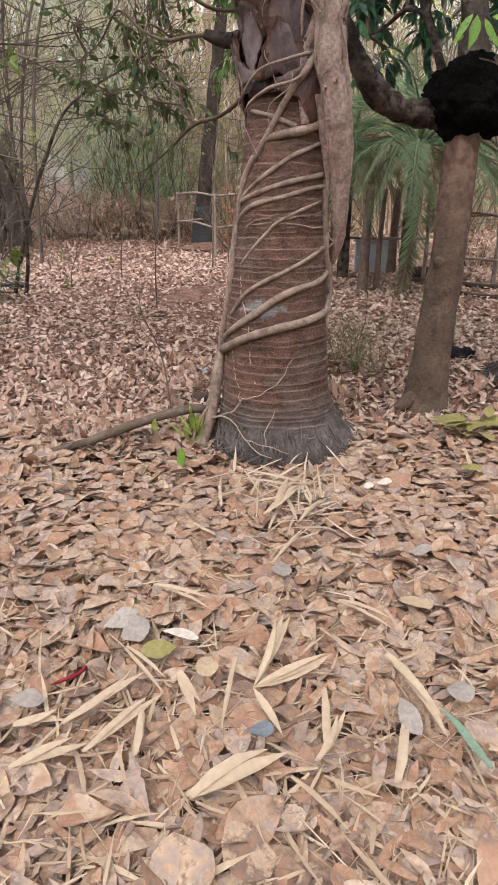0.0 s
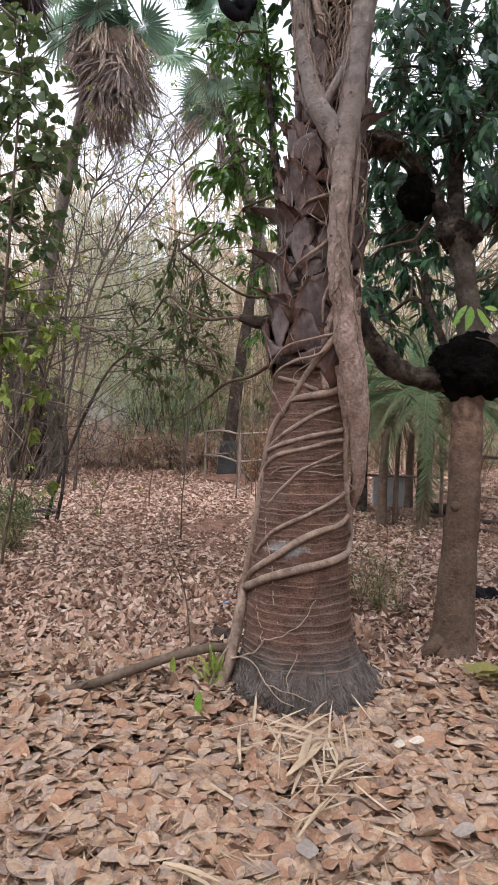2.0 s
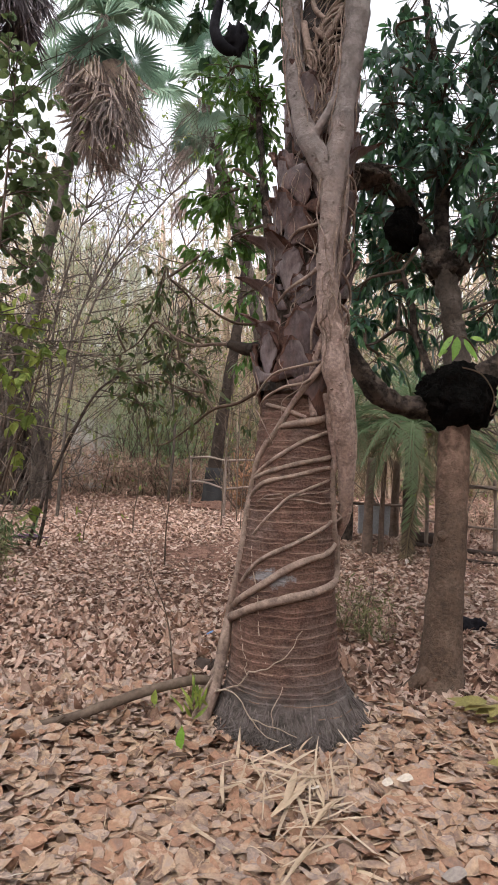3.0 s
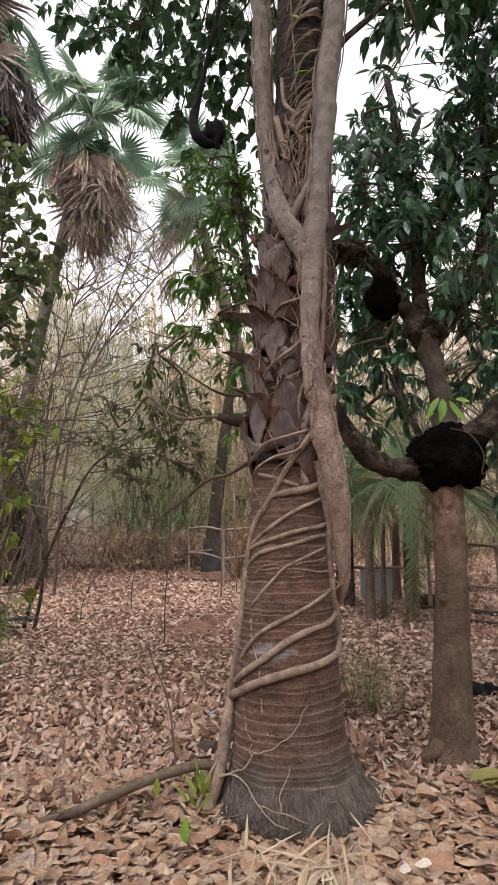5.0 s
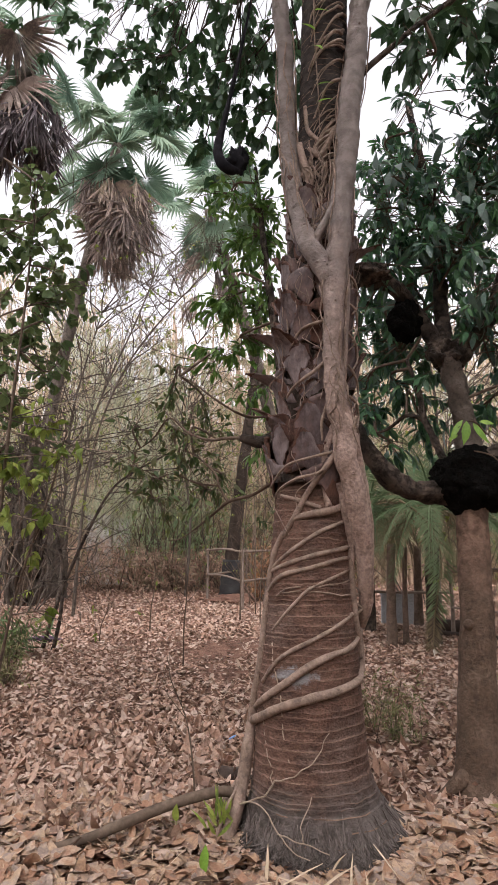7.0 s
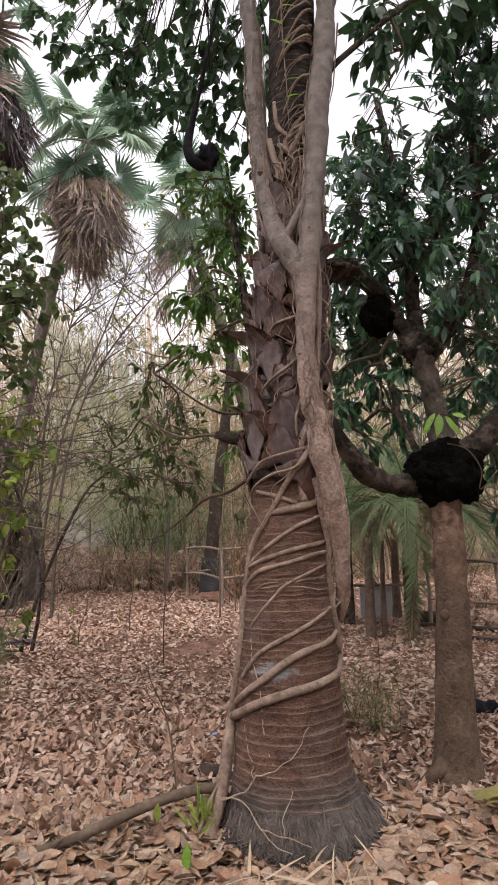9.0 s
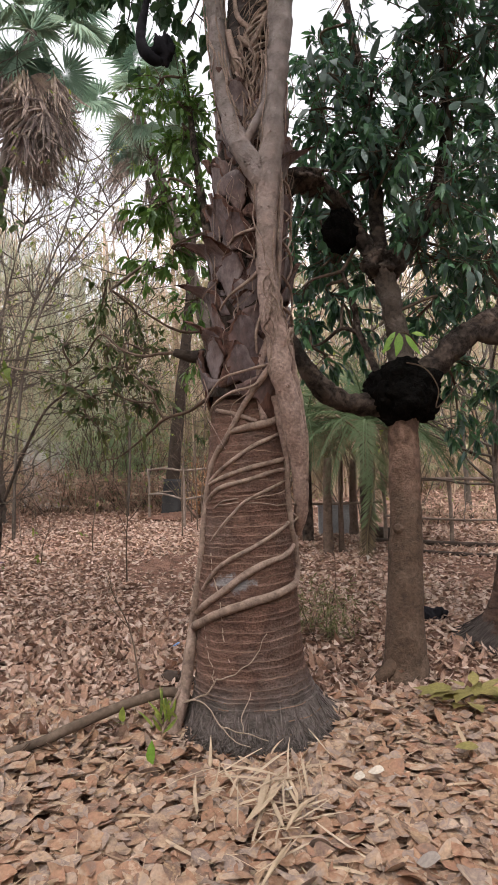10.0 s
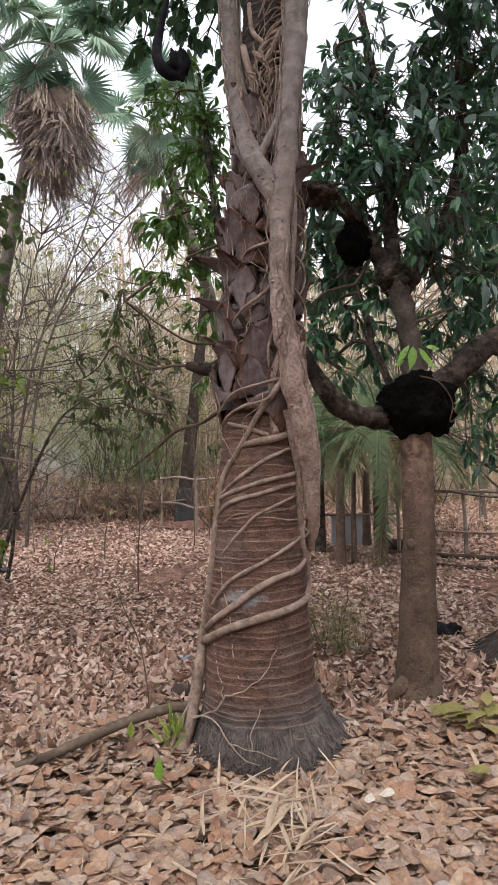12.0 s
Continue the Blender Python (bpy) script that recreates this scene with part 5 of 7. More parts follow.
pale_fan = part("dead_fan", HALF, None, left_palm, "broad pale dry fan leaf")
pale_fan.matrix_basis = Matrix.Translation((-5.0, 9.6, 10.75)) @ Matrix(((1, 0, 0), (0, 0.25, -0.97), (0, -0.97, -0.25))).to_4x4() @ Matrix.Diagonal((0.95, 0.95, 0.95, 1))
pale_fan.matrix_parent_inverse = Matrix.Translation(-left_palm.location)

# vines and dead roots on the leaning palm's foot
vine = thing("vine_tangle", "tangle of grey-brown dead vines round a palm's foot", "vine", at=(-5.6, 12.8, 0.2))
for k in range(40):
    g = Geo()
    a0 = rng.uniform(0, 6.28)
    pts = []
    for j in range(8):
        z = 0.1 + j * rng.uniform(0.42, 0.6)
        rr = 0.14 + 0.3 * rng.random()
        pts.append((-5.68 - 0.02 * z + rr * math.cos(a0), 13.0 + rr * math.sin(a0), z))
        a0 += rng.normal(0.25, 0.3)
    tube(g, pts, rng.uniform(0.015, 0.055), 6, 4, 0.3)
    under(vine, "vine", g, (M_BROWNTWIG, M_TWIG, M_LIMB)[k % 3])
dead = thing("dead_trunk", "thick grey dead trunk at the edge of the clearing", "trunk", at=(-5.62, 14.5, 0.2))
g = Geo()
tube(g, [(-5.6, 14.5, 0.1), (-5.6, 14.5, 0.5), (-5.63, 14.5, 1.2), (-5.66, 14.5, 1.9), (-5.72, 14.5, 2.5)], [0.36, 0.3, 0.28, 0.24, 0.15], 22, 10, 0.22, freq=4)
under(dead, "trunk", g, M_TWIG)

# ---- bare and thin trees round the clearing ----
rng = np.random.default_rng(71)


def bare_tree(base, heads, r, label, leafy=0, group="thin trees round the clearing", m=M_TWIG, level=3, kids=4):
    t = thing("bare_tree", label, "tree", group, at=base)
    wood, tips = Geo(), []
    line = tube(wood, [np.array(base) - (0, 0, 0.2)] + [np.array(h) for h in heads], np.linspace(r * 0.6, r * 0.22, len(heads) + 1), 8, 6, 0.2, freq=5)
    part_ob = under(t, "trunk", wood, m)
    for k in range(24):
        bough = Geo()
        i = rng.integers(len(line) // 3, len(line))
        d = unit(np.array([rng.normal(0, 0.8), rng.normal(0, 0.6), rng.uniform(0.2, 1.0)]))
        branching(bough, rng, line[i], d, r * rng.uniform(16, 28), r * 0.24, level - 1, 5, 0.2, 0.45, kids, tips)
        under(t, "bough", bough, m)
    if leafy and tips:
        leaf = Geo()
        pick = rng.permutation(len(tips))[:leafy]
        sprays(rng, leaf, np.array([tips[i][0] for i in pick]), np.array([tips[i][1] for i in pick]), 3, 0.09, 0.045, "ovate", sag=0.5)
        tagged(under(t, "foliage", leaf, M_OLIVE), kind="stuff")
    return t


bare_tree((-3.9, 11.0, 0.1), [(-3.81, 11.0, 1.9), (-3.6, 11.0, 3.4), (-3.1, 11.0, 4.7), (-2.3, 11.0, 5.8), (-1.7, 11.1, 6.5)], 0.052, "bare grey tree with a spray of fine twigs", 40, level=3, kids=5)
bare_tree((-4.6, 12.0, 0.1), [(-4.4, 12, 2.0), (-4.0, 12, 4.0), (-3.2, 12, 6.0), (-2.7, 12, 7.4)], 0.055, "bare grey tree with a spray of fine twigs", 40, level=3, kids=5)
bare_tree((-5.6, 14.0, 0.2), [(-5.3, 14, 2.0), (-5.2, 14, 4.5), (-4.6, 14, 7.0)], 0.08, "bare grey tree with a spray of fine twigs", 60, level=3, kids=5)
bare_tree((-2.6, 15.0, 0.2), [(-2.5, 15, 2.0), (-2.7, 15, 4.0), (-2.4, 15, 6.5)], 0.06, "bare grey tree with a spray of fine twigs", 60, level=3, kids=5)
bare_tree((2.8, 12.5, 0.15), [(2.8, 12.5, 2.0), (2.9, 12.4, 4.0), (2.7, 12.3, 6.0)], 0.08, "thin grey tree beyond the fence", 80, level=3)
bare_tree((3.65, 8.3, 0.06), [(3.56, 8.3, 0.7), (3.54, 8.3, 1.45), (3.56, 8.3, 2.3), (3.6, 8.4, 4.2)], 0.085, "slender grey tree standing at the bamboo fence", 60, level=2)
bare_tree((4.6, 12.0, 0.15), [(4.5, 12, 2.0), (4.7, 12, 4.0), (4.4, 12, 6.5)], 0.09, "thin grey tree beyond the fence", 80, level=3)

# leaning saplings at the edge of the clearing
sap = thing("sapling", "forked leaning sapling with a few pale green leaves", "sapling", "saplings", at=(-3.0, 7.75, 0.07))
g = Geo()
l1 = tube(g, [(-3.15, 7.78, -0.05), (-3.115, 7.75, 0.08), (-2.93, 7.65, 0.6), (-2.768, 7.6, 1.025), (-2.516, 7.5, 1.53), (-2.247, 7.4, 1.98), (-1.99, 7.35, 2.2), (-1.5, 7.3, 2.45), (-1.1, 7.3, 2.65)], [0.031, 0.028, 0.025, 0.022, 0.019, 0.016, 0.013, 0.009, 0.004], 8, 6, 0.25, freq=9)
l2 = tube(g, [(-2.99, 7.75, 0.0), (-2.84, 7.6, 0.63), (-2.9, 7.6, 1.31), (-3.28, 7.5, 2.44), (-3.4, 7.4, 3.2)], [0.025, 0.022, 0.019, 0.014, 0.008], 7, 6, 0.1)
under(sap, "stem", g, M_LIMB)
g = Geo()
for k in range(18):
    ln = l1 if k % 2 else l2
    branching(g, rng, ln[rng.integers(len(ln) // 2, len(ln))], (rng.normal(0, 1), rng.normal(0, 0.6), rng.normal(0.25, 0.4)), rng.uniform(0.6, 1.4), 0.009, 1, 4, 0.05, 0.35, 3)
tagged(under(sap, "twig_spray", g, M_TWIG), kind="stuff")

# nearer shoots at the margin: dark round leaves above, pale ones below
marg = thing("climber", "leafy climber with round leaves on bare stems", "climber", at=(-2.5, 5.2, 0.02))
g = Geo()
m1 = tube(g, [(-2.55, 5.2, -0.1), (-2.5, 5.1, 1.0), (-2.42, 5.0, 2.2), (-2.35, 5.0, 3.4), (-2.3, 5.0, 4.6)], [0.018, 0.017, 0.015, 0.011, 0.006], 7, 6, 0.1)
m2 = tube(g, [(-2.6, 5.4, -0.1), (-2.4, 5.3, 0.9), (-2.1, 5.2, 1.8), (-1.95, 5.1, 2.3)], [0.014, 0.012, 0.009, 0.004], 6, 6, 0.1)
under(marg, "stem", g, M_BROWNTWIG)
g = Geo()
for k in range(44):
    ln = m1 if k % 2 else m2
    branching(g, rng, ln[rng.integers(6, len(ln))], (rng.normal(0.3, 1), rng.normal(0, 0.6), rng.normal(0.1, 0.5)), rng.uniform(0.4, 1.1), 0.006, 2, 4, 0.02, 0.35, 3)
tagged(under(marg, "twig_tangle", g, M_TWIG), kind="stuff")
TWIGS = (
    [(-2.77, 5.3, 2.5), (-2.5, 5.3, 2.53), (-2.09, 5.3, 2.6), (-1.75, 5.3, 2.64)],
    [(-2.76, 5.3, 2.38), (-2.55, 5.28, 2.34), (-2.07, 5.25, 2.23), (-1.51, 5.3, 2.115)],
    [(-2.74, 5.4, 2.11), (-2.16, 5.35, 2.15), (-1.84, 5.3, 2.174), (-1.58, 5.3, 2.143)],
    [(-2.7, 5.2, 1.63), (-2.55, 5.2, 1.615), (-2.03, 5.25, 1.5), (-1.7, 5.3, 1.436)],
    [(-2.6, 5.3, 1.4), (-2.49, 5.3, 1.287), (-2.33, 5.3, 1.11), (-2.24, 5.3, 0.92)],
)
for pts in TWIGS:
    g = Geo()
    ln = tube(g, pts, np.linspace(0.006, 0.003, len(pts)), 6, 8, 0.15, freq=16)
    for k in range(7):
        branching(g, rng, ln[rng.integers(6, len(ln))], (rng.normal(0.3, 0.6), rng.normal(0, 0.4), rng.normal(0.1, 0.5)), rng.uniform(0.1, 0.35), 0.0025, 0, 4, 0.0, 0.3, 0)
    under(marg, "long_twig", g, M_PALEROOT, "long thin tan twig")
MARGIN = [(-2.3, 5.0, 3.97, 0.24, 12), (-2.22, 5.0, 3.5, 0.26, 13), (-2.4, 5.3, 3.2, 0.28, 11), (-2.35, 5.5, 2.9, 0.26, 8), (-2.32, 5.0, 4.46, 0.26, 10), (-2.5, 5.2, 2.6, 0.3, 10), (-2.75, 5.3, 3.4, 0.3, 12), (-2.7, 5.2, 4.2, 0.3, 12), (-2.6, 5.2, 1.9, 0.3, 8), (-2.9, 5.6, 2.9, 0.35, 14), (-2.6, 5.6, 2.3, 0.3, 10), (-3.0, 5.8, 3.8, 0.4, 14)]
MARGIN += [(-2.0, 5.0, 3.35, 0.2, 8), (-2.05, 5.1, 3.7, 0.2, 7), (-2.1, 5.2, 2.95, 0.2, 6), (-2.73, 5.6, 5.05, 0.3, 14), (-2.52, 5.6, 4.55, 0.28, 14), (-2.73, 5.6, 4.15, 0.28, 14), (-2.53, 5.6, 3.6, 0.28, 14), (-2.3, 5.6, 3.25, 0.24, 11), (-2.75, 5.6, 3.15, 0.28, 13), (-2.33, 5.6, 4.1, 0.22, 9), (-2.6, 5.6, 2.7, 0.26, 11), (-2.7, 5.6, 2.15, 0.24, 8)]
MARGIN = [(x, y, z, r * 1.1, int(n * 0.72)) for x, y, z, r, n in MARGIN]
crown(marg, rng, MARGIN, list(m1), M_CLIMB, 0.105, 0.08, "round", 5, sag=0.4, twig_r=0.004)
crown(marg, rng, [(-2.12, 5.0, 2.29, 0.16, 4), (-1.95, 5.0, 2.05, 0.16, 4), (-2.17, 5.0, 1.95, 0.16, 4), (-2.2, 5.3, 1.6, 0.18, 4), (-2.3, 5.4, 1.25, 0.16, 3), (-2.2, 5.6, 0.7, 0.14, 2), (-2.35, 5.0, 2.0, 0.2, 6), (-2.4, 5.0, 1.6, 0.2, 5), (-2.3, 5.1, 2.5, 0.2, 5)], list(m2) + list(m1[:14]), M_OLIVE, 0.115, 0.058, "ovate", 6, sag=0.8, twig_r=0.003, name="pale_foliage", label="pale yellow-green leaves")

# thin bare stems on the open floor
for (x, y), h, lean, r in (((-0.53, 3.47), 0.62, -0.14, 0.006), ((-2.09, 9.15), 0.95, 0.05, 0.012), ((-1.24, 7.11), 1.15, 0.0, 0.010), ((-0.9, 10.57), 2.6, 0.12, 0.015), ((-0.69, 11.38), 2.5, -0.05, 0.013), ((-0.9, 12.87), 2.4, 0.15, 0.013), ((-0.55, 10.2), 2.2, 0.1, 0.010), ((-2.6, 8.4), 0.6, 0.12, 0.008), ((0.72, 4.8), 0.5, 0.05, 0.004), ((2.0, 7.2), 0.7, 0.2, 0.008)):
    z = height(x, y)
    t = thing("bare_sapling", "thin leafless sapling stem in the leaf litter", "sapling", "bare saplings", at=(x, y, z))
    g = Geo()
    ln = tube(g, [(x, y, z - 0.05), (x + lean * 0.15, y, z + h * 0.35), (x + lean * 0.6 + 0.02, y + 0.02, z + h * 0.7), (x + lean, y, z + h)], [r, r * 0.8, r * 0.6, r * 0.3], 6, 6, 0.08)
    under(t, "stem", g, M_BROWNTWIG)
    g = Geo()
    for k in range(5):
        branching(g, rng, ln[rng.integers(5, len(ln))], (rng.normal(0, 0.6), rng.normal(0, 0.4), 0.9), h * 0.3, r * 0.45, 1, 4, 0.2, 0.3, 2)
    tagged(under(t, "twig_spray", g, M_BROWNTWIG), kind="stuff")

# ---- guarded trunk at the back of the clearing ----
gt = thing("guarded_tree", "old tree with a black-painted foot", "tree", at=(-1.57, 15.5, 0.23))
g = Geo()
tube(g, [(-1.57, 15.5, 0.0), (-1.52, 15.5, 1.2), (-1.3, 15.5, 3.0), (-1.05, 15.5, 5.0), (-0.8, 15.5, 8.0)], [0.2, 0.165, 0.145, 0.12, 0.07], 16, 9, 0.25, freq=6)
under(gt, "trunk", g, M_BROWNBARK)
g = Geo()
tube(g, [(-1.57, 15.5, 0.1), (-1.56, 15.5, 0.4), (-1.525, 15.5, 1.08)], [0.28, 0.255, 0.225], 20, 6, 0.14, freq=7)
bed = thing("soil_mound", "low mound of dark earth and dry leaves", "mound", at=(-1.3, 14.6, 0.2))
under(bed, "earth", lump_mesh((-1.2, 14.4, 0.16), (0.85, 1.1, 0.14), 4.0, 0.3), M_SOIL)
under(gt, "painted_foot", g, M_BAND, "black-painted band round the foot")
guard = thing("tree_guard", "square guard of thin bamboo poles round a tree", "fence", at=(-1.4, 13.5, 0.2))
for x, y in ((-1.98, 14.4), (-0.98, 12.0), (-1.2, 15.9), (-0.15, 13.2)):
    z = height(x, y)
    g = Geo()
    tube(g, [(x, y, z - 0.1), (x + 0.01, y, z + 0.55), (x, y, z + 1.15)], [0.028, 0.026, 0.024], 8, 4, 0.1)
    under(guard, "post", g, M_BAMBOO)
for zz in (0.55, 1.1):
    for a, b in (((-1.98, 14.4), (-0.98, 12.0)), ((-0.98, 12.0), (-0.15, 13.2)), ((-1.98, 14.4), (-1.2, 15.9))):
        g = Geo()
        tube(g, [(a[0], a[1], height(*a) + zz), ((a[0] + b[0]) / 2, (a[1] + b[1]) / 2, height(*a) + zz + 0.03), (b[0], b[1], height(*b) + zz)], [0.022, 0.021, 0.019], 6, 4, 0.1)
        under(guard, "rail", g, M_BAMBOO)

# ---- date palms, low wall and bamboo fence beyond the mango ----
rng = np.random.default_rng(81)


def frond_mesh(name, m, rng, length=1.5, pairs=44, sag=0.5, leaflet=0.3):
    """A feather leaf: a bowed rachis with two rows of narrow leaflets. From the origin along +y, bending down."""
    g = Geo()
    s = np.linspace(0, 1, 9)
    line = np.column_stack([np.zeros(9), length * (s - 0.18 * s**2.5), length * (0.25 * s - sag * s**2)])
    tube(g, line, np.linspace(0.016, 0.004, 9), 5, 2)
    fine = spline(line, 8)
    u = np.linspace(0.16, 1.0, pairs)
    idx = (u * (len(fine) - 1)).astype(int)
    for sd in (-1, 1):
        pos = fine[idx]
        fw = np.column_stack([np.full(pairs, sd * 1.0), 0.75 + 0.5 * u, -0.25 - 0.5 * u + rng.normal(0, 0.2, pairs)])
        Ls = leaflet * (0.55 + 0.6 * np.sin(np.pi * np.clip(u, 0.05, 0.97))) * rng.uniform(0.85, 1.1, pairs)
        v, f = leaf_verts(rng, pos, fw, np.tile((0, 0.2, 1.0), (pairs, 1)) + rng.normal(0, 0.2, (pairs, 3)), Ls, np.full(pairs, 0.0095), rng.normal(0.15, 0.08, pairs), np.full(pairs, 0.5), "lance")
        g.add_many(v, f)
    return g.mesh(name, m, False)


GREENF = [frond_mesh("frond", M_DATE, rng, 1.7, 78, 0.7, 0.23), frond_mesh("frond", M_DATE, rng, 1.5, 72, 0.85, 0.21)]
DRYF = [frond_mesh("dry_frond", M_DRYDATE, rng, 1.1, 46, 0.8, 0.22), frond_mesh("dry_frond", M_DRYDATE, rng, 0.95, 42, 1.0, 0.2)]


def date_palm(x, y, h, r, greens, drys, label):
    z = height(x, y)
    t = thing("date_palm", label, "palm tree", "date palms", at=(x, y, z))
    g = Geo()
    tube(g, [(x, y, z - 0.1), (x, y, z + h * 0.5), (x + 0.03, y, z + h)], [r * 1.1, r, r * 1.15], 12, 10, 0.22, freq=14)
    under(t, "trunk", g, M_LIMB)
    for n, meshes, lo, hi in ((greens, GREENF, -5, 72), (drys, DRYF, -35, 25)):
        for k in range(n):
            ob = part(meshes[0].name.split(".")[0], meshes[int(rng.integers(2))], None, t)
            ob.matrix_basis = Matrix.Translation((0.03, 0, h)) @ Euler((radians(rng.uniform(lo, hi)), 0, radians(k * 137.5 + rng.normal(0, 12)))).to_matrix().to_4x4()
    return t


date_palm(1.82, 8.5, 1.75, 0.085, 34, 10, "small date palm with drooping green and dry fronds")
date_palm(1.1, 9.4, 1.75, 0.08, 20, 30, "small date palm, its lower fronds dry")
date_palm(2.75, 10.2, 1.6, 0.12, 9, 10, "small date palm beyond the fence")
# one long green frond with a dry tip, hanging low
hf = thing("fallen_frond", "green date frond hanging low with a dry tip", "frond", at=(1.45, 7.95, 1.9))
rachis = spline([(1.36, 8.05, 1.93), (1.60, 7.9, 1.72), (1.79, 7.85, 1.34), (1.765, 7.84, 0.92), (1.69, 7.84, 0.52), (1.66, 7.84, 0.2), (1.65, 7.84, 0.02)], 10)
g = Geo()
tube(g, rachis[::5], np.linspace(0.016, 0.007, len(rachis[::5])), 6, 4)
under(hf, "rachis", g, M_DRYDATE)
for name, m, lo, hi, n, ln in (("leaflet_fringe", M_DATE, 2, 40, 70, 0.27), ("dry_leaflet_fringe", M_DRYDATE, 36, 52, 26, 0.17)):
    g = Geo()
    for sd in (-1, 1):
        i = np.linspace(lo, hi, n).astype(int)
        along = unit(rachis[i + 1] - rachis[i])
        fw = np.column_stack([np.full(n, sd * 0.9), np.full(n, -0.25), np.full(n, -0.1)]) + along * 0.75 + rng.normal(0, 0.1, (n, 3))
        size = ln * (0.55 + 0.5 * np.sin(np.pi * np.linspace(0.12, 0.9, n))) * rng.uniform(0.85, 1.1, n)
        v, f = leaf_verts(rng, rachis[i], fw, np.tile((0, -0.9, 0.4), (n, 1)) + rng.normal(0, 0.2, (n, 3)), size, np.full(n, 0.014), rng.normal(0.2, 0.1, n), np.full(n, 0.5), "lance")
        g.add_many(v, f)
    tagged(under(hf, name, g, m), kind="stuff")
g = Geo()
n = 14
v, f = leaf_verts(rng, np.tile((1.65, 7.84, 0.14), (n, 1)), np.column_stack([rng.normal(0.25, 0.5, n), rng.normal(-0.2, 0.4, n), -np.ones(n)]), rng.normal(0, 1, (n, 3)), rng.uniform(0.08, 0.2, n), np.full(n, 0.014), np.full(n, 0.1), np.full(n, 0.3), "lance")
v[:, :, 2] = np.maximum(v[:, :, 2], 0.045)
g.add_many(v, f)
under(hf, "tassel", g, M_PALE, "bleached dry tassel on the ground")
for x, y, h, r in ((1.255, 8.4, 1.3, 0.058), (1.45, 8.5, 1.25, 0.033), (1.93, 10.1, 1.25, 0.06)):
    z = height(x, y)
    t = thing("tree_stump", "slender grey trunk standing before a low wall", "trunk", "slender trunks", at=(x, y, z))
    g = Geo()
    tube(g, [(x, y, z - 0.1), (x, y, z + 0.06), (x + 0.01, y, z + h * 0.6), (x + 0.03, y, z + h)], [r * 1.7, r * 1.3, r, r * 0.9], 12, 6, 0.1)
    under(t, "trunk", g, M_STUMP)


def slab_box(x0, x1, y0, y1, z0, z1, bev=0.012):
    bm = bmesh.new()
    bmesh.ops.create_cube(bm, size=1)
    for v in bm.verts:
        v.co = (x0 + (v.co.x + 0.5) * (x1 - x0), y0 + (v.co.y + 0.5) * (y1 - y0), z0 + (v.co.z + 0.5) * (z1 - z0))
    bmesh.ops.bevel(bm, geom=list(bm.edges), offset=bev, segments=2, affect="EDGES")
    g = Geo()
    bm.verts.index_update()
    g.add([v.co[:] for v in bm.verts], [[v.index for v in f.verts] for f in bm.faces])
    bm.free()
    return g


wall = thing("low_wall", "low weathered grey concrete wall", "wall", at=(1.7, 10.5, 0.1))
under(wall, "slab", slab_box(1.42, 1.96, 10.5, 10.62, -0.05, 0.58), M_CONCRETE, "", False)
under(wall, "coping", slab_box(1.4, 1.98, 10.47, 10.65, 0.583, 0.64), M_CONCRETE, "", False)
fence = thing("bamboo_fence", "rough fence of old bamboo poles", "fence", at=(3.5, 8.6, 0.09))
for x in (3.03, 4.6, 6.2, 2.25):
    g = Geo()
    y = 8.67 if x > 2.5 else 9.3
    z = height(x, y)
    tube(g, [(x, y, z - 0.15), (x + 0.01, y, z + 0.5), (x - 0.02, y, z + 1.05)], [0.032, 0.028, 0.024], 9, 8, 0.07)
    under(fence, "post", g, M_BAMBOO)
for pts, r in (([(2.2, 9.25, 1.0), (3.0, 8.6, 1.04), (4.0, 8.58, 1.0), (5.2, 8.6, 1.03), (6.6, 8.62, 1.0)], 0.026), ([(2.25, 9.25, 0.5), (3.0, 8.61, 0.47), (3.9, 8.6, 0.44), (5.2, 8.6, 0.46), (6.6, 8.62, 0.45)], 0.017), ([(0.95, 9.55, 0.70), (1.6, 9.5, 0.69), (2.3, 9.4, 0.70)], 0.022)):
    g = Geo()
    tube(g, pts, np.linspace(r, r * 0.85, len(pts)), 9, 9, 0.06)
    under(fence, "rail", g, M_BAMBOO)
for pts, r in (([(2.05, 9.3, 0.14), (2.6, 8.9, 0.13), (3.3, 8.5, 0.14), (4.2, 8.2, 0.15)], 0.038), ([(2.2, 8.5, 0.12), (2.9, 7.9, 0.12), (3.6, 7.6, 0.1)], 0.028), ([(2.0, 9.7, 0.16), (2.5, 9.5, 0.17)], 0.1)):
    pts = [(x, y, height(x, y) + r * 0.8) for x, y, _ in pts]
    t = thing("fallen_log", "dark rotten log lying in the leaves", "log", "fallen logs", at=pts[0])
    g = Geo()
    tube(g, pts, [r] * len(pts), 10, 6, 0.15)
    under(t, "log", g, M_LOG)
t = thing("fallen_log", "short black hollow log half sunk in leaves", "log", "fallen logs", at=(1.58, 5.04, 0.05))
g = Geo()
tube(g, [(1.5, 4.99, 0.03), (1.56, 5.02, 0.04), (1.62, 5.05, 0.035), (1.73, 5.11, 0.01)], [0.055, 0.05, 0.058, 0.03], 16, 8, 0.7, freq=16)
under(t, "log", g, M_HOOK)
t = thing("fallen_log", "dark stub of wood half buried in leaves", "log", "fallen logs", at=(-0.35, 3.9, 0.0))
g = Geo()
tube(g, [(-0.5, 3.95, -0.05), (-0.38, 3.9, -0.02), (-0.26, 3.86, -0.04)], [0.03, 0.05, 0.03], 12, 7, 0.5, freq=16)
under(t, "log", g, M_LOG)

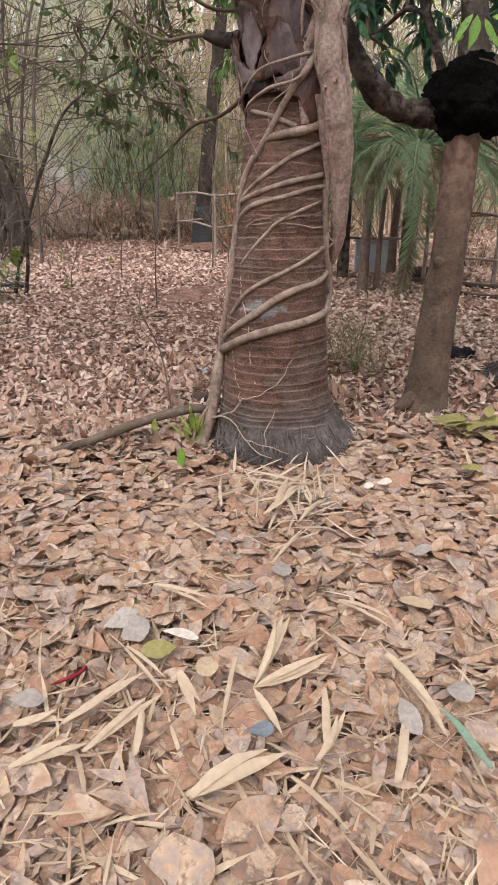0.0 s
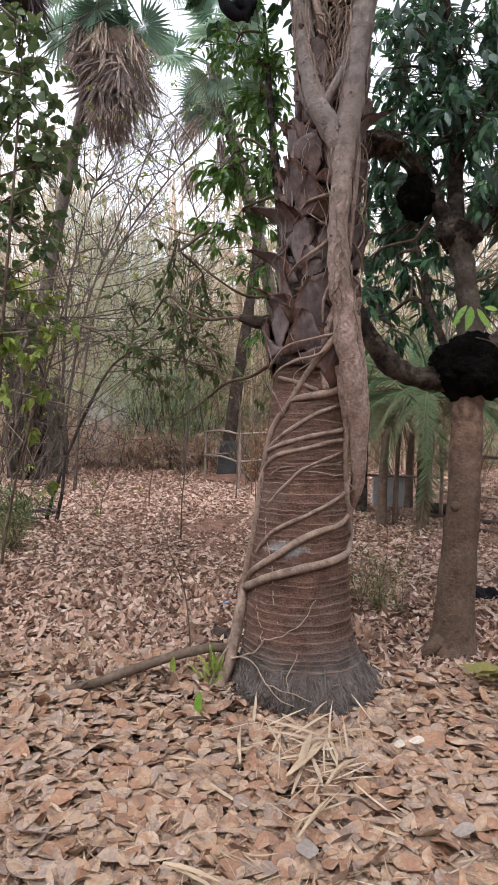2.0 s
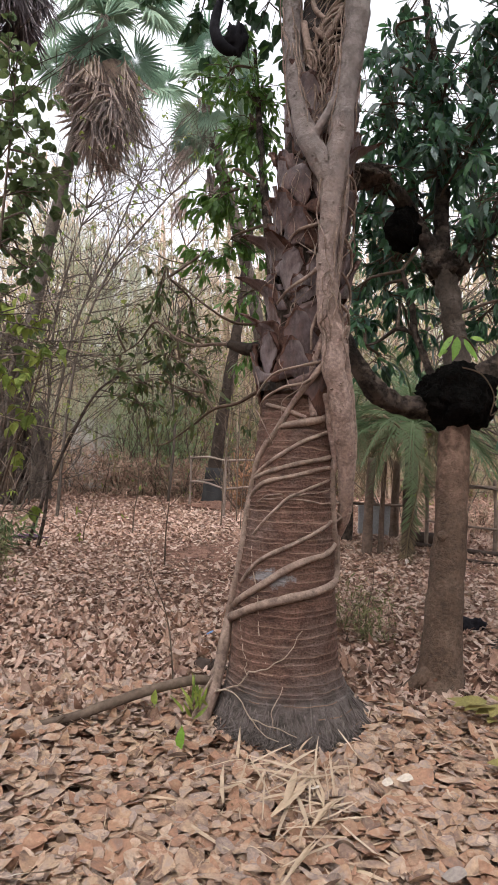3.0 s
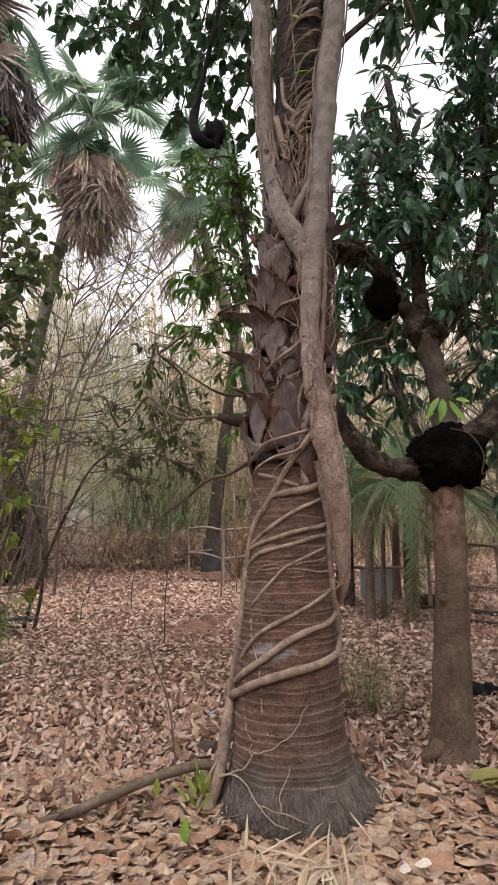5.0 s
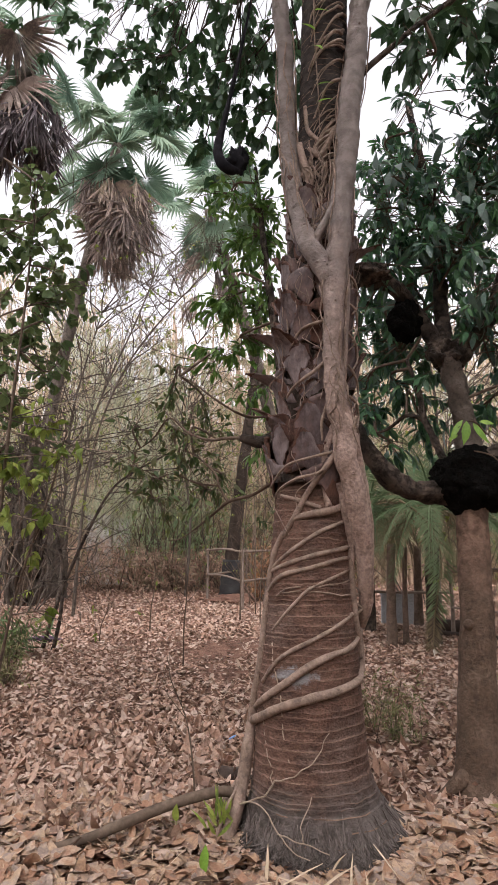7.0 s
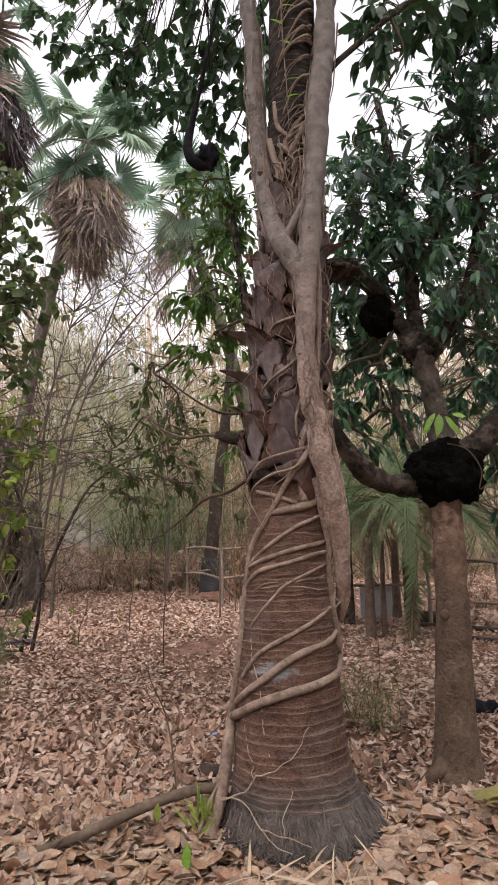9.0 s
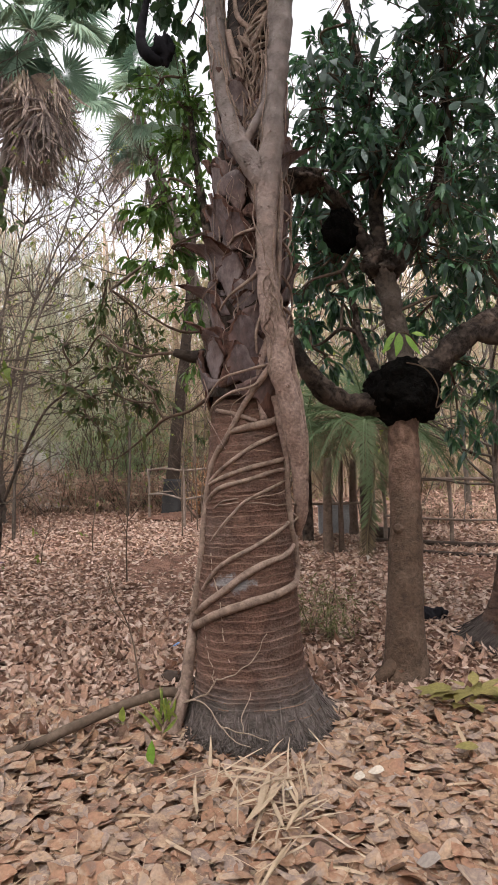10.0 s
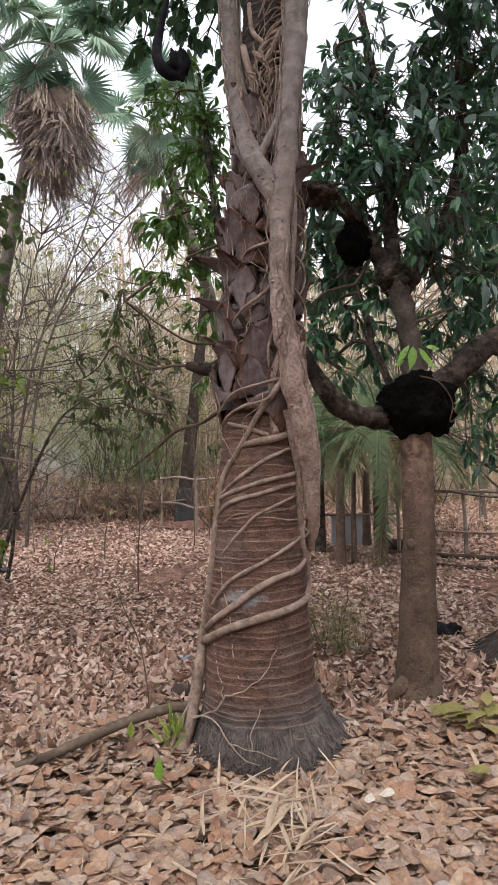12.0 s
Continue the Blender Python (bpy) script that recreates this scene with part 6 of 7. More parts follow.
# far boundary wall with a notice, behind the trees
fw = thing("boundary_wall", "pale boundary wall behind the trees", "wall", at=(-5.8, 18.6, 0.3))
under(fw, "masonry", slab_box(-6.27, -5.5, 18.6, 18.8, 0.1, 2.38), M_WALLW, "", False)
under(fw, "pillar", slab_box(-5.42, -4.97, 18.55, 18.85, 0.1, 2.26), M_WALLW, "", False)
notice = thing("notice", "small white notice board fixed on a wall", "sign", at=(-5.64, 18.55, 1.76))
board = under(notice, "board", slab_box(-5.73, -5.55, 18.53, 18.59, 1.76, 1.97), M_WHITE, "", False)
for k in range(3):
    part("bar", slab_box(-5.705, -5.575 - 0.025 * k, 18.515, 18.526, 1.91 - k * 0.05, 1.926 - k * 0.05, 0.003), M_LOG, board, "", False)

# ---- bushes and scrub at the back ----
rng = np.random.default_rng(91)


def bush(x, y, w, h, count, L, W, m, shape, label, twigs=30, tr=0.012):
    z = height(x, y)
    t = thing("bush", label, "bush", "bushes behind the clearing", at=(x, y, z))
    leaf, wood = Geo(), Geo()
    for k in range(twigs):
        branching(wood, rng, (x + rng.normal(0, w * 0.2), y + rng.normal(0, w * 0.2), z - 0.05), (rng.normal(0, 0.5), rng.normal(0, 0.5), 1), h * rng.uniform(0.6, 1.0), tr, 1, 4, 0.2, 0.3, 3)
    cs = np.column_stack([x + rng.normal(0, w * 0.42, count), y + rng.normal(0, w * 0.35, count), z + h * rng.beta(1.6, 1.5, count)])
    sprays(rng, leaf, cs, cs - np.array([x, y, z]), 7, L, W, shape, sag=0.3, reach=0.3)
    tagged(under(t, "stem_clump", wood, M_BROWNTWIG), kind="stuff")
    tagged(under(t, "foliage", leaf, m), kind="stuff")


for x, y, w, h, n in ((-3.9, 17.8, 1.5, 3.0, 420), (-2.9, 18.6, 1.3, 2.6, 330), (-4.6, 19.6, 1.0, 2.0, 200), (-1.2, 20.0, 1.3, 2.4, 200)):
    bush(x, y, w, h, n, 0.17, 0.03, M_BUSH, "simple", "loose blue-green bamboo-like bush")
for x, y, w, h, n in ((-5.5, 17.0, 1.6, 1.5, 420), (-4.2, 16.7, 1.6, 1.3, 380), (-3.0, 16.9, 1.5, 1.1, 320), (-7.0, 16.2, 1.8, 1.3, 280), (-2.0, 17.6, 1.3, 1.0, 200), (3.6, 11.5, 1.2, 0.6, 140), (5.2, 11.0, 1.4, 0.7, 160), (-0.2, 17.0, 1.5, 0.9, 160)):
    bush(x, y, w, h, n, 0.2, 0.026, M_DRYGRASS, "simple", "low dry scrub with withered blades", 14)
for x, y, w, h, n in ((-0.5, 16.4, 1.1, 1.5, 150), (0.6, 16.8, 1.2, 1.4, 150), (-0.7, 13.6, 0.4, 1.3, 40)):
    bush(x, y, w, h, n, 0.13, 0.05, M_RUST, "simple", "dry rust-brown shrub with withered leaves", 20)
for x, y, w, h, n in ((-3.9, 6.7, 0.6, 0.5, 60), (-3.3, 7.2, 0.5, 0.6, 70)):
    bush(x, y, w, h, n, 0.2, 0.02, M_CLIMB, "lance", "low tuft of grey-green blades", 6)
bush(-2.85, 6.1, 0.45, 0.5, 110, 0.09, 0.012, M_WEED, "lance", "low dry wispy weeds at the clearing's edge", 14, 0.004)
for x, y, w, h, n in ((0.72, 4.62, 0.36, 0.58, 95), (0.5, 4.9, 0.3, 0.45, 50), (1.6, 5.6, 0.3, 0.3, 14)):
    bush(x, y, w, h, n, 0.055, 0.009, M_WEED, "lance", "sparse wispy weed in the leaf litter", 9, 0.003)

def thin_shrub(x, y, h, leafy):
    z = height(x, y)
    t = thing("shrub", "tall thin shrub of tangled bare twigs with few olive leaves", "shrub", "thin shrubs", at=(x, y, z))
    tips = []
    for k in range(6):
        wood = Geo()
        branching(wood, rng, (x + rng.normal(0, 0.15), y + rng.normal(0, 0.15), z - 0.05), (rng.normal(0, 0.35), rng.normal(0, 0.3), 1), h * rng.uniform(0.7, 1.0), 0.014, 2, 4, 0.05, 0.5, 6, tips)
        under(t, "stem", wood, M_TWIG)
    leaf = Geo()
    pick = rng.permutation(len(tips))[:leafy]
    sprays(rng, leaf, np.array([tips[i][0] for i in pick]), np.array([tips[i][1] for i in pick]), 4, 0.075, 0.034, "simple", sag=0.5)
    tagged(under(t, "foliage", leaf, M_OLIVE), kind="stuff")


for x, y, h, n in ((-5.3, 10.8, 4.0, 200), (-5.9, 12.2, 4.4, 200), (-7.6, 16.0, 4.4, 220), (-3.5, 17.4, 4.4, 240), (-2.5, 17.0, 4.2, 240), (-6.6, 14.0, 4.6, 220), (2.5, 13.8, 3.6, 200), (3.9, 13.2, 3.6, 200), (-4.9, 11.4, 5.0, 120), (-6.4, 12.8, 6.4, 160), (-4.6, 17.0, 5.6, 140), (1.3, 15.0, 4.6, 140), (0.4, 18.0, 5.0, 160), (-7.0, 15.4, 6.8, 160)):
    thin_shrub(x, y, h, n)

# far woods, haze put into their pale colours
woods, wleaf, wleaf2 = Geo(), Geo(), Geo()
for k in range(760):
    y = rng.uniform(19, 55)
    x = rng.uniform(-0.62, 0.62) * y
    h = rng.uniform(4.5, 11) * (0.75 + y / 90)
    z = height(x, y)
    lean = rng.normal(0, 0.5)
    r = rng.choice([0.03, 0.05, 0.08, 0.14], p=[0.45, 0.3, 0.17, 0.08])
    ln = tube(woods, [(x, y, z - 0.2), (x + lean * 0.3, y, z + h * 0.4), (x + lean, y, z + h)], [r, r * 0.8, r * 0.3], 5, 5, cap=False)
    for j in range(13):
        p = ln[rng.integers(len(ln) // 5, len(ln))]
        d = np.array([rng.normal(0, 0.8), rng.normal(0, 0.5), rng.uniform(-0.2, 0.9)])
        e = p + unit(d) * rng.uniform(0.8, 2.2)
        tube(woods, [p, (p + e) / 2 + rng.normal(0, 0.1, 3), e], [0.02, 0.014, 0.006], 3, 1, cap=False)
        if rng.random() < 0.75:
            q = rng.uniform(0.4, 1.0, 3)[:, None]
            sprays(rng, wleaf, p + (e - p) * q, np.tile(d, (3, 1)), 6, 0.30, 0.075, "flat", sag=0.6, reach=0.5)
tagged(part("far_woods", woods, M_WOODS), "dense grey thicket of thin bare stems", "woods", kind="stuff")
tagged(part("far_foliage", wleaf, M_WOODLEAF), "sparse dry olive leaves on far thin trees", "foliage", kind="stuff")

def skyline(u):
    """How high the far thicket stands, as rise over distance, by the bearing u = x / y."""
    return np.interp(u, [-0.62, -0.37, -0.31, -0.22, -0.13, -0.05, 0.2, 0.62], [0.50, 0.45, 0.34, 0.27, 0.29, 0.34, 0.36, 0.40])


for k in range(15000):
    y = rng.uniform(18.5, 44)
    u = rng.uniform(-0.62, 0.62)
    rise = skyline(u) * (1 + 0.25 * noise.noise(Vector((u * 14, 3.0, y * 0.2))))
    c = np.array([[u * y, y, height(u * y, y) + rng.beta(1.0, 1.15) * (1.0 + rise * y)]])
    sprays(rng, wleaf2, c, rng.normal(0, 1, (1, 3)), 6, 0.5, 0.042, "flat", sag=1.0, reach=0.9)
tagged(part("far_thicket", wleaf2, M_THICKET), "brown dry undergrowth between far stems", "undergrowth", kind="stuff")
# grey-green weeping twigs before the thicket
weep = Geo()
for k in range(85):
    y = rng.uniform(13.5, 19.5)
    u = rng.choice([rng.uniform(-0.46, -0.14), rng.uniform(-0.36, -0.2), rng.uniform(0.1, 0.5)])
    c = np.array([u * y, y, height(u * y, y) + rng.uniform(2.2, 2.6 + 0.28 * y * (1.2 if u < -0.33 else 0.8))])
    n = 75
    pos = c + rng.normal(0, 1, (n, 3)) * (0.55, 0.5, 0.4)
    fw = np.column_stack([rng.normal(0, 0.22, n), rng.normal(0, 0.2, n), -np.ones(n)])
    v, f = leaf_verts(rng, pos, fw, rng.normal(0, 1, (n, 3)), rng.uniform(0.4, 1.1, n), rng.uniform(0.010, 0.020, n), rng.normal(0, 0.1, n), np.zeros(n), "flat")
    weep.add_many(v, f)
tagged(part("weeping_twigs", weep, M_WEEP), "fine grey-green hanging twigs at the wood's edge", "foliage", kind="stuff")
# unseen woods added at the sides and behind, to block light from the ground
back, bleaf = Geo(), Geo()
for k in range(280):
    a, d = rng.uniform(120, 420), rng.uniform(7, 20)
    if 30 < a % 360 < 150:
        continue
    x, y = d * math.cos(radians(a)), d * math.sin(radians(a)) - 1.0
    h = rng.uniform(6, 11)
    ln = tube(back, [(x, y, -0.2), (x + rng.normal(0, 0.3), y, h * 0.5), (x + rng.normal(0, 0.5), y, h)], [0.09, 0.07, 0.03], 6, 5, cap=False)
    cs = ln[rng.integers(3, len(ln), 34)] + rng.normal(0, 1.0, (34, 3))
    sprays(rng, bleaf, cs, rng.normal(0, 1, (34, 3)), 9, 0.34, 0.14, "flat", sag=0.6, reach=0.6)
tagged(part("woods_around", back, M_WOODS), "thin trunks of unseen woods added to shade the ground", "woods", kind="stuff")
tagged(part("foliage_around", bleaf, M_MIDLEAF), "green foliage of unseen woods added to shade the ground", "foliage", kind="stuff")

# ---- small plants at the palm's foot ----
rng = np.random.default_rng(101)
t = thing("seedling", "single bright green seedling leaf in the litter", "seedling", "seedlings", at=(-0.393, 2.8, -0.05))
g = Geo()
v, f = leaf_verts(rng, np.array([(-0.393, 2.8, -0.05)]), np.array([(0.05, 0.05, 1.0)]), np.array([(0, -1.0, 0.1)]), np.array([0.115]), np.array([0.042]), np.array([0.05]), np.array([0.3]), "lance")
g.add_many(v, f)
tube(g, [(-0.393, 2.8, -0.08), (-0.393, 2.8, -0.03)], [0.003, 0.002], 5, 2)
under(t, "leaf", g, M_FRESH)
t = thing("seedling", "olive seedling with one upright leaf", "seedling", "seedlings", at=(-0.56, 3.06, 0))
g = Geo()
v, f = leaf_verts(rng, np.array([(-0.56, 3.06, 0.05), (-0.56, 3.06, 0.04)]), np.array([(0.02, -0.1, 1.0), (-0.6, -0.2, 0.4)]), np.array([(0, -1.0, 0.3), (0, 0, 1.0)]), np.array([0.075, 0.04]), np.array([0.036, 0.02]), np.array([0.1, 0.2]), np.array([0.2, 0.2]), "ovate")
g.add_many(v, f)
tube(g, [(-0.56, 3.06, -0.03), (-0.56, 3.06, 0.055)], [0.003, 0.002], 5, 2)
under(t, "leaf", g, M_OLIVE)
t = thing("weed", "small tuft of narrow green leaves by the trunk", "weed", at=(-0.36, 3.12, 0))
g = Geo()
n = 16
v, f = leaf_verts(rng, np.tile((-0.36, 3.1, 0.03), (n, 1)) + rng.normal(0, 0.03, (n, 3)) * (1, 1, 0.3), np.column_stack([rng.normal(0, 0.5, n), rng.normal(-0.2, 0.4, n), np.ones(n)]), np.tile((0, -1.0, 0.5), (n, 1)), rng.uniform(0.07, 0.15, n), np.full(n, 0.016), rng.normal(0.3, 0.2, n), np.full(n, 0.3), "lance")
g.add_many(v, f)
under(t, "leaf_tuft", g, M_OLIVE)
# ---- leaf litter ----
rng = np.random.default_rng(111)


def lie(pos, n, steep):
    fw = np.column_stack([rng.normal(0, 1, n), rng.normal(0, 1, n), rng.normal(0, steep, n)])
    upv = np.column_stack([rng.normal(0, steep * 1.3, n), rng.normal(0, steep * 1.3, n), np.where(rng.random(n) < 0.5, 1.0, -1.0)])
    return fw, upv


def scatter(n, y0, y1, spread, lo, hi, patchy=0.0, power=1.0):
    out = []
    while len(out) < n:
        y = y0 + (y1 - y0) * rng.random() ** power
        x = rng.uniform(-1, 1) * (spread * y + 0.35) * (1 + 0.35 * max(0.0, rng.normal(0, 0.5)))
        if patchy and noise.noise(Vector((x * 0.55, y * 0.4, 9.0))) + 0.5 * noise.noise(Vector((x * 1.7, y * 1.2, 3.0))) < patchy - 0.75 * rng.random():
            continue
        if (x - 0.075) ** 2 + (y - PALM_Y) ** 2 < 0.1:
            continue
        out.append((x, y, height(x, y) + rng.uniform(lo, hi)))
    return np.array(out)


def litter(geo, n, y0, y1, spread, L, ratio, steep, shape, thick, wave, patchy=0.0, power=1.0, curl=0.35):
    pos = scatter(n, y0, y1, spread, *thick, patchy, power)
    fw, upv = lie(pos, n, steep)
    Ls = rng.uniform(*L, n)
    Ws = Ls * rng.uniform(*ratio, n)
    pos = pos - unit(fw) * (Ls * 0.5)[:, None]
    low = np.array([height(p[0], p[1]) for p in pos]) + 0.003
    pos[:, 2] = np.maximum(pos[:, 2], low)
    v, f = leaf_verts(rng, pos, fw, upv, Ls, Ws, rng.normal(0, curl, n), rng.normal(0.1, 0.3, n), shape, wave)
    v[:, :, 2] = np.maximum(v[:, :, 2], np.repeat(low[:, None], v.shape[1], 1) - 0.004)
    geo.add_many(v, f)


near = Geo()
litter(near, 5400, 0.3, 3.5, 0.62, (0.05, 0.115), (0.5, 0.8), 0.17, "ovate", (0.0, 0.04), 0.04, 0.0, 0.75, 0.2)
litter(near, 1700, 1.5, 3.5, 0.62, (0.06, 0.11), (0.7, 0.95), 0.17, "round", (0.0, 0.045), 0.045, 0.0, 1.0, 0.2)
litter(near, 2600, 0.3, 1.9, 0.62, (0.05, 0.13), (0.14, 0.34), 0.16, "lance", (0.0, 0.05), 0.035, 0.0, 1.0, 0.2)
litter(near, 900, 1.8, 3.5, 0.62, (0.06, 0.13), (0.2, 0.4), 0.12, "lance", (0.0, 0.045), 0.03, 0.0, 1.0, 0.15)
litter(near, 2600, 1.5, 3.4, 0.62, (0.05, 0.1), (0.5, 0.8), 0.07, "ovate", (0.03, 0.05), 0.03, 0.0, 1.0, 0.12)
litter(near, 2600, 0.3, 3.4, 0.62, (0.02, 0.05), (0.3, 0.8), 0.25, "lance", (0.02, 0.05), 0.05)
tagged(part("leaf_litter", near, M_LITTER, ground), "deep layer of dry brown leaves", kind="stuff")
straw = Geo()
litter(straw, 3000, 0.3, 1.85, 0.6, (0.04, 0.17), (0.035, 0.085), 0.16, "strip", (0.01, 0.055), 0.007, 0.0, 1.2, 0.12)
litter(straw, 200, 1.6, 3.3, 0.5, (0.08, 0.26), (0.05, 0.10), 0.14, "strip", (0.01, 0.05), 0.006, 0.0, 1.0, 0.08)
litter(straw, 1300, 0.4, 3.4, 0.5, (0.05, 0.2), (0.012, 0.03), 0.16, "strip", (0.01, 0.055), 0.004, 0.0, 1.0, 0.08)
tagged(part("straw", straw, M_STRAW, ground), "pale straw-coloured blades and stalks", kind="stuff")
midl = Geo()
litter(midl, 12500, 3.0, 5.2, 0.62, (0.035, 0.085), (0.42, 0.75), 0.3, "lance", (0.0, 0.03), 0.05, 0.12, 1.0, 0.6)
litter(midl, 27000, 4.8, 9.5, 0.62, (0.034, 0.078), (0.42, 0.75), 0.28, "simple", (0.0, 0.03), 0.03, 0.06, 1.1, 0.3)
litter(midl, 2500, 3.0, 9.5, 0.62, (0.05, 0.16), (0.03, 0.08), 0.15, "strip", (0.0, 0.03), 0.01, -0.1, 1.25, 0.1)
# paler leaves spread to brighten the clearing by colour
paler = Geo()
litter(paler, 13500, 2.9, 14.0, 0.62, (0.036, 0.088), (0.4, 0.7), 0.2, "lance", (0.012, 0.035), 0.04, -0.06, 1.2, 0.3)
tagged(part("bleached_litter", paler, M_PALELITTER, ground), "dry leaves in paler colours that brighten the clearing", kind="stuff")
tagged(part("leaf_litter", midl, M_MIDLITTER, ground), "scattered dry leaves on bare earth", kind="stuff")
farl = Geo()
litter(farl, 56000, 9.0, 30.0, 0.6, (0.05, 0.11), (0.45, 0.8), 0.3, "flat", (0.0, 0.03), 0.02, 0.0, 1.3, 0.25)
tagged(part("leaf_litter", farl, M_MIDLITTER, ground), "scattered dry leaves on bare earth", kind="stuff")

# the litter goes on to the sides and behind
aside, k = [], 0
while len(aside) < 100000:
    a, d = rng.uniform(0, 6.283), 0.25 + 11.0 * rng.random() ** 0.85
    x, y = d * math.cos(a), d * math.sin(a)
    if y > 0.2 and abs(x) < 0.5 * y + 0.2 + 0.3 * rng.random():
        continue
    aside.append((x, y, height(x, y) + rng.uniform(0.004, 0.03)))
pos = np.array(aside)
fw, upv = lie(pos, len(pos), 0.18)
Ls = rng.uniform(0.05, 0.115, len(pos))
v, f = leaf_verts(rng, pos, fw, upv, Ls, Ls * rng.uniform(0.4, 0.75, len(pos)), rng.normal(0, 0.25, len(pos)), rng.normal(0.1, 0.3, len(pos)), "flat", 0.02)
sidel = Geo()
sidel.add_many(v, f)
tagged(part("leaf_litter", sidel, M_LITTER, ground), "dry brown leaves over the woodland floor", kind="stuff")

# single leaves on top of the near bank
variants = []
for k in range(14):
    g = Geo()
    shape = ("ovate", "ovate", "round", "lance", "ovate", "round", "ovate")[k % 7]
    L = 0.10 + 0.05 * rng.random()
    W = L * {"ovate": 0.58, "round": 0.85, "lance": 0.32}[shape]
    v, f = leaf_verts(rng, np.array([(0, -L / 2, 0)]), np.array([(0, 1.0, 0)]), np.array([(0, 0, 1.0)]), np.array([L]), np.array([W]), np.array([rng.normal(0, 0.3)]), np.array([rng.normal(0.1, 0.3)]), shape, 0.04)
    g.add_many(v, f)
    tube(g, [(0, -L / 2, 0), (0.004, -L / 2 - 0.02, 0.004)], [0.0016, 0.0012], 4, 2)
    variants.append(g.mesh("fallen_leaf", M_LEAFOB))


def drop_leaf(x, y, me, yaw=None, s=1.0, lift=0.045, name="fallen_leaf", label=""):
    ob = part(name, me, None, ground, label)
    ob.matrix_basis = Matrix.Translation((x, y, height(x, y) + lift)) @ Euler((rng.normal(0, 0.2), rng.normal(0, 0.25), rng.uniform(0, 6.28) if yaw is None else yaw)).to_matrix().to_4x4() @ Matrix.Diagonal((s, s, s, 1))
    return ob


for x, y, z in scatter(285, 0.55, 3.0, 0.46, 0, 0.01, 0.0, 1.0):
    drop_leaf(x, y, variants[int(rng.integers(14))], None, rng.uniform(0.6, 1.05), rng.uniform(0.034, 0.06))


def odd_leaf(name, m, L, W, shape, droop=0.1):
    g = Geo()
    v, f = leaf_verts(rng, np.array([(0, -L / 2, 0)]), np.array([(0, 1.0, 0)]), np.array([(0, 0, 1.0)]), np.array([L]), np.array([W]), np.array([droop]), np.array([0.12]), shape, 0.01)
    g.add_many(v, f)
    return g.mesh(name, m)


M_DULLLEAF = mat("dull_grey_leaf", [(0.20, 0.165, 0.145), (0.30, 0.255, 0.225)], "object", 12, 0.4, 0.7, 0.3, 80)
M_OCHRE = mat("ochre_leaf", [(0.31, 0.222, 0.14), (0.40, 0.295, 0.195)], "object", 14, 0.5, 0.7, 0.4, 90)
for x, y, m, L, W, shape, yaw, label in (
    (-0.25, 1.33, M_YELLOW, 0.10, 0.055, "ovate", -1.2, "yellow-green leaf"),
    (-0.12, 1.27, M_OCHRE, 0.075, 0.055, "round", 0.3, "round tan leaf"),
    (0.02, 1.07, M_GREYLEAF, 0.075, 0.055, "round", 0.3, "round slate-grey leaf"),
    (0.47, 1.56, M_OCHRE, 0.11, 0.075, "round", 0.6, "round ochre leaf"),
    (-0.65, 1.74, M_PALE, 0.14, 0.045, "lance", -0.9, "bleached pale leaf"),
    (0.94, 2.58, M_YELLOW, 0.10, 0.06, "ovate", 1.5, "yellowing leaf"),
    (-0.33, 1.41, M_DULLLEAF, 0.10, 0.08, "ovate", 0.5, "grey dead leaf"),
    (-0.2, 1.39, M_PALE, 0.10, 0.035, "ovate", 1.5, "bleached pale leaf"),
    (0.19, 1.49, M_DULLLEAF, 0.13, 0.06, "ovate", 0.5, "olive-grey dead leaf"),
    (0.53, 2.44, M_PALE, 0.07, 0.04, "ovate", 1.2, "bleached pale leaf"),
    (0.46, 2.41, M_PALE, 0.06, 0.04, "ovate", -0.4, "bleached pale leaf"),
    (0.17, 2.33, M_PALE, 0.06, 0.045, "ovate", 0.8, "bleached pale leaf"),
    (-0.53, 1.14, M_DULLLEAF, 0.08, 0.05, "ovate", 1.9, "grey dead leaf"),
    (0.5, 1.2, M_DULLLEAF, 0.08, 0.06, "round", 0.2, "grey dead leaf"),
    (0.36, 1.12, M_DULLLEAF, 0.10, 0.05, "ovate", 0.2, "grey dead leaf"),
    (-0.38, 1.45, M_DULLLEAF, 0.10, 0.07, "ovate", 2.2, "grey dead leaf"),
    (0.08, 1.72, M_DULLLEAF, 0.09, 0.06, "ovate", 0.1, "grey dead leaf"),
    (0.55, 1.85, M_DULLLEAF, 0.08, 0.06, "ovate", 1.1, "grey dead leaf"),
):
    drop_leaf(x, y, odd_leaf("fallen_leaf", m, L, W, shape), yaw, 1.0, 0.088, "fallen_leaf", label)

# a pile of large yellowing leaves beside the mango
PILE = odd_leaf("yellow_leaf", M_YELLOW, 0.2, 0.085, "ovate", 0.25)
pile = thing("leaf_pile", "cut sprig of large yellow-green leaves on the ground", "leaves", at=(1.11, 3.2, height(1.11, 3.2)))
for k in range(15):
    ob = part("yellow_leaf", PILE, None, pile)
    yaw = k * 2.4 + rng.normal(0, 0.25)
    far = 0.07 + 0.09 * rng.random()
    sc = rng.uniform(0.65, 1.05)
    ob.matrix_basis = Matrix.Translation((0.09 - far * math.sin(yaw) * 1.5, far * math.cos(yaw), 0.06 + 0.006 * k)) @ Euler((rng.uniform(0.1, 0.5), rng.normal(0, 0.25), yaw)).to_matrix().to_4x4() @ Matrix.Diagonal((sc, sc, sc, 1))
g = Geo()
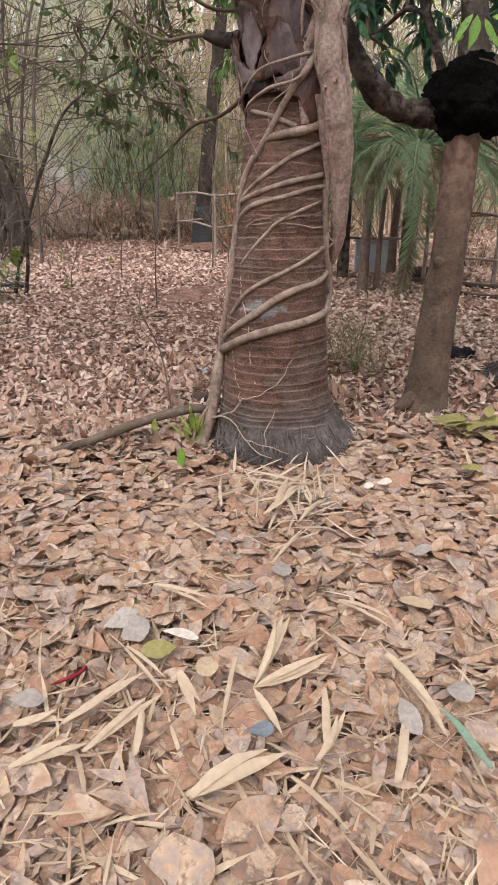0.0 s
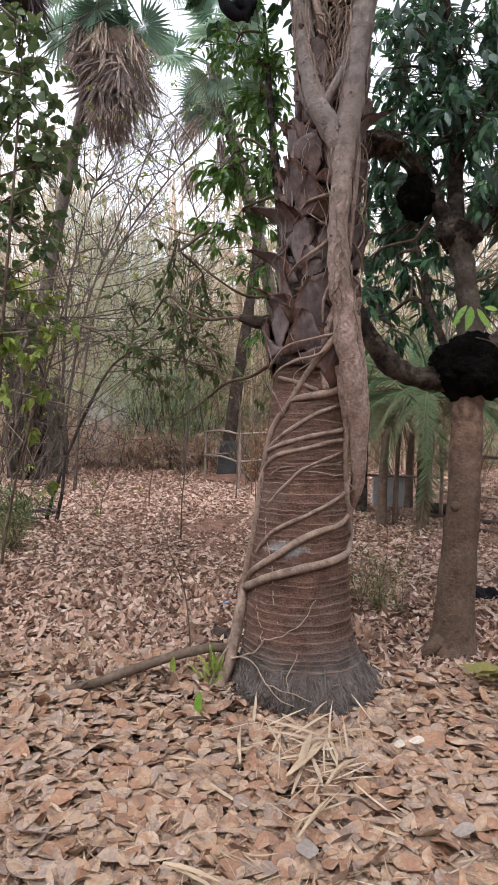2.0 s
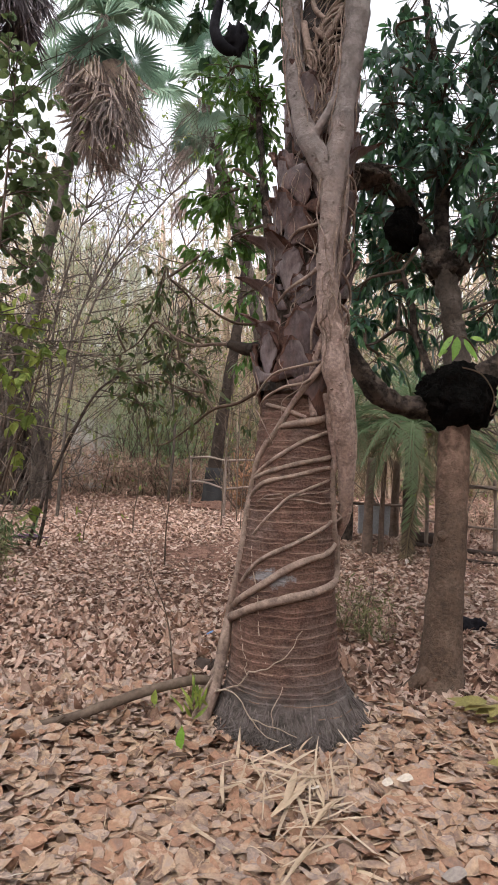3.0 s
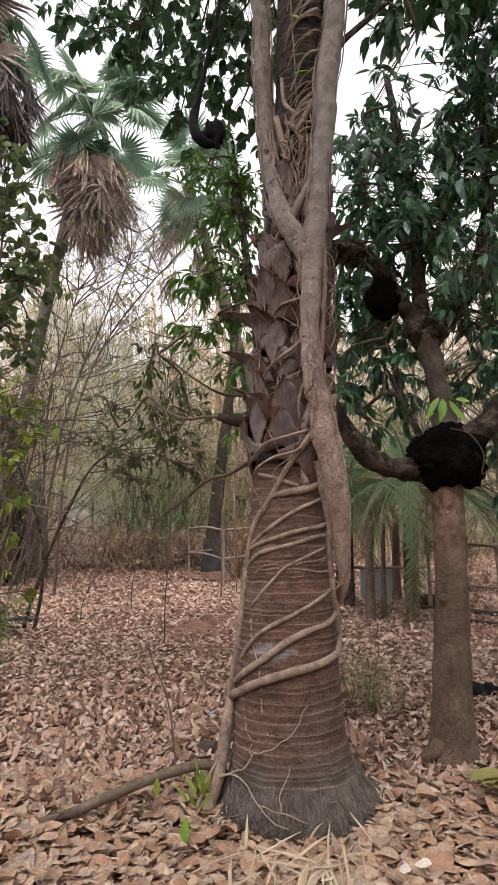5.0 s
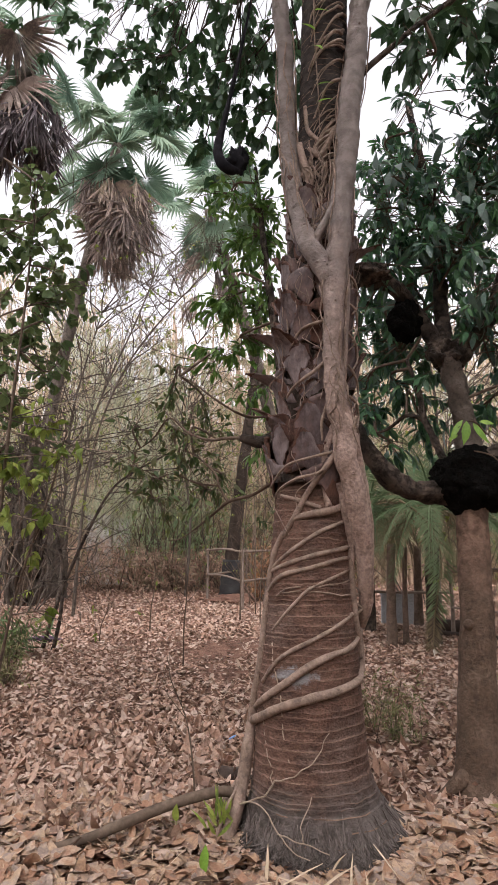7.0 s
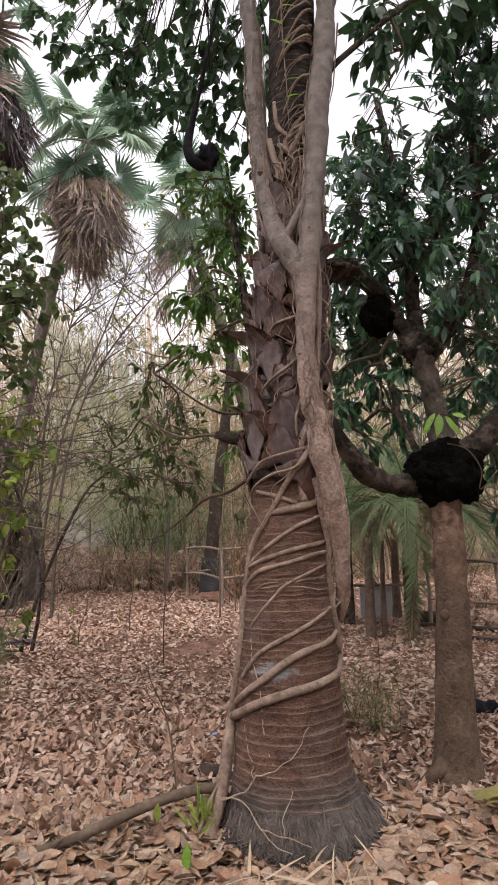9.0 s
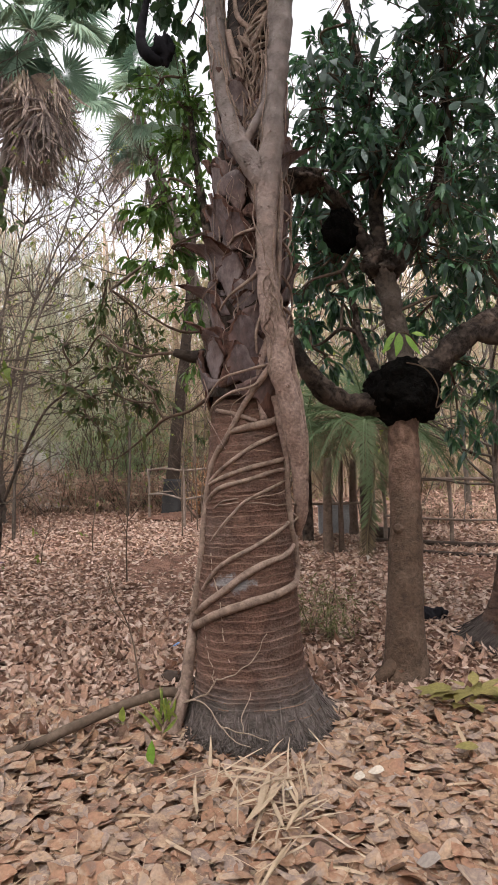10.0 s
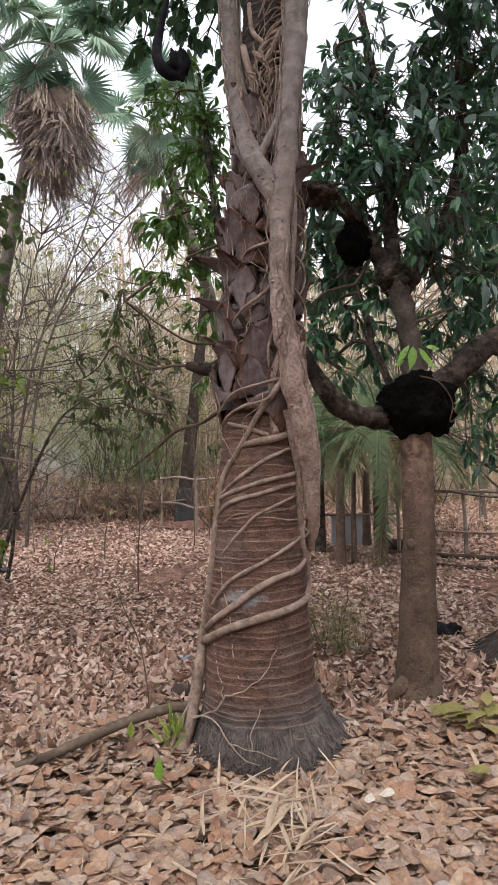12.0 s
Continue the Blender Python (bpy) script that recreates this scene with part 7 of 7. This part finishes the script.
tube(g, [(0.0, 0.02, 0.04), (0.14, 0.05, 0.06), (0.3, 0.02, 0.05)], [0.006, 0.005, 0.003], 5, 4)
part("stalk", g, M_BROWNTWIG, pile)

# long straw sheaths that lie across the litter
def blade(x0, y0, x1, y1, w, m, name, label, z=0.06):
    d = np.array([x1 - x0, y1 - y0, 0.0])
    L = np.linalg.norm(d)
    t = thing(name, label, "leaf", at=(x0, y0, height(x0, y0) + z))
    g = Geo()
    v, f = leaf_verts(rng, np.zeros((2, 3)) + [(0, 0, 0), (0.004, 0, 0.006)], np.array([d, d + (0, 0.03, 0.01)]), np.array([(0, 0.2, 1.0), (0, -0.3, 1.0)]), np.array([L, L * 0.82]), np.array([w, w * 0.8]), np.array([0.06, 0.1]), np.array([0.4, 0.2]), "strip", 0.004)
    g.add_many(v[:1] if m is not M_STRAW else v, f)
    part("blade", g, m, t)


blade(0.5, 0.98, 0.44, 1.16, 0.022, M_FAN, "grass_blade", "broad green grass blade on dry litter", 0.085)
# a fan of dry bamboo leaves
tuft = thing("dry_leaf_tuft", "dry straw-coloured tuft of bamboo leaves on the litter", "leaves", at=(0.0, 1.21, height(0.0, 1.21) + 0.075))
for ex, ey, ez, w in ((0.11, 0.30, 0.03, 0.024), (0.085, 0.27, 0.05, 0.022), (0.06, 0.22, 0.06, 0.018), (0.21, 0.13, 0.02, 0.024), (0.15, 0.075, 0.02, 0.02), (0.19, 0.11, 0.035, 0.018), (0.07, -0.13, 0.0, 0.022)):
    g = Geo()
    d = np.array([ex, ey, ez])
    v, f = leaf_verts(rng, np.zeros((1, 3)), d[None], np.array([(0.1, -0.4, 1.0)]), np.array([np.linalg.norm(d)]), np.array([w]), np.array([0.12]), np.array([0.45]), "lance", 0.004)
    g.add_many(v, f)
    part("blade", g, M_STRAW, tuft)
SHEATHS = [(0.34, 1.33, 0.44, 1.08, 0.03), (-0.12, 0.9, 0.08, 1.03, 0.036), (-0.54, 1.07, -0.43, 1.1, 0.03), (-0.43, 1.08, -0.28, 1.27, 0.026), (-0.36, 1.0, -0.22, 1.2, 0.022), (-0.25, 1.0, -0.27, 1.17, 0.022), (-0.19, 1.25, -0.13, 1.12, 0.024), (-0.5, 0.95, -0.36, 1.03, 0.026), (-0.34, 1.33, -0.21, 1.18, 0.014), (0.14, 1.0, 0.22, 1.16, 0.02), (0.17, 1.2, 0.16, 1.02, 0.022)]
SHEATHS += [(-0.05, 1.3, -0.07, 1.08, 0.014), (0.3, 0.95, 0.36, 1.16, 0.024), (0.06, 2.16, 0.12, 2.5, 0.03), (-0.32, 1.62, -0.13, 1.53, 0.016), (0.24, 1.56, 0.4, 1.44, 0.018), (0.05, 1.75, 0.2, 2.05, 0.016), (0.02, 2.1, 0.2, 2.42, 0.02), (0.1, 2.3, 0.22, 2.45, 0.016), (0.15, 2.05, 0.3, 2.3, 0.018), (-0.02, 2.25, 0.14, 2.3, 0.014), (0.2, 2.2, 0.16, 2.5, 0.014)]
for x0, y0, x1, y1, w in SHEATHS:
    blade(x0, y0, x1, y1, w, M_STRAW, "straw_sheath", "long split straw-coloured bamboo sheath", 0.07 + 0.02 * rng.random())
# a loose heap of straw on the bank
M_PALESTRAW = mat("pale_straw", [(0.34, 0.246, 0.17), (0.442, 0.34, 0.246), (0.51, 0.408, 0.306)], "object", 6, 0.2, 0.6, 0.3, 60, 0.15, grainy=0.2)
heap = thing("straw_heap", "loose heap of pale dry straw on fallen leaves", "straw", at=(0.14, 2.3, height(0.14, 2.3) + 0.065))
for k in range(46):
    g = Geo()
    yaw = rng.choice([rng.normal(0.35, 0.45), rng.uniform(0, 6.28)])
    L = rng.uniform(0.12, 0.34)
    p = np.array([rng.normal(0, 0.12), rng.normal(0, 0.2), rng.uniform(0, 0.03)])
    d = np.array([math.sin(yaw), math.cos(yaw), rng.normal(0.05, 0.12)])
    v, f = leaf_verts(rng, (p - d * L * 0.5)[None], d[None], np.array([(rng.normal(0, 0.3), -0.3, 1.0)]), np.array([L]), np.array([rng.uniform(0.004, 0.016)]), np.array([0.05]), np.array([0.4]), "strip", 0.006)
    v[:, :, 2] = np.maximum(v[:, :, 2], -0.01)
    g.add_many(v, f)
    part("straw_blade", g, M_PALESTRAW, heap)
# scraps
t = thing("ribbon", "scrap of dark red ribbon among the leaves", "ribbon", at=(-0.46, 1.26, 0.05))
g = Geo()
tube(g, [(-0.05, -0.02, -0.01), (-0.02, -0.02, 0.006), (0.01, 0.01, 0.0), (0.03, 0.04, 0.008)], [0.003, 0.005, 0.006, 0.003], 6, 4)
part("strip", g, M_RED, t)
t = thing("plastic_scrap", "tiny scrap of blue plastic on the ground", "litter", at=(-0.44, 4.55, height(-0.44, 4.55) + 0.03))
g = Geo()
tube(g, [(-0.03, 0, 0), (0.0, 0.01, 0.015), (0.02, 0.0, 0.03)], [0.005, 0.008, 0.003], 6, 3, 0.3)
part("scrap", g, M_BLUE, t)
t = thing("cloth_scrap", "crumpled scrap of dark purple cloth on the ground", "litter", at=(-3.33, 8.35, height(-3.33, 8.35)))
part("cloth", lump_mesh((0.0, 0.0, 0.035), (0.2, 0.1, 0.04), 8.0, 0.6, 16), M_PURPLE, t)
